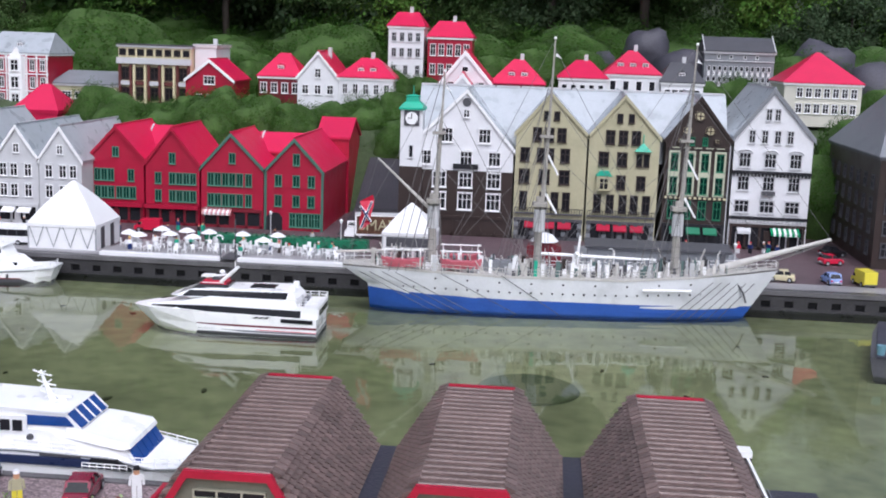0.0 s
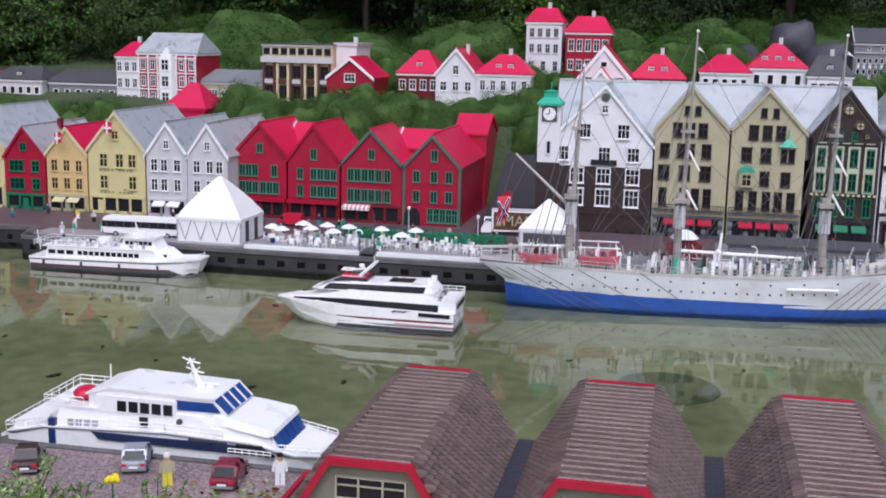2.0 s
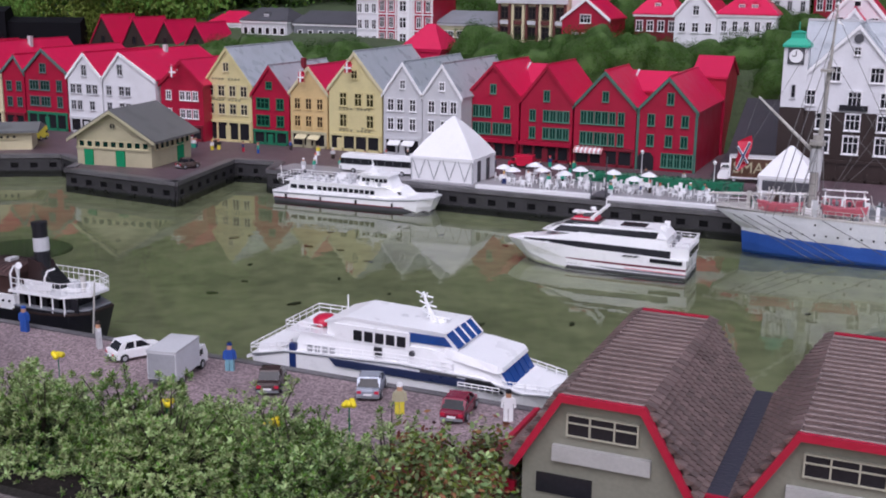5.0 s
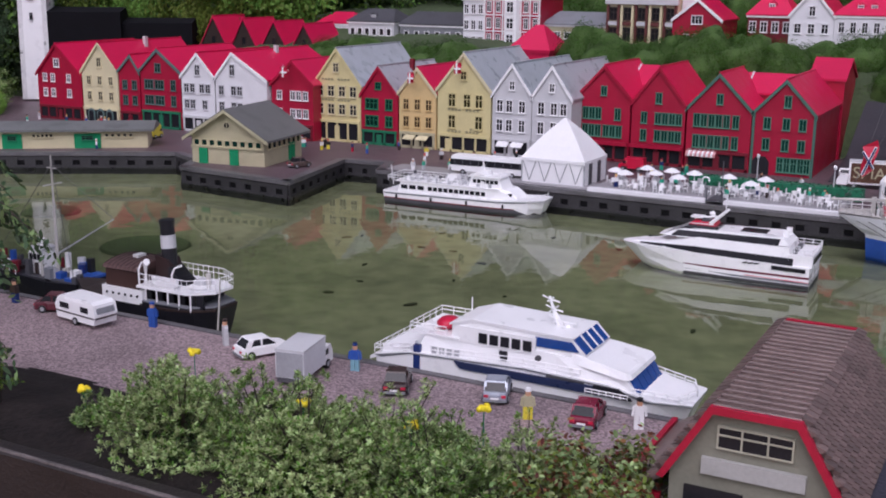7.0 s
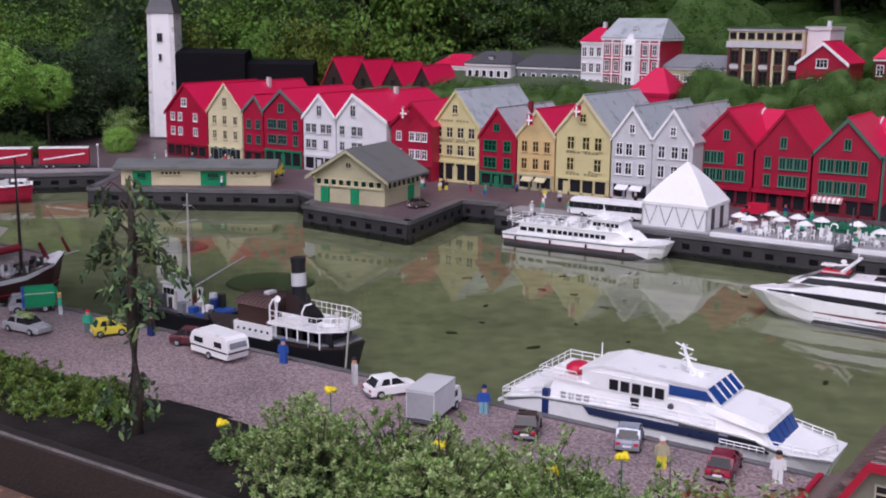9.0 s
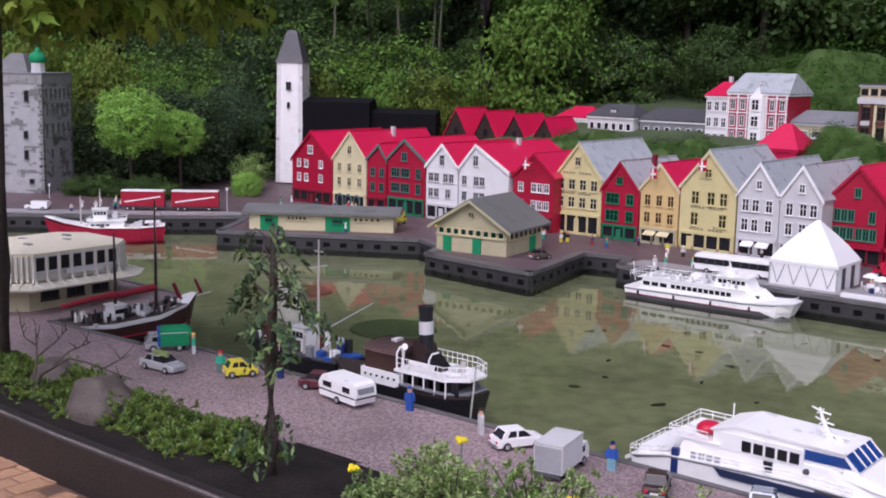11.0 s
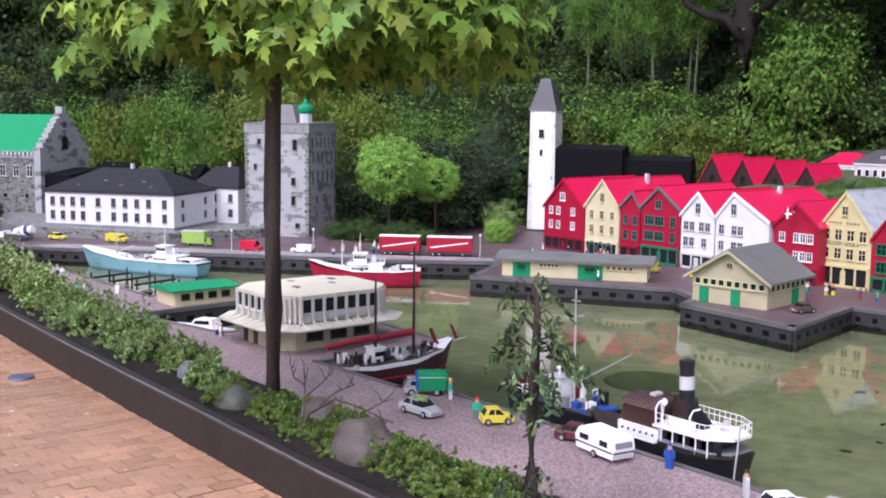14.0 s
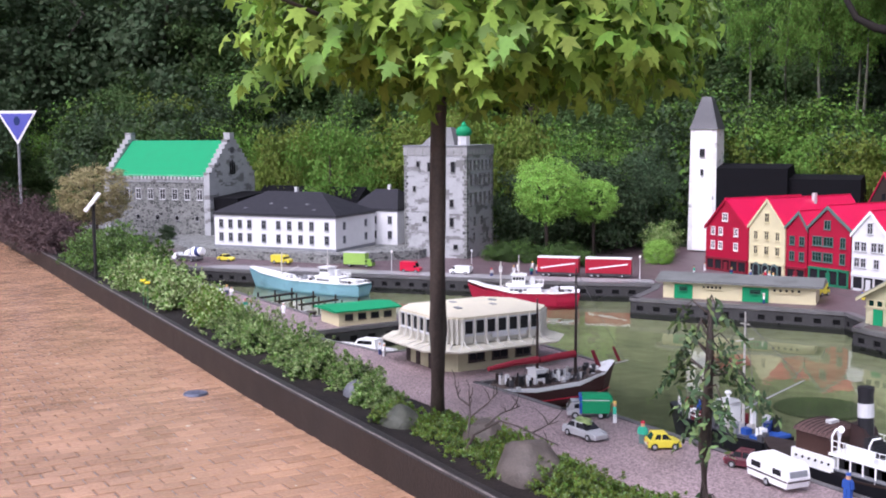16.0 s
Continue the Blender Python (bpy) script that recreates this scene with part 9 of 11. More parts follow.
slab("plaza", [(0.25, 7.66), (1.46, 7.66), (1.46, 8.72), (0.25, 8.72)], MID_GREY, "mid grey paved square in front of the tall buildings", 0.005, 0.001)
for x, y, h in ((-2.03, 8.3, 0.2), (2.45, 8.0, 0.26), (-9.12, 7.25, 0.21), (-10.6, 6.2, 0.2), (-1.45, 8.05, 0.2), (1.3, 7.7, 0.22), (-11.0, 5.45, 0.2)):
    lamp = thing("street_lamp", pose(x, y, 0.0), "slim grey lamp post with white lantern", "street lamp", "street lamps")
    part("pole", Form().rod((0, 0, 0), (0, 0, h), 0.005, 0.0035), PALE_GREY, lamp)
    part("lantern", Form().rod((0, 0, h), (0, 0, h + 0.02), 0.008, 0.014, 8).rod((0, 0, h + 0.02), (0, 0, h + 0.03), 0.014, 0.002, 8), PLAIN_WHITE, lamp)
for x, y, z, s in ((-4.60, 8.55, 0.70, 0.9), (-6.28, 8.42, 0.60, 1.0), (-5.05, 8.55, 0.60, 0.8)):
    fl = thing("flag", pose(x, y, z), "small red flag with blue and white cross on a staff", "flag", "house flags")
    part("staff", Form().rod((0, 0.02, 0.02), (0, -0.08, 0.08), 0.003), PLAIN_WHITE, fl)
    cloth = part("cloth", Form().loft([[(-0.03 * s, -0.07, 0.06 - 0.03 * i), (0.04 * s, -0.065 + 0.01 * (i % 2), 0.065 - 0.03 * i)] for i in range(4)], caps=False, closed=False), CRIMSON, fl)
    part("cross", Form().box(-0.01, 0.005, -0.075, -0.07, -0.03, 0.06).box(-0.03 * s, 0.04 * s, -0.0755, -0.0705, 0.005, 0.02), PLAIN_WHITE, cloth)

# ---- dolls ----
def doll(x, y, shirt, legs, hair, z=0.0, turn=0, h=0.095):
    """A plain brick-built doll."""
    k = h / 0.095
    f = Form()
    for s in (-1, 1):
        f.box(s * 0.0075 - 0.0065, s * 0.0075 + 0.0065, -0.007, 0.009, 0, 0.040, 1)
        f.prism([(s * 0.013, 0.070), (s * 0.020, 0.066), (s * 0.023, 0.042), (s * 0.016, 0.040)], "y", -0.005, 0.005, 0)
    f.prism([(-0.014, 0.040), (0.014, 0.040), (0.012, 0.073), (-0.012, 0.073)], "y", -0.008, 0.008, 0)
    f.rod((0, 0, 0.073), (0, 0, 0.090), 0.0085, 0.0085, 8, 2)
    f.rod((0, 0, 0.087), (0, 0, 0.096), 0.010, 0.008, 8, 3)
    f.v = [(a * k, b * k, c * k) for a, b, c in f.v]
    ob = part("doll", f, [shirt, legs, DOLL_RED, hair])
    ob.matrix_basis = pose(x, y, z, 0, 0, turn)
    return tagged(ob, "small brick-built doll standing on the quay" if y < 4 or y > 7.4 else "small brick-built doll standing by the water", "doll", "quay dolls")


for x, y, a, b, c in ((-3.45, 3.49, BLUE, BLUE, BLUE), (-3.03, 3.45, PALE_GREY, PALE_GREY, BROWN), (-2.41, 3.45, BLUE, CYAN, NAVY), (-1.64, 3.33, TAN, LIME, PLAIN_WHITE), (-1.28, 3.43, PLAIN_WHITE, PLAIN_WHITE, BLACK), (-4.52, 3.33, TEAL, GREY_GREEN, CRIMSON),
                      (-4.90, 3.47, TEAL, PALE_GREY, SKIN_Y), (-4.24, 3.46, BROWN, NAVY, BROWN)):
    doll(x, y, a, b, c, turn=random.uniform(-40, 40), h=0.110)
random.seed(33)
DYES = (PLAIN_WHITE, BLUE, CRIMSON, LIME, BLACK, TEAL, PALE_GREY, BROWN, NAVY)
for x0, x1, y0, y1, m in ((-9.3, -6.6, 7.95, 8.3, 22), (-6.0, -3.7, 8.05, 8.45, 18), (-4.7, -4.2, 7.5, 7.9, 5), (-3.3, -1.7, 8.3, 8.65, 9), (-2.9, -1.35, 7.52, 7.92, 14), (-10.6, -9.9, 6.1, 6.9, 9), (-0.2, 1.9, 8.7, 8.85, 7), (-8.0, -6.8, 6.75, 7.1, 4), (-10.6, -8.9, 3.2, 3.42, 7), (-7.2, -7.0, 3.2, 3.3, 2)):
    for i in range(m):
        x, y = random.uniform(x0, x1), random.uniform(y0, y1)
        doll(x, y, random.choice(DYES if y > 7.95 else DYES[:1] * 3 + DYES[5:7]), random.choice(DYES if y > 7.95 else DYES[:1] + DYES[6:]), random.choice((BROWN, BLACK, CRIMSON, PLAIN_WHITE, SKIN_Y)), 0.022 if (-3.0 < x < -1.3 and 7.46 < y < 7.98) else 0.0, random.uniform(0, 360), 0.088)
for x, m in ((-0.45, PLAIN_WHITE), (0.3, PALE_GREY)):
    doll(x, 7.05, m, PLAIN_WHITE, BROWN, 0.085, 10, 0.085)
for x in (-1.06, -5.0):
    bol = thing("bollard", pose(x, 3.50, 0), "dark mooring bollard on the quay edge", "bollard", "bollards")
    part("post", Form().rod((0, 0, 0), (0, 0, 0.05), 0.014, 0.012, 10), DARK_GREY, bol)
    part("head", Form().rod((0, 0, 0.05), (0, 0, 0.062), 0.02, 0.02, 10), DARK_GREY, bol)
pot = thing("mooring_post", pose(-1.0, 3.45, 0), "thick dark mooring post beside the shed", "post")
part("post", Form().rod((0, 0, 0), (0, 0, 0.10), 0.024, 0.026, 12), DARK_GREY, pot)
part("rim", Form().rod((0, 0, 0.10), (0, 0, 0.112), 0.03, 0.03, 12), BLACK, pot)
beam = thing("lantern_post", pose(-0.93, 3.36, 0), "dark beam with a small white lantern on top", "post")
part("post", Form().rod((0, 0, 0), (0.02, 0, 0.22), 0.016, 0.012, 8), BROWN, beam)
part("lantern", Form().rod((0.02, 0, 0.22), (0.02, 0, 0.25), 0.018, 0.024, 8).rod((0.02, 0, 0.25), (0.02, 0, 0.275), 0.02, 0.004, 8), PALE_GREY, beam)

# ---- leaves, shrubs and trees ----
QUAD = np.array([(0, -0.5), (0.3, 0.0), (0, 0.5), (-0.3, 0.0)])
DIAMOND = np.array([(0, -0.5), (0.26, -0.1), (0.2, 0.25), (0, 0.5), (-0.2, 0.25), (-0.26, -0.1)])
SPRIG = np.array([(0, -0.5), (0.10, -0.15), (0.45, -0.12), (0.16, 0.10), (0.30, 0.40), (0, 0.5), (-0.30, 0.40), (-0.16, 0.10), (-0.45, -0.12), (-0.10, -0.15)])
LANCE = np.array([(0, -0.5), (0.19, -0.1), (0.14, 0.22), (0, 0.5), (-0.14, 0.22), (-0.19, -0.1)])
HALF_MAPLE = [(0.10, -0.34), (0.40, -0.46), (0.26, -0.22), (0.36, -0.10), (0.60, 0.12), (0.36, 0.12), (0.18, 0.08), (0.22, 0.32), (0.11, 0.36)]
MAPLE = np.array([(0.0, -0.44)] + HALF_MAPLE + [(0.0, 0.66)] + [(-x, y) for x, y in reversed(HALF_MAPLE)])


def leaf_mesh(name, pts, size, material, seed, shape=DIAMOND, out=None, loose=0.7, hang=0.0, cup=0.12, along=None):
    """Many small leaves as one mesh: at each point a bent leaf, facing roughly along out."""
    rng = np.random.default_rng(seed)
    n, k = len(pts), len(shape)
    nor = (out if out is not None else np.tile((0, 0, 1.0), (n, 1))) + rng.normal(0, loose, (n, 3))
    nor /= np.linalg.norm(nor, axis=1)[:, None] + 1e-9
    up = rng.normal(0, 1, (n, 3)) + np.array((0, 0, -hang * 3)) if along is None else along + rng.normal(0, 0.22, (n, 3))
    u = np.cross(up, nor)
    u /= np.linalg.norm(u, axis=1)[:, None] + 1e-9
    v = np.cross(nor, u)
    s = (size * rng.uniform(0.6, 1.25, n))[:, None, None]
    bend = -cup * (shape[:, 0] ** 2 + 0.6 * shape[:, 1] ** 2)
    co = pts[:, None, :] + s * (shape[None, :, 0:1] * u[:, None, :] + shape[None, :, 1:2] * v[:, None, :] + bend[None, :, None] * nor[:, None, :])
    me = bpy.data.meshes.new(name)
    me.vertices.add(n * k)
    me.vertices.foreach_set("co", co.astype(np.float32).ravel())
    me.loops.add(n * k)
    me.loops.foreach_set("vertex_index", np.arange(n * k, dtype=np.int32))
    me.polygons.add(n)
    me.polygons.foreach_set("loop_start", np.arange(0, n * k, k, dtype=np.int32))
    me.update(calc_edges=True)
    mats = material if isinstance(material, (list, tuple)) else [material]
    for m in mats:
        me.materials.append(m)
    if len(mats) > 1:
        me.polygons.foreach_set("material_index", rng.integers(0, len(mats), n).astype(np.int32))
    return me


def clumps(n, seed, radii, groups=40, spread=0.22, shell=0.55, low=-1.0):
    """Points gathered in clumps through the outer part of an ellipsoid, and the way out at each."""
    rng = np.random.default_rng(seed)
    d = rng.normal(0, 1, (groups, 3))
    d /= np.linalg.norm(d, axis=1)[:, None]
    d[:, 2] = np.where(d[:, 2] < low, -d[:, 2] * 0.5, d[:, 2])
    c = d * rng.uniform(shell, 1.0, (groups, 1)) * rng.uniform(0.8, 1.15, (groups, 1))
    pick = rng.integers(0, groups, n)
    p = c[pick] + rng.normal(0, spread, (n, 3)) * np.array((1, 1, 0.7))
    out = p / (np.linalg.norm(p, axis=1)[:, None] + 1e-9) * 0.8 + np.array((0, 0, 0.6))
    return p * np.array(radii), out


def dome(n, seed, flat=0.0):
    """Points over a rough half ball, and the way out at each."""
    rng = np.random.default_rng(seed)
    d = rng.normal(0, 1, (n, 3))
    d[:, 2] = np.abs(d[:, 2])
    d /= np.linalg.norm(d, axis=1)[:, None]
    lump = np.array([1 + 0.38 * noise.noise(Vector(q) * 2.6 + Vector((seed, 0, 0))) + 0.12 * noise.noise(Vector(q) * 7 + Vector((0, seed, 0))) for q in d])
    return d * lump[:, None] * rng.uniform(0.86, 1.04, (n, 1)), d


# crowns shared by many trees, one metre in radius
CROWNS = {}
for i, (key, material, size) in enumerate((("wood", LEAF_WOOD, 0.17), ("dark", LEAF_DARK, 0.16), ("light", LEAF_LIGHT, 0.12), ("yellow", LEAF_YEL, 0.14), ("bronze", leaf_mat("pale_bronze_leaf", (0.33, 0.29, 0.15), 0.35, 0.015), 0.12), ("round", LEAF_ROUND, 0.13), ("mixed", [LEAF_WOOD, LEAF_LIGHT, LEAF_DARK], 0.15), ("fir", LEAF_FIR, 0.12), ("pale", [LEAF_SPIREA, LEAF_LIGHT], 0.14))):
    for q in range(2):
        p, o = clumps(8000 if key in ("light", "yellow", "mixed", "pale") else 15000, 50 + i * 7 + q, (1, 1, 1), 420 if key in ("round", "bronze") else 90, 0.07 if key in ("round", "bronze") else 0.12, 0.8 if key in ("round", "bronze") else 0.4)
        CROWNS[(key, q)] = leaf_mesh("crown", p, size * (0.52 if key in ("round", "bronze") else 0.56 if key in ("light", "yellow", "mixed", "pale") else 0.40), material, 90 + i * 5 + q, QUAD, o, 0.7)


def tree(x, y, z, h, r, key, label, q=0, stretch=1.0, trunk=0.06, group="woodland trees", category="tree"):
    """A trunk with limbs and a leafy crown."""
    root = thing("tree", pose(x, y, z, 0, 0, (x * 71 + y * 37) % 360), label, category, group)
    f = Form()
    zc = h - r * stretch * 0.9
    f.tube([(0, 0, -0.1), (0.02 * h, 0.01, zc * 0.5), (0.0, 0.02 * h, zc + r * 0.3)], trunk, trunk * 0.45, 8)
    for i in range(4):
        a = i * 1.7 + x
        f.tube([(0.01 * h, 0, zc * (0.55 + 0.1 * i)), (r * 0.4 * math.cos(a), r * 0.4 * math.sin(a), zc * (0.75 + 0.1 * i) + 0.1 * r), (r * 0.75 * math.cos(a), r * 0.75 * math.sin(a), zc + r * 0.2 * i)], trunk * 0.4, trunk * 0.12, 5)
    part("trunk", f, BARK, root, "", True)
    c = part("crown", CROWNS[(key, q)], None, root)
    c.matrix_basis = Matrix.LocRotScale((0, 0, zc), Euler((0, 0, y)), (r, r, r * stretch))
    return root


def bush(x, y, z, r, h, key, label, q=0, group="shrubs"):
    root = thing("shrub", pose(x, y, z, 0, 0, (x * 53) % 360), label, "shrub", group)
    part("stem", Form().rod((0, 0, -0.05), (0.05 * r, 0, h * 0.6), 0.04 * r, 0.02 * r).rod((0, 0, -0.05), (-0.2 * r, 0.1 * r, h * 0.5), 0.03 * r, 0.01 * r), BARK, root)
    c = part("foliage", CROWNS[(key, q)], None, root)
    c.matrix_basis = Matrix.LocRotScale((0, 0, h * 0.42), Euler((0, 0, y * 3)), (r, r, h * 0.58))
    return root


random.seed(77)
# woods: three ragged ranks up the hill
for rank, (d0, step, h0, h1) in enumerate(((2.2, 1.15, 1.3, 2.4), (4.4, 1.35, 2.4, 3.8), (7.2, 1.7, 3.6, 5.6), (10.5, 2.2, 5.0, 7.5))):
    x = -30.0
    while x < 9.5:
        xx = x + random.uniform(-0.35, 0.35)
        yy = back_line(xx) + d0 + random.uniform(-0.6, 0.6)
        h = random.uniform(h0, h1)
        if xx > -9 and rank == 0:
            yy += 2.2
        if xx < -14:
            yy += 0.6
        if xx > 2.4:
            h *= 0.58 if xx < 3.6 else 0.42
        key = random.choice(("wood", "wood", "dark", "mixed", "wood", "light") if rank < 2 else ("dark", "wood", "wood", "mixed"))
        tree(xx, yy, ground_z(xx, yy) - 0.05, h, h * random.uniform(0.34, 0.46), key, {"wood": "mid-green woodland tree on the hillside", "dark": "dark woodland tree on the hillside", "mixed": "mixed green woodland tree on the hillside", "light": "fresh green woodland tree on the hillside", "yellow": "yellow-green woodland tree on the hillside"}[key],
             random.randint(0, 1), random.uniform(0.85, 1.15), 0.03 + 0.018 * h)
        x += step * (0.85 if xx < -8 else 1.0)
OLD_BARK = mat("black_old_bark", (0.018, 0.015, 0.013), 0.8, 0.4, 12.0, 60.0, 0.8, spec=0.2)
old = thing("old_tree", pose(-9.05, 11.35, 0.3), "old dark tree with a thick trunk and an arching limb", "tree", "woodland trees")
part("trunk", Form().tube([(0, 0, -0.2), (0.03, 0, 1.0), (-0.02, 0, 2.2), (0.05, 0, 3.4)], 0.17, 0.12, 12), OLD_BARK, old, "", True)
part("limb", Form().tube([(0, -0.05, 2.05), (-0.22, -0.1, 2.30), (-0.5, -0.15, 2.36), (-0.75, -0.2, 2.5), (-0.95, -0.2, 2.8)], 0.07, 0.035, 8), OLD_BARK, old, "", True)
part("limb", Form().tube([(0.03, 0, 2.2), (0.5, 0.1, 2.7), (0.9, 0.1, 3.4)], 0.07, 0.03, 8), OLD_BARK, old, "", True)
for k, (cx, cz, r) in enumerate(((-0.5, 3.6, 0.9), (0.6, 3.9, 1.0), (0.0, 4.6, 1.1))):
    part("crown", CROWNS[("dark", k % 2)], None, old).matrix_basis = Matrix.LocRotScale((cx, 0.2, cz), Euler((0, 0, k)), (r, r, r * 0.8))
# undergrowth along the foot of the woods
x = -26.0
while x < -8.6:
    for k in range(2):
        xx = x + random.uniform(-0.3, 0.3)
        yy = back_line(xx) + 0.5 + k * 0.9 + random.uniform(-0.3, 0.3)
        yy += 1.5 if xx > -10.9 else 0.0
        r = random.uniform(0.5, 0.95)
        key = random.choice(("wood", "dark", "wood", "mixed") if -12.6 < xx < -11.2 else ("wood", "mixed", "light", "yellow", "light", "wood"))
        bush(xx, yy, ground_z(xx, yy), r, r * random.uniform(1.5, 2.4), key, "dense woodland shrub at the foot of the hill", k, "woodland shrubs")
    x += 0.62
for xx, yy, r in ((-19.6, 4.3, 0.5), (-21.3, 5.0, 1.1), (-18.9, 5.2, 0.9), (-22.5, 2.9, 1.3), (-24.5, 2.2, 1.4), (-26.5, 0.5, 1.6), (-27, -2.5, 1.8), (-28, -5.5, 2.0), (-20.4, 6.2, 1.2)):
    bush(xx, yy, -0.1, r, r * 1.9, "wood" if r < 1.1 else "dark", "dense woodland shrub beyond the path", 1, "woodland shrubs")
for xx, yy, h in ((-25, 4.5, 5.0), (-27, 2.0, 5.5), (-29, -1.0, 6.0), (-30, -4.5, 6.5), (-24, 7.0, 5.5)):
    tree(xx, yy, -0.2, h, h * 0.42, "dark", "tall dark tree beyond the path", 0, 1.0, 0.14)
x = -8.4
while x < 6:
    yy = (14.2 if x > -6.6 else 12.6) + random.uniform(-0.3, 0.9)
    r = random.uniform(0.5, 0.8)
    bush(x, yy, hill(x, yy) - 0.1, r, r * random.uniform(1.4, 2.0), random.choice(("wood", "mixed", "dark", "wood")), "dense woodland shrub above the town", 0, "woodland shrubs")
    x += 0.6
# far woods: one ragged mass
rng = np.random.default_rng(5)
far = np.column_stack((rng.uniform(-46, 26, 15000), rng.uniform(0, 5, 15000), rng.uniform(0, 1, 15000) ** 0.8))
far[:, 1] += np.array([max(back_line(v), -14) + 13.5 for v in far[:, 0]])
far[:, 2] = far[:, 2] * np.where(far[:, 0] > 3.5, 3.0, 7.5) + 1.0
ob = part("far_woods", leaf_mesh("far_woods", far, 0.75, [LEAF_DARK, LEAF_DARK, LEAF_WOOD], 8, DIAMOND, np.tile((0, -1.0, 0.3), (15000, 1)), 0.5), None)
tagged(ob, "dark wooded hillside far behind the town", "woods", "", "stuff")
far2 = np.column_stack((rng.uniform(-37, -31, 7000), rng.uniform(-22, 12, 7000), rng.uniform(-0.2, 8, 7000)))
ob = part("far_woods", leaf_mesh("far_woods", far2, 0.7, [LEAF_DARK, LEAF_DARK, LEAF_WOOD], 18, DIAMOND, np.tile((1.0, 0, 0.3), (7000, 1)), 0.5), None)
tagged(ob, "dark woods beyond the end of the path", "woods", "", "stuff")

# clipped mounds on the terraces
MOUNDS = []
for q in range(3):
    p, o = dome(9000, 11 + q)
    MOUNDS.append((leaf_mesh("foliage", p, 0.042, LEAF_HEATH, 30 + q, QUAD, o, 0.34), Form().ball((0, 0, 0), 0.9, 0.9, 0.9, 16, 10, rough=0.3, seed=11 + q).mesh("core", HEATH_CORE, True)))


def mound(x, y, z, rx, ry, rz, q=0):
    root = thing("mound_shrub", pose(x, y, z, 0, 0, (x * 131) % 50), "low rounded green ground-cover shrub on the terrace", "shrub", "terrace shrubs")
    for name, me in zip(("foliage", "core"), MOUNDS[q]):
        part(name, me, None, root).matrix_basis = Matrix.LocRotScale((0, 0, 0), Euler((0, 0, 0)), (rx, ry, rz))
    return root


for i in range(1, 11):
    x = -4.45 + 0.30 * i
    mound(x, (10.2 if i < 8 else 10.85) + 0.12 * math.sin(i * 2.1), 0.62, 0.34, 0.36, 0.36 + 0.07 * math.sin(i * 1.3 + 1), i % 3)
for i in range(6):
    mound(-7.1 + 0.4 * i, 10.3 + 0.1 * math.sin(i), 0.5, 0.36, 0.34, 0.30 + 0.04 * math.sin(i * 2.0), i % 3)
for x, y, z, r in ((-1.36, 10.55, 0.5, 0.3), (2.35, 9.9, 0.25, 0.45), (2.75, 10.3, 0.5, 0.5), (2.2, 10.6, 0.5, 0.3), (-1.62, 11.5, 0.95, 0.3), (-0.55, 11.6, 1.0, 0.42), (-0.15, 11.9, 1.1, 0.4), (0.35, 12.2, 1.1, 0.4)):
    mound(x, y, z, r, r, r, 1)
random.seed(5)
for i in range(62):
    x = -6.4 + 0.19 * i + random.uniform(-0.15, 0.15)
    y = 12.5 + random.uniform(0, 2.2)
    r = random.uniform(0.5, 0.95)
    mound(x, y, hill(x, y) - 0.1, r, r * 0.8, r * random.uniform(0.5, 0.85), i % 3)
for i in range(22):
    x = -3.5 + 0.36 * i
    mound(x, 11.7 + random.uniform(-0.1, 0.5), 0.95, 0.30, 0.3, random.uniform(0.18, 0.34), i % 3)
for x, y, z, r in ((-4.35, 12.2, 1.05, 0.2), (0.48, 12.3, 1.22, 0.27), (1.38, 12.3, 1.25, 0.3), (3.4, 12.2, 1.1, 0.38), (2.95, 12.9, 1.35, 0.36), (1.05, 12.9, 1.5, 0.25)):
    st_ = part("boulder", Form().ball((0, 0, 0), r, r * 0.8, r * 0.95, 14, 9, rough=0.3, seed=x), mat("purple_grey_rock", (0.06, 0.058, 0.075), 0.6, 0.3, 6.0, 50.0, 0.4), None, "", True)
    st_.matrix_basis = pose(x, y, z)
    tagged(st_, "smooth purple-grey boulder on the hillside", "boulder", "hill boulders")

# trees and shrubs of the castle green
tree(-10.93, 7.44, 0, 1.15, 0.385, "round", "small round fresh green tree by the tower", 0, 0.95, 0.03, "castle green trees")
tree(-10.86, 8.05, 0, 0.90, 0.27, "round", "small round green tree beside the larger one", 1, 0.95, 0.025, "castle green trees")
bush(-10.42, 8.72, 0, 0.25, 0.46, "pale", "pale green leafy shrub near the church", 0)
bush(-10.03, 8.30, 0, 0.17, 0.27, "round", "round clipped green shrub on the lawn", 1)
bush(-11.5, 8.6, 0, 0.75, 1.25, "dark", "dark green shrub behind the round trees", 0)
bush(-12.0, 8.0, 0, 0.7, 1.15, "dark", "dark green shrub behind the round trees", 1)
bush(-11.35, 9.25, 0, 0.42, 1.35, "fir", "dark blue-green fir shrub by the church tower", 0)
for k, (x, y, r, h) in enumerate(((-12.6, 8.2, 0.5, 1.9), (-12.3, 8.9, 0.45, 1.5), (-13.3, 7.6, 0.55, 2.0), (-11.0, 10.3, 0.5, 1.5), (-10.2, 10.9, 0.5, 1.5), (-9.6, 11.0, 0.5, 1.45), (-9.2, 11.3, 0.45, 1.35), (-14.9, 6.6, 0.6, 1.9), (-15.9, 6.4, 0.6, 1.8))):
    bush(x, y, 0, r, h, "yellow" if k % 3 != 1 else "light", "tall yellow-green leafy shrub behind the town", k % 2, "tall pale shrubs")
PALE_BARK = mat("pale_mossy_bark", (0.115, 0.115, 0.085), 0.7, 0.35, 14.0, 60.0, 0.4)
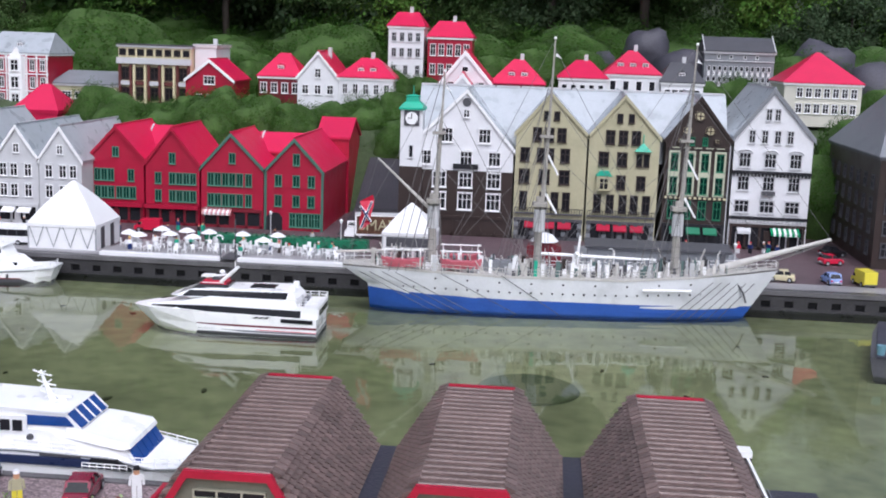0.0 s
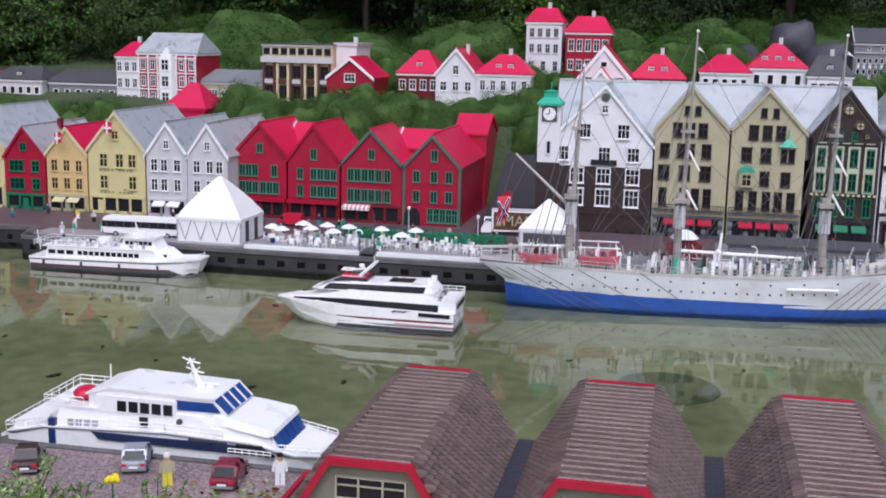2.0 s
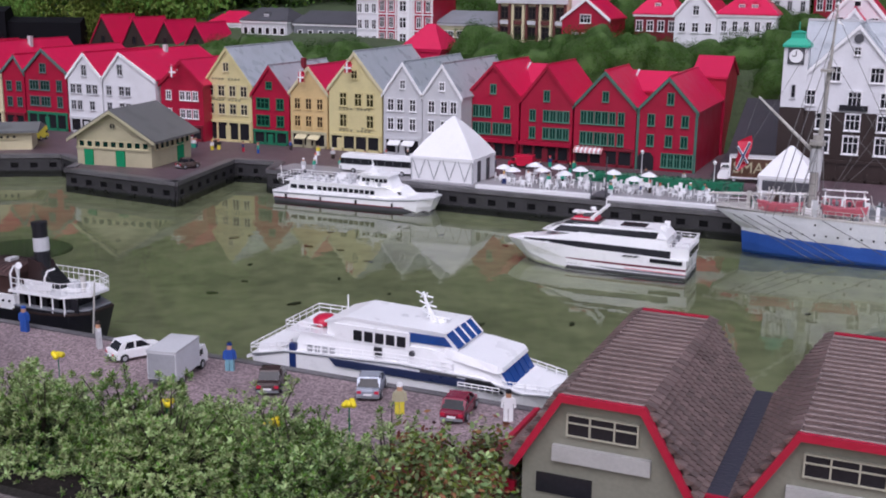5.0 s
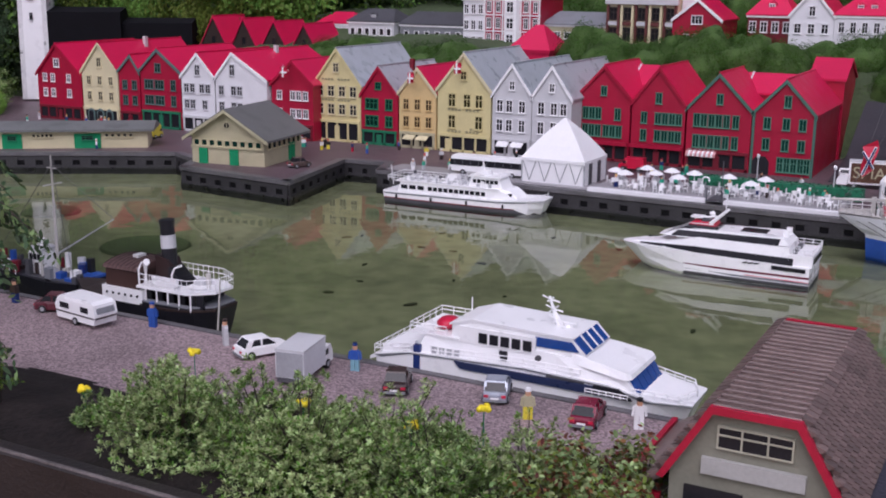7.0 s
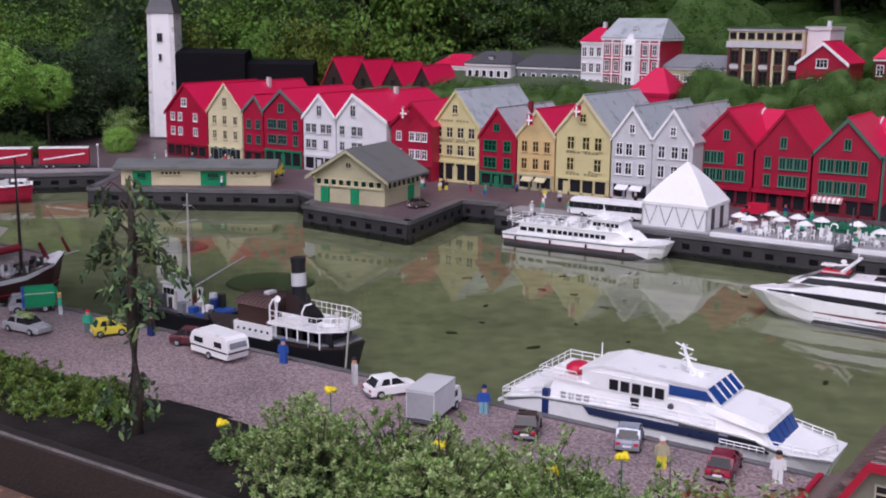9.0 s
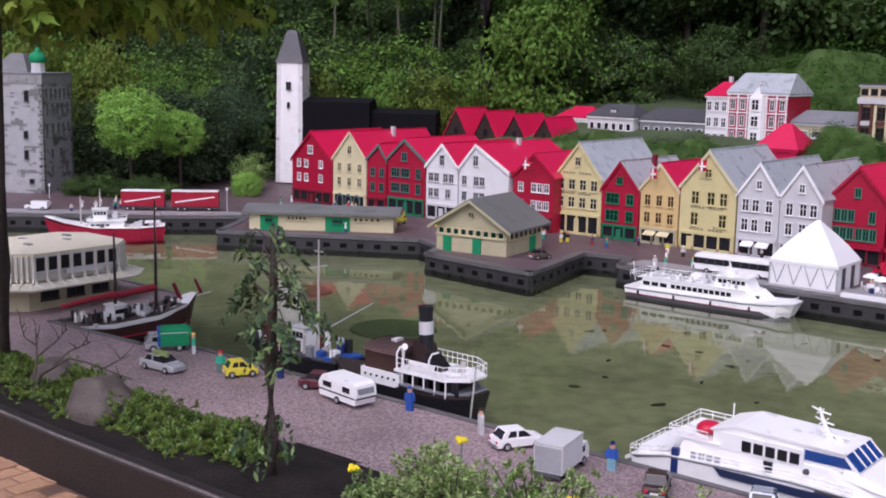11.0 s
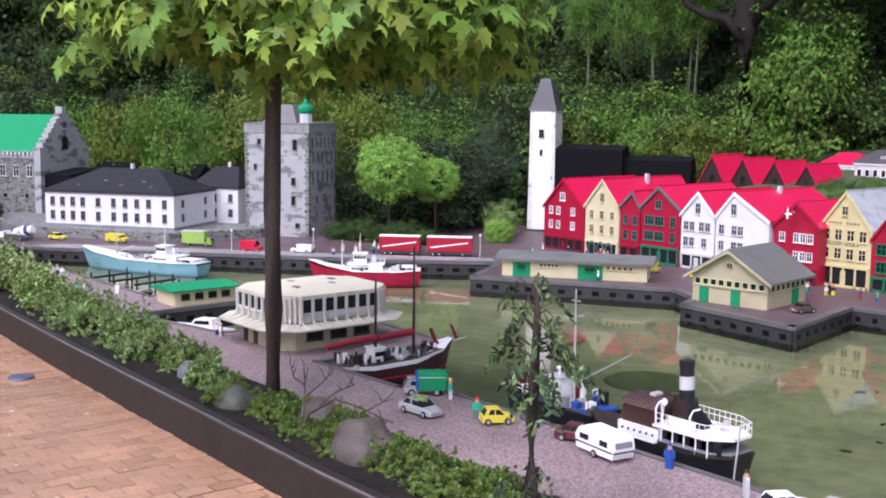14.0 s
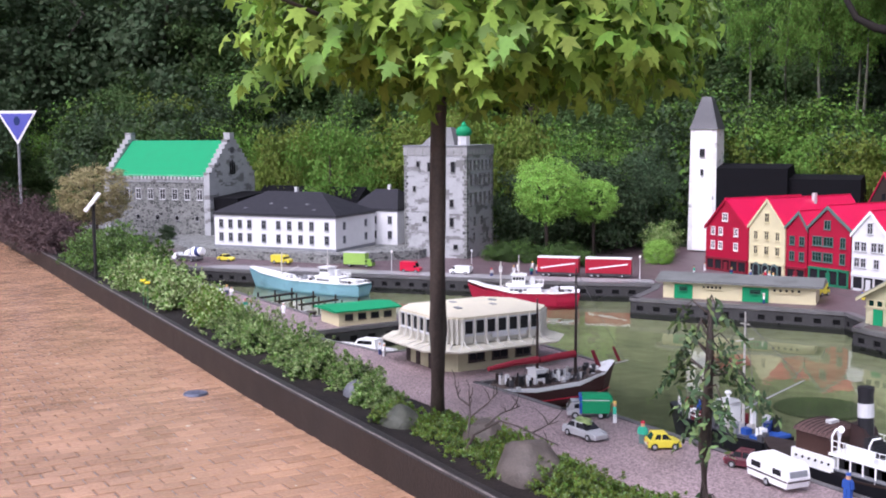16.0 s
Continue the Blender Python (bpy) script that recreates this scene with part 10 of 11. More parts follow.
for k, (x, y) in enumerate(((-11.55, 11.9), (-11.25, 12.1), (-11.0, 12.0), (-10.75, 12.3), (-10.5, 12.15), (-12.0, 11.7))):
    sap = thing("sapling", pose(x, y, 0.6, 0, 3.5 * math.sin(k * 2.3), 0), "slender pale-stemmed sapling at the edge of the woods", "tree", "pale saplings")
    part("trunk", Form().tube([(0, 0, -0.6), (0.02, 0, 0.9), (-0.03 + 0.02 * k, 0, 1.7), (0.04, 0, 2.6)], 0.026, 0.012, 7), PALE_BARK, sap, "", True)
    part("crown", CROWNS[("light", k % 2)], None, sap).matrix_basis = Matrix.LocRotScale((0.0, 0, 2.45), Euler((0, 0, k)), (0.34, 0.34, 0.75))
bush(-10.1, 9.35, 0, 0.14, 0.6, "dark", "dark slim cypress by the church tower", 1)
for i in range(7):
    bush(-11.3 + 0.17 * i, 6.95 + 0.08 * i, 0, 0.17, 0.2 + 0.04 * (i % 3), "wood" if i % 2 else "mixed", "low green hedge shrub by the castle quay", i % 2)
bush(-14.9, 4.25, 0.1, 0.13, 0.2, "dark", "small dark shrub at the corner of the hall", 0)

# dark hedge behind the cafe
p = np.column_stack((rng.uniform(-2.45, -1.25, 2600), rng.uniform(8.0, 8.12, 2600), rng.uniform(0, 0.085, 2600)))
hg = thing("hedge", pose(0, 0, 0), "low dark green hedge behind the cafe", "hedge")
part("foliage", leaf_mesh("foliage", p, 0.022, mat("hedge_leaf", (0.012, 0.075, 0.04), 0.5, 0.3), 3, DIAMOND), None, hg)
part("core", Form().box(-2.45, -1.25, 8.01, 8.11, 0, 0.08), GREEN, hg)

# ---- the planting bed ----
def bed_bush(x, y, r, h, mats, label, seed, n=1500, size=0.036, shape=SPRIG, z=0.03, group="planting bed shrubs"):
    root = thing("shrub", pose(x, y, z), label, "shrub", group)
    rg = np.random.default_rng(seed)
    m = max(40, n // 62)
    ang, tilt = rg.uniform(0, 6.283, m), rg.uniform(0, 1, m) ** 0.6
    reach = r * tilt * rg.uniform(0.7, 1.25, m)
    high = h * (1.08 - 0.6 * tilt ** 2) * rg.uniform(0.55, 1.28, m)
    u = rg.uniform(0.25, 1.0, (m, n // m))
    px = np.cos(ang)[:, None] * reach[:, None] * u ** 0.8
    py = np.sin(ang)[:, None] * reach[:, None] * u ** 0.8 * 0.85
    pz = high[:, None] * u ** 0.9
    p = np.stack((px, py, pz), -1).reshape(-1, 3) + rg.normal(0, size * 0.8, (m * (n // m), 3))
    p[:, 2] = np.maximum(p[:, 2], 0.01)
    o = np.stack((px, py, pz * 0.6), -1).reshape(-1, 3) / r + np.array((0, 0, 0.5))
    part("foliage", leaf_mesh("foliage", p, size, mats, seed + 2, shape, o, 0.8), None, root)
    f = Form()
    for i in range(9):
        a, q = i * 0.7 + seed, 0.45 + 0.4 * ((i * 37) % 10) / 10
        f.tube([(0, 0, -0.05), (r * 0.4 * q * math.cos(a), r * 0.4 * q * math.sin(a), h * 0.5), (r * q * math.cos(a), r * q * math.sin(a), h * 0.9)], 0.006, 0.002, 5)
    part("stem", f, BARK, root)
    return root


def rosette_bush(x, y, r, h, mats, label, seed, heads=240, size=0.026, shape=LANCE, z=0.03, per=13, group="planting bed shrubs"):
    """A shrub of many shoots, each with a star of leaves at its tip, and leaves inside coloured darker for the inner
    shade.
    """
    root = thing("shrub", pose(x, y, z), label, "shrub", group)
    rg = np.random.default_rng(seed)
    d = rg.normal(0, 1, (heads, 3))
    d[:, 2] = np.abs(d[:, 2]) * 1.1 + 0.05
    d /= np.linalg.norm(d, axis=1)[:, None]
    lump = np.array([1 + 0.55 * noise.noise(Vector(q) * 2.3 + Vector((seed, 0, 0))) for q in d])
    tip = d * (lump * rg.uniform(0.62, 1.12, heads))[:, None] * np.array((r, r * 0.85, h))
    way = d + np.array((0, 0, 0.7)) + rg.normal(0, 0.25, (heads, 3))
    way /= np.linalg.norm(way, axis=1)[:, None]
    side = np.cross(way, rg.normal(0, 1, (heads, 3)))
    side /= np.linalg.norm(side, axis=1)[:, None]
    other = np.cross(way, side)
    k = np.arange(per)
    ang = k * 2.39996
    lift = np.linspace(0.25, 1.5, per)
    ray = np.cos(ang)[None, :, None] * side[:, None, :] + np.sin(ang)[None, :, None] * other[:, None, :]
    along = ray + lift[None, :, None] * way[:, None, :]
    along /= np.linalg.norm(along, axis=2)[:, :, None]
    big = rg.uniform(0.7, 1.2, heads)[:, None, None] * size
    p = tip[:, None, :] + along * big * 0.55 - way[:, None, :] * big * (1.0 - lift / 1.5)[None, :, None] * 0.9
    nor = way[:, None, :] - ray * lift[None, :, None] * 0.7
    p[:, :, 2] = np.maximum(p[:, :, 2], 0.008)
    part("foliage", leaf_mesh("foliage", p.reshape(-1, 3), size, mats, seed + 2, shape, nor.reshape(-1, 3), 0.2, 0.0, 0.3, along.reshape(-1, 3)), None, root)
    # filling leaves in dark greens, so the shade between shoots is in their colour
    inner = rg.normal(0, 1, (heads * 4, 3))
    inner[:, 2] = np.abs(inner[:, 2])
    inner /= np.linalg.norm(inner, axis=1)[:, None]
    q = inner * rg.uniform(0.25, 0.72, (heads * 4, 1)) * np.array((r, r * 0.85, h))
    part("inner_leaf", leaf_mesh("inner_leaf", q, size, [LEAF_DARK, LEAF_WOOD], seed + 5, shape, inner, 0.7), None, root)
    f = Form()
    for i in range(0, heads, 6):
        e = tip[i]
        f.tube([(0, 0, -0.05), (e[0] * 0.4, e[1] * 0.4, e[2] * 0.55), tuple(e)], 0.004, 0.0012, 4)
    part("stem", f, BARK, root)
    return root


SPIREA = [LEAF_SPIREA, LEAF_SPIREA, LEAF_SPIREA, LEAF_LIGHT]
for i, (x, y, r, h) in enumerate(((-2.70, 2.48, 0.12, 0.12), (-2.52, 2.55, 0.19, 0.24), (-2.36, 2.42, 0.20, 0.27), (-2.12, 2.52, 0.22, 0.28), (-1.90, 2.40, 0.22, 0.27), (-1.72, 2.55, 0.22, 0.25), (-1.50, 2.42, 0.22, 0.27), (-1.30, 2.56, 0.2, 0.24), (-2.0, 2.66, 0.16, 0.19), (-1.62, 2.68, 0.15, 0.17))):
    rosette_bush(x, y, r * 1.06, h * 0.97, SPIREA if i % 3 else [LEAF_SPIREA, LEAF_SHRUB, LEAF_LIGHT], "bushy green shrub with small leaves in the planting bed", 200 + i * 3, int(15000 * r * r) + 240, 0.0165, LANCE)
for i, (x, y, r, h) in enumerate(((-1.16, 2.44, 0.18, 0.26), (-1.02, 2.56, 0.16, 0.25), (-1.2, 2.64, 0.14, 0.2), (-1.0, 2.36, 0.14, 0.24))):
    bed_bush(x, y, r, h, [LEAF_SPIREA, LEAF_YEL, LEAF_RED, LEAF_SHRUB], "green shrub with red-tinged leaves beside the shed", 260 + i * 3, 6200, 0.019, DIAMOND)
for i in range(16):
    x = -3.40 - 0.125 * i
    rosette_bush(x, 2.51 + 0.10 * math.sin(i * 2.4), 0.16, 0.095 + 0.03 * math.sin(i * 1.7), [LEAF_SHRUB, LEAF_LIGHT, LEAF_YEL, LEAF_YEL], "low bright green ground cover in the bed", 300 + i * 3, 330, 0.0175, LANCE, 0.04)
for i, (x, y, r, h) in enumerate(((-5.75, 2.63, 0.17, 0.13), (-6.15, 2.69, 0.2, 0.18), (-6.5, 2.61, 0.22, 0.23), (-6.95, 2.69, 0.24, 0.26), (-7.45, 2.63, 0.24, 0.26), (-7.95, 2.70, 0.27, 0.26))):
    rosette_bush(x, y - 0.10 + 0.4 * (wall_front(x) - 2.15), r * 0.95, h * 0.9, [LEAF_SHRUB, LEAF_LIGHT, LEAF_SPIREA], "green feathery shrub in the planting bed", 360 + i * 3, 680, 0.0205, LANCE)
for i, (x, y, r, h) in enumerate(((-8.45, 2.70, 0.27, 0.23), (-8.85, 2.76, 0.28, 0.23))):
    bed_bush(x, y - 0.06, r, h, [LEAF_YEL, LEAF_LIGHT, LEAF_SPIREA], "yellow-green shrub in the planting bed", 390 + i * 3, 5200, 0.03, DIAMOND)
for i, (x, y, r, h) in enumerate(((-9.5, 2.66, 0.34, 0.26), (-10.1, 2.73, 0.36, 0.27), (-10.7, 2.66, 0.36, 0.28))):
    bed_bush(x, y + 0.02, r, h, [LEAF_SPIREA, LEAF_LIGHT, LEAF_SPIREA], "pale green flowering shrub in the planting bed", 410 + i * 3, 5200, 0.034, DIAMOND)
for i, (x, y, r, h) in enumerate(((-11.75, 2.82, 0.40, 0.38), (-12.35, 2.78, 0.48, 0.42), (-13.0, 2.75, 0.46, 0.38))):
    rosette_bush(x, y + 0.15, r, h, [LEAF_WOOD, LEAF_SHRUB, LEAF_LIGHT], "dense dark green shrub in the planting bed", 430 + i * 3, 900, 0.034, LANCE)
for i, (x, y, r, h) in enumerate(((-14.6, 2.75, 0.8, 0.40), (-16.2, 2.8, 0.9, 0.48), (-18.0, 2.8, 1.0, 0.55))):
    bed_bush(x, y, r, h, [mat("bronze_leaf", (0.085, 0.055, 0.055), 0.7, 0.3, island=0.3, spec=0.2), mat("bronze_leaf", (0.085, 0.055, 0.055)), mat("bronze_leaf", (0.085, 0.055, 0.055))], "dark bronze shrub at the end of the bed", 450 + i * 3, 15000, 0.026, DIAMOND)
tree(-15.4, 3.46, 0, 1.02, 0.46, "bronze", "small tree with pale bronze-yellow leaves", 0, 0.8, 0.04, "bed trees")
for x, y, z in ((-2.52, 2.67, 0.28), (-2.86, 2.52, 0.14), (-2.00, 2.53, 0.255), (-1.54, 2.78, 0.24), (-1.60, 2.46, 0.29), (-9.3, 2.35, 0.3), (-9.6, 2.4, 0.28)):
    fl = thing("flower", pose(x, y, z - 0.1, 0, 0, x * 90), "bright yellow flower on a thin stem", "flower", "yellow flowers")
    part("stem", Form().rod((0, 0, -0.16), (0, 0, 0.1), 0.002), GREEN, fl)
    for k in range(5):
        a = k * 1.2566
        part("petal", Form().ball((0.013 * math.cos(a), 0.013 * math.sin(a), 0.103 + 0.006 * (k % 2)), 0.011, 0.010, 0.010, 7, 4), FLOWER, fl)

for x, y, r, h, label, m in ((-4.19, 2.44, 0.16, 0.165, "large brown-grey boulder in the bed", BOULDER), (-4.72, 2.56, 0.11, 0.12, "brown-grey boulder in the bed", BOULDER), (-5.22, 2.40, 0.11, 0.10, "rounded mossy grey boulder", mat("mossy_boulder", (0.068, 0.072, 0.056), 0.6, 0.3, 12, 80, 0.4)),
                             (-5.92, 2.50, 0.075, 0.085, "pale grey boulder in the bed", mat("pale_boulder", (0.135, 0.14, 0.16), 0.6, 0.25, 12, 80, 0.4))):
    ob = part("boulder", Form().ball((0, 0, 0), r, r * 0.9, h, 22, 14, rough=0.16, seed=x * 3), m, None, "", True)
    ob.matrix_basis = pose(x, y, 0.06)
    tagged(ob, label, "boulder", "bed boulders")

# bare twisted shrub
tw2 = thing("bare_shrub", pose(-4.62, 2.38, 0.05) @ Matrix.Diagonal((1.55, 1.3, 1.1, 1)), "bare twisted dark shrub in the bed", "shrub")
for i, pts in enumerate(([(0, 0, 0), (0.02, 0.03, 0.10), (0.09, 0.08, 0.17), (0.16, 0.10, 0.165), (0.30, 0.14, 0.13)], [(0.05, 0.05, 0.14), (0.07, 0.10, 0.19), (0.12, 0.14, 0.23)], [(0, 0.02, 0.08), (-0.04, 0.06, 0.17), (-0.10, 0.10, 0.24)],
                         [(-0.03, 0.05, 0.15), (0.0, 0.10, 0.21), (0.02, 0.13, 0.26)], [(-0.06, 0.07, 0.19), (-0.13, 0.08, 0.20), (-0.18, 0.10, 0.25)], [(0.2, 0.12, 0.15), (0.24, 0.15, 0.19)])):
    part("branch", Form().tube(pts, 0.0075 if i == 0 else 0.0042, 0.0018, 6), BARK, tw2)
    for k in range(3):
        c = Vector(pts[1]).lerp(Vector(pts[-1]), 0.25 + 0.3 * k)
        e = c + Vector((random.uniform(-0.05, 0.05), random.uniform(-0.03, 0.04), random.uniform(0.02, 0.06)))
        part("twig", Form().tube([tuple(c), tuple(c.lerp(e, 0.5) + Vector((0.008, 0, 0.004))), tuple(e)], 0.0024, 0.001, 5), BARK, tw2)

# slim young tree with drooping feathery leaves
slim = thing("young_tree", pose(-3.14, 2.40, 0.03), "slim young tree with drooping dark feathery leaves", "tree")
stem = [(0, 0, -0.05), (0.004, 0, 0.2), (-0.004, 0.004, 0.42), (0.010, 0, 0.60), (0.014, 0.004, 0.78), (0.01, 0, 0.92)]
part("trunk", Form().tube(stem, 0.030, 0.009, 9), BARK, slim, "", True)
rg = np.random.default_rng(12)
tips, outs = [], []
twigs = []
for i in range(19):
    z = 0.46 + 0.44 * i / 18
    twigs.append((z, i * 2.399 + 0.6, (0.035 + 0.085 * math.exp(-((z - 0.76) / 0.14) ** 2)) * (0.6 + 0.7 * rg.random())))
twigs += [(0.66, 0.35, 0.21), (0.70, 0.1, 0.19), (0.62, 5.9, 0.17), (0.74, 2.9, 0.15), (0.68, 3.4, 0.14), (0.20, 3.3, 0.14), (0.24, 0.2, 0.07), (0.17, 5.2, 0.08), (0.23, 2.3, 0.08)]
for z, a, L in twigs:
    pts = [(0, 0, z), (L * 0.5 * math.cos(a), L * 0.5 * math.sin(a), z + 0.035), (L * math.cos(a), L * math.sin(a), z + 0.02 - 0.3 * L)]
    part("branch", Form().tube(pts, 0.004, 0.0015, 5), BARK, slim)
    for q in range(2 if L < 0.1 else 3):
        t = 0.6 + 0.4 * (q + rg.random()) / 3
        c = Vector(pts[0]).lerp(Vector(pts[1]), min(1, t * 2)) if t < 0.5 else Vector(pts[1]).lerp(Vector(pts[2]), (t - 0.5) * 2)
        b = a + rg.normal(0, 0.9)
        way = Vector((math.cos(b) * 0.6, math.sin(b) * 0.6, -0.75)).normalized()
        side = Vector((-math.sin(b), math.cos(b), 0))
        span = 0.09 + 0.06 * rg.random()
        for k in range(6):
            for s in (-1, 1):
                e = c + way * span * ((k + 0.5) / 6) + side * s * 0.016 * (1 - 0.06 * k)
                tips.append((e.x + rg.normal(0, 0.003), e.y + rg.normal(0, 0.003), e.z))
                outs.append((math.cos(b) * 0.8, math.sin(b) * 0.8, 0.6))
part("foliage", leaf_mesh("foliage", np.array(tips), 0.036, [LEAF_FIR, LEAF_FIR, LEAF_SHRUB], 14, LANCE, np.array(outs), 0.45, 0.5), None, slim)

# maple over the path
maple = thing("maple_tree", pose(-5.15, 2.56, 0.03), "young maple with bright yellow-green leaves and slim dark trunk", "tree")
part("trunk", Form().tube([(0, 0, -0.08), (0.0, 0.01, 0.5), (0.012, 0.0, 1.0), (0.0, 0.02, 1.6), (0, 0.03, 2.0)], 0.048, 0.035, 12), BARK, maple, "", True)
for i in range(12):
    a = i * 2.399
    z0 = 1.62 + 0.05 * i
    part("limb", Form().tube([(0, 0.02, z0), (0.45 * math.cos(a), 0.45 * math.sin(a), z0 + 0.20), (0.95 * math.cos(a), 0.95 * math.sin(a), z0 + 0.28 + 0.04 * (i % 4))], 0.022, 0.006, 6), BARK, maple)
rg = np.random.default_rng(61)
# leaf clusters over the outside of a low dome, a thinner filling inside, and hanging sprays round the rim
N = 430
ang = np.arange(N) * 2.39996
rad = np.sqrt((np.arange(N) + 0.5) / N)
skin = np.column_stack((rad * np.cos(ang), rad * np.sin(ang), 0.9 * np.sqrt(1.0 - 0.97 * rad ** 2)))
under = np.column_stack((rad * np.cos(ang + 1) * 0.95, rad * np.sin(ang + 1) * 0.95, rg.uniform(-0.02, 0.10, N) + 0.10 * rad))
rim = np.column_stack((np.cos(ang[:150]) * rg.uniform(0.9, 1.03, 150), np.sin(ang[:150]) * rg.uniform(0.9, 1.03, 150), rg.uniform(0.02, 0.34, 150)))
heads = np.vstack((skin, under, rim)) * np.array((0.97, 0.97, 1.0)) + rg.normal(0, 0.045, (2 * N + 150, 3))
low = (heads[:, 1] < 0.15) & (heads[:, 2] < 0.6) & (np.arange(len(heads)) < 2 * N + 150) & (rg.random(len(heads)) < 0.6) & (np.hypot(heads[:, 0], heads[:, 1]) > 0.55)
heads = heads[~low]
per = 16
p = np.repeat(heads, per, 0) + rg.normal(0, 1, (len(heads) * per, 3)) * np.array((0.085, 0.085, 0.06))
o = p * np.array((1.3, 1.3, 0.25))
o /= np.linalg.norm(o, axis=1)[:, None] + 1e-6
o += np.array((0, 0, 0.55))
p += np.array((0.02, 0.20, 1.72))
part("crown", leaf_mesh("crown", p, 0.104, [LEAF_MAPLE, LEAF_MAPLE_OLD], 62, MAPLE, o, 0.55, 1.3, 0.6), None, maple)

# ---- signs and litter on the path ----
board = thing("information_board", pose(-11.39, 2.46, 0.11, 0, 0, -8), "small pale information panel on a dark post", "sign")
part("post", Form().rod((0, 0, -0.05), (0, 0, 0.70), 0.016, n=8), BLACK, board)
part("panel", Form().prism([(-0.075, 0.63), (0.065, 0.80), (0.057, 0.81), (-0.083, 0.64)], "x", -0.11, 0.11), PLAIN_WHITE, board)
sign = thing("warning_sign", pose(-20.0, 3.40, -0.1, 0, 0, 62) @ Matrix.Diagonal((0.62, 0.62, 0.92, 1)), "inverted triangular blue sign with white border on grey post", "sign")
part("post", Form().rod((0, 0, 0), (0, 0, 1.95), 0.04, n=10), MID_GREY, sign)
part("plate", Form().prism([(-0.52, 2.10), (0.52, 2.10), (0.0, 1.50)], "y", -0.07, -0.05), PLAIN_WHITE, sign)
part("field", Form().prism([(-0.42, 2.05), (0.42, 2.05), (0.0, 1.58)], "y", -0.078, -0.068), mat("violet_blue_paint", (0.10, 0.11, 0.48), 0.4, 0.1), sign)
part("dot", Form().rod((0, -0.086, 1.92), (0, -0.076, 1.92), 0.08, n=14), NAVY, sign)
lid = part("manhole_cover", Form().rod((0, 0, 0), (0, 0, 0.012), 0.075, 0.07, 18).rod((0, 0, 0.012), (0, 0, 0.016), 0.03, 0.03, 10), mat("blue_grey_metal", (0.13, 0.14, 0.20), 0.4, 0.2, metal=0.4))
lid.matrix_basis = pose(-6.98, 1.95, PATH_Z + 0.001)
tagged(lid, "small blue-grey drain lid on the brick path", "manhole cover")

# fallen leaves and bits of litter on the path
random.seed(41)
LITTER = mat("pale_fallen_leaf", (0.55, 0.48, 0.36), 0.6, 0.3)
for i in range(16):
    x = random.uniform(-9.5, -4.2)
    y = wall_front(x) - random.uniform(0.08, 1.1)
    w = random.uniform(0.006, 0.014)
    ob = part("fallen_leaf", Form().prism([(-w, 0), (-0.3 * w, -0.6 * w), (w, 0), (-0.1 * w, 0.7 * w)], "z", 0, 0.002), LITTER)
    ob.matrix_basis = pose(x, y, PATH_Z + 0.004, random.uniform(-8, 8), 0, random.uniform(0, 360))
    tagged(ob, "small pale fallen leaf on the wet bricks", "leaf", "fallen leaves")

# ---- pieces: roof tiles and pavers ----
course = Form().prism([(0.001, -0.004), (0.037, -0.004), (0.037, 0.005), (0.004, 0.013), (0.001, 0.010)], "x", -0.1, 0.1).mesh("tile_course", ROOF_TILE)
for root, L, half, crown, top, eave in SHEDS:
    for i in range(21):
        part("tile_course", course, None, root).location = (0, i * 0.0375 + 0.002, top - 0.004)
    part("crown_board", Form().box(-crown, crown, 0.004, L - 0.004, top - 0.014, top - 0.003), ROOF_TILE, root)
    for s in (-1, 1):
        a, b = Vector((s * (half + 0.012), 0, eave - 0.035)), Vector((s * crown, 0, top + 0.004))
        d = (b - a)
        H = d.length
        d.normalize()
        nrm = Vector((d.z * s, 0, -d.x * s))
        f = Form()
        rows_n, cols = 12, 24
        for r in range(rows_n):
            for c in range(cols):
                y0 = (c + (0.5 if r % 2 else 0.0)) * (L / cols)
                y1 = min(L, y0 + L / cols - 0.007)
                if y1 - y0 < 0.004:
                    continue
                p0, p1 = a + d * (r * H / rows_n), a + d * ((r + 1.15) * H / rows_n)
                q = [p0 + nrm * 0.021, p0 + nrm * 0.002, p1 + nrm * 0.001, p1 + nrm * 0.004]
                f.add([(v.x, y0, v.z) for v in q] + [(v.x, y1, v.z) for v in q], [(0, 1, 2, 3), (7, 6, 5, 4), (0, 4, 5, 1), (1, 5, 6, 2), (2, 6, 7, 3), (3, 7, 4, 0)])
        tagged(part("tiles", f, ROOF_TILE, root, "rows of small brown roof tiles"), kind="stuff")

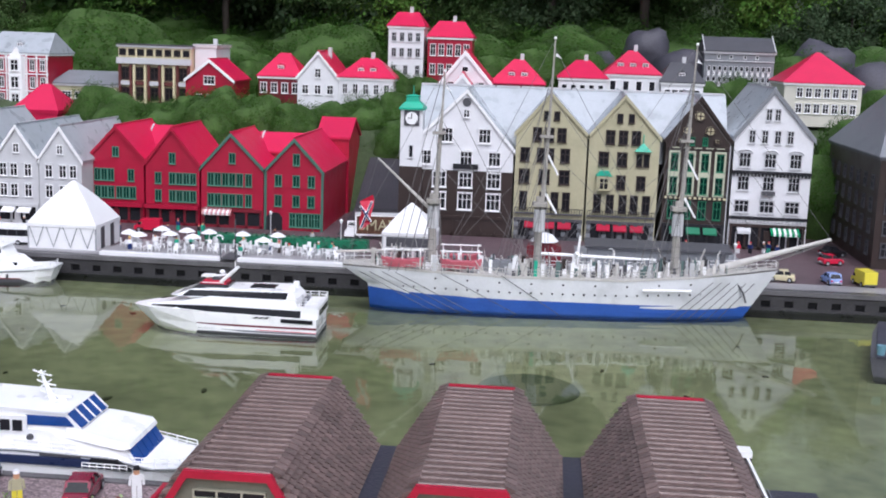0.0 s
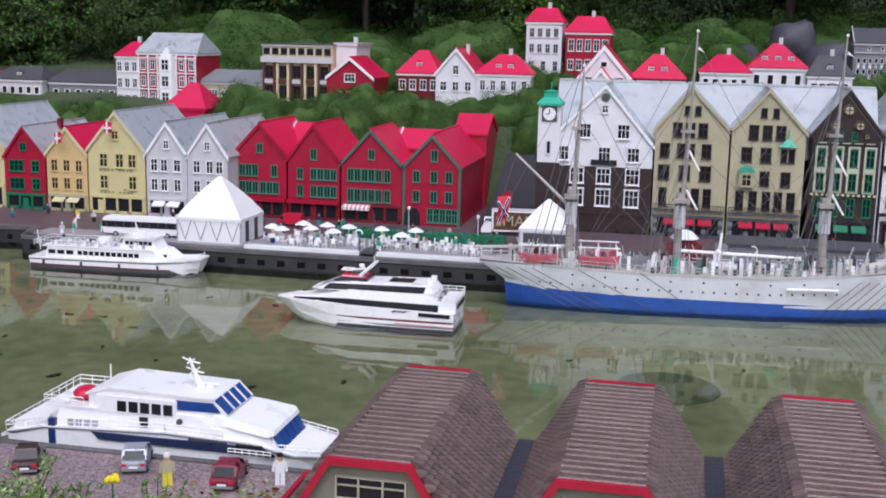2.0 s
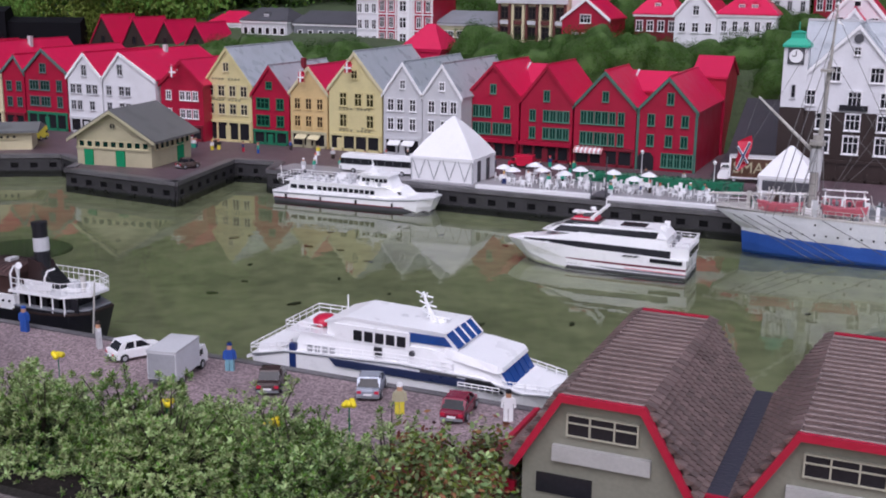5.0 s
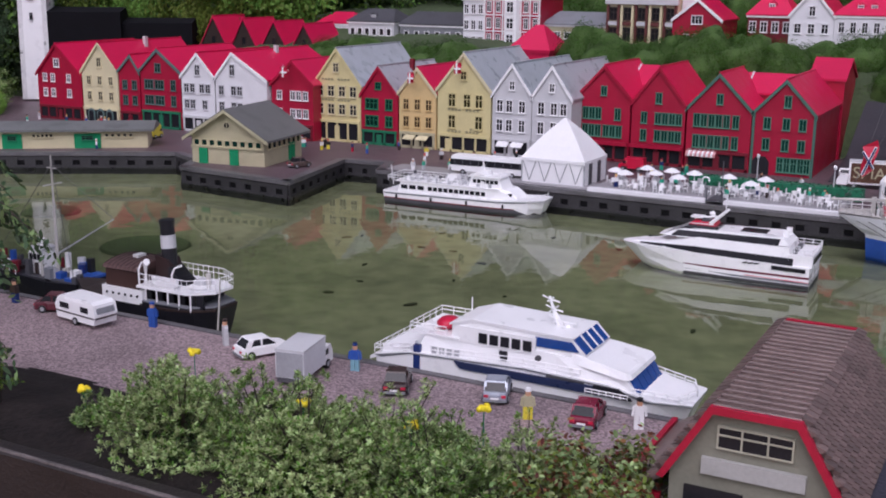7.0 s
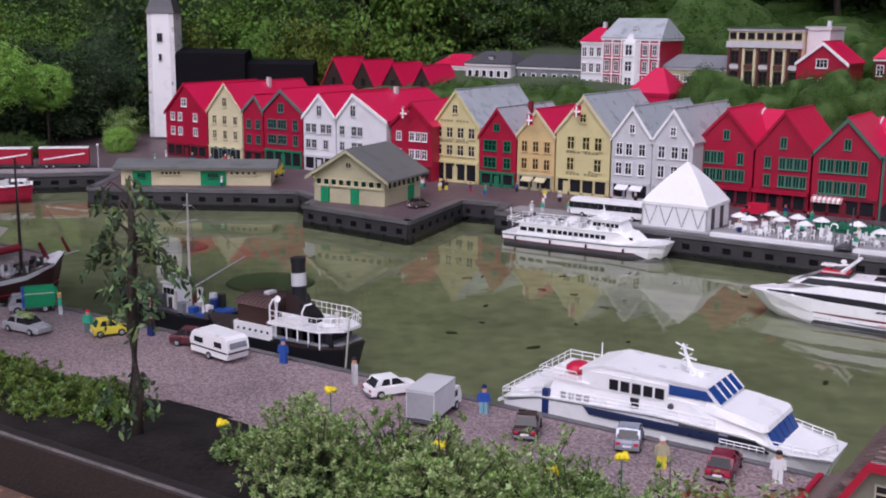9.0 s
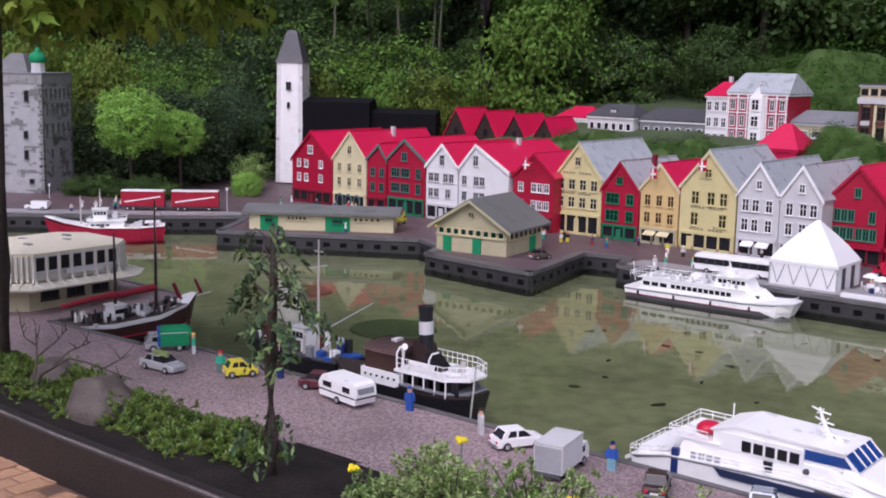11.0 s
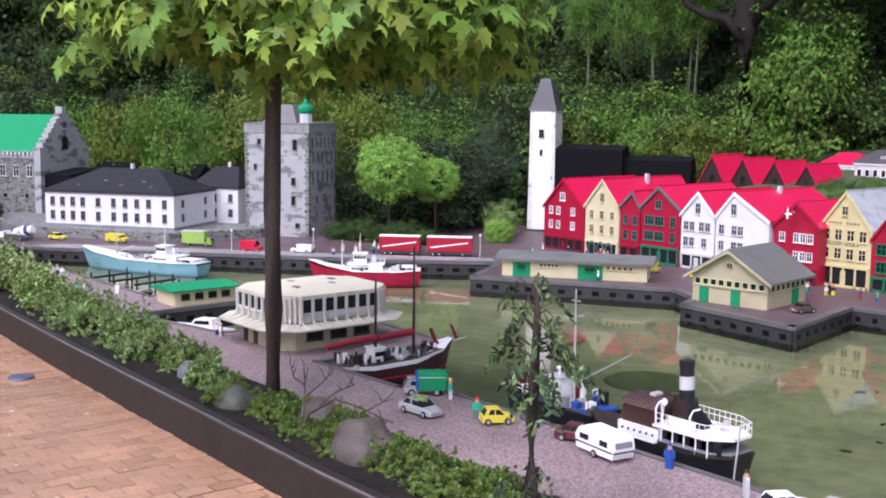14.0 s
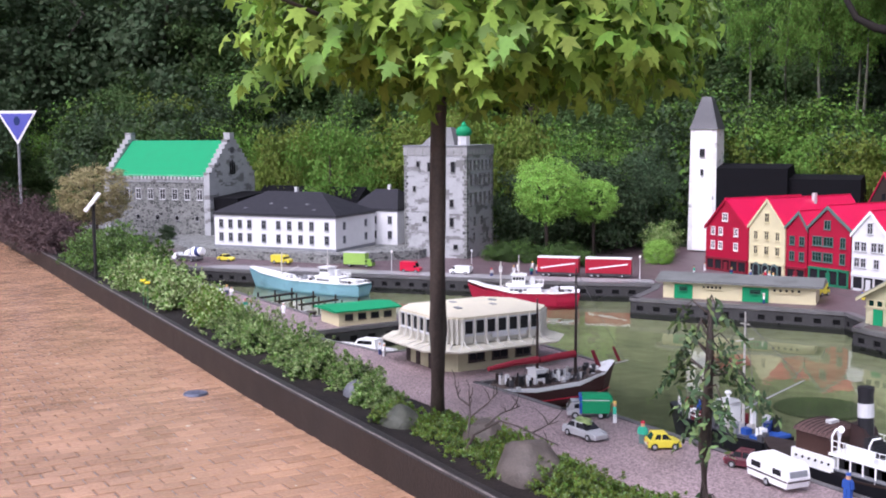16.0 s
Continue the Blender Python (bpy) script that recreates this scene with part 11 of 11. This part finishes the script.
paving = thing("paving", pose(0, 0, PATH_Z), "wet orange-red clay brick paving of the path", "paving", "", "structure")
BW, BL = 0.092, 0.150
t = 0.004
brick = Form().loft([[(-BW / 2 + t, -BL / 2 + t, -0.03), (BW / 2 - t, -BL / 2 + t, -0.03), (BW / 2 - t, BL / 2 - t, -0.03), (-BW / 2 + t, BL / 2 - t, -0.03)],
                     [(-BW / 2 + t, -BL / 2 + t, -0.003), (BW / 2 - t, -BL / 2 + t, -0.003), (BW / 2 - t, BL / 2 - t, -0.003), (-BW / 2 + t, BL / 2 - t, -0.003)],
                     [(-BW / 2 + 2 * t, -BL / 2 + 2 * t, 0.0), (BW / 2 - 2 * t, -BL / 2 + 2 * t, 0.0), (BW / 2 - 2 * t, BL / 2 - 2 * t, 0.0), (-BW / 2 + 2 * t, BL / 2 - 2 * t, 0.0)]]).mesh("brick", PAVER)
random.seed(3)
bv, bf = [], []
for i in range(282):
    x = -24.0 + BW * i
    for j in range(-4 if x < -4 else 0, 46):
        y = 2.09 - BL * (j + (0.5 if i % 2 else 1.0)) + 0.0
        if y - BL / 2 > wall_front(x) or (x > -4 and y + BL / 2 > 2.105):
            continue
        tz, tx, ty = random.uniform(-0.002, 0.002), random.uniform(-1.5, 1.5), random.uniform(-1.2, 1.2)
        if -7.2 < x < -4.75 and j < 11:
            part("brick", brick, None, paving).matrix_basis = pose(x, y, tz, tx, ty, random.uniform(-0.6, 0.6))
        else:
            o = len(bv)
            w, l = BW / 2 - t, BL / 2 - t
            bv += [(x - w, y - l, -0.03), (x + w, y - l, -0.03), (x + w, y + l, -0.03), (x - w, y + l, -0.03)]
            bv += [(x + sx * w * 0.96, y + sy * l * 0.97, tz + sx * w * ty * 0.012 + sy * l * tx * 0.012) for sx, sy in ((-1, -1), (1, -1), (1, 1), (-1, 1))]
            bf += [(o + 4, o + 5, o + 6, o + 7), (o, o + 1, o + 5, o + 4), (o + 1, o + 2, o + 6, o + 5), (o + 2, o + 3, o + 7, o + 6), (o + 3, o, o + 4, o + 7)]
rest_bricks = Form().add(bv, bf)
tagged(part("bricks", rest_bricks, PAVER, paving, "rows of wet clay bricks"), kind="stuff")
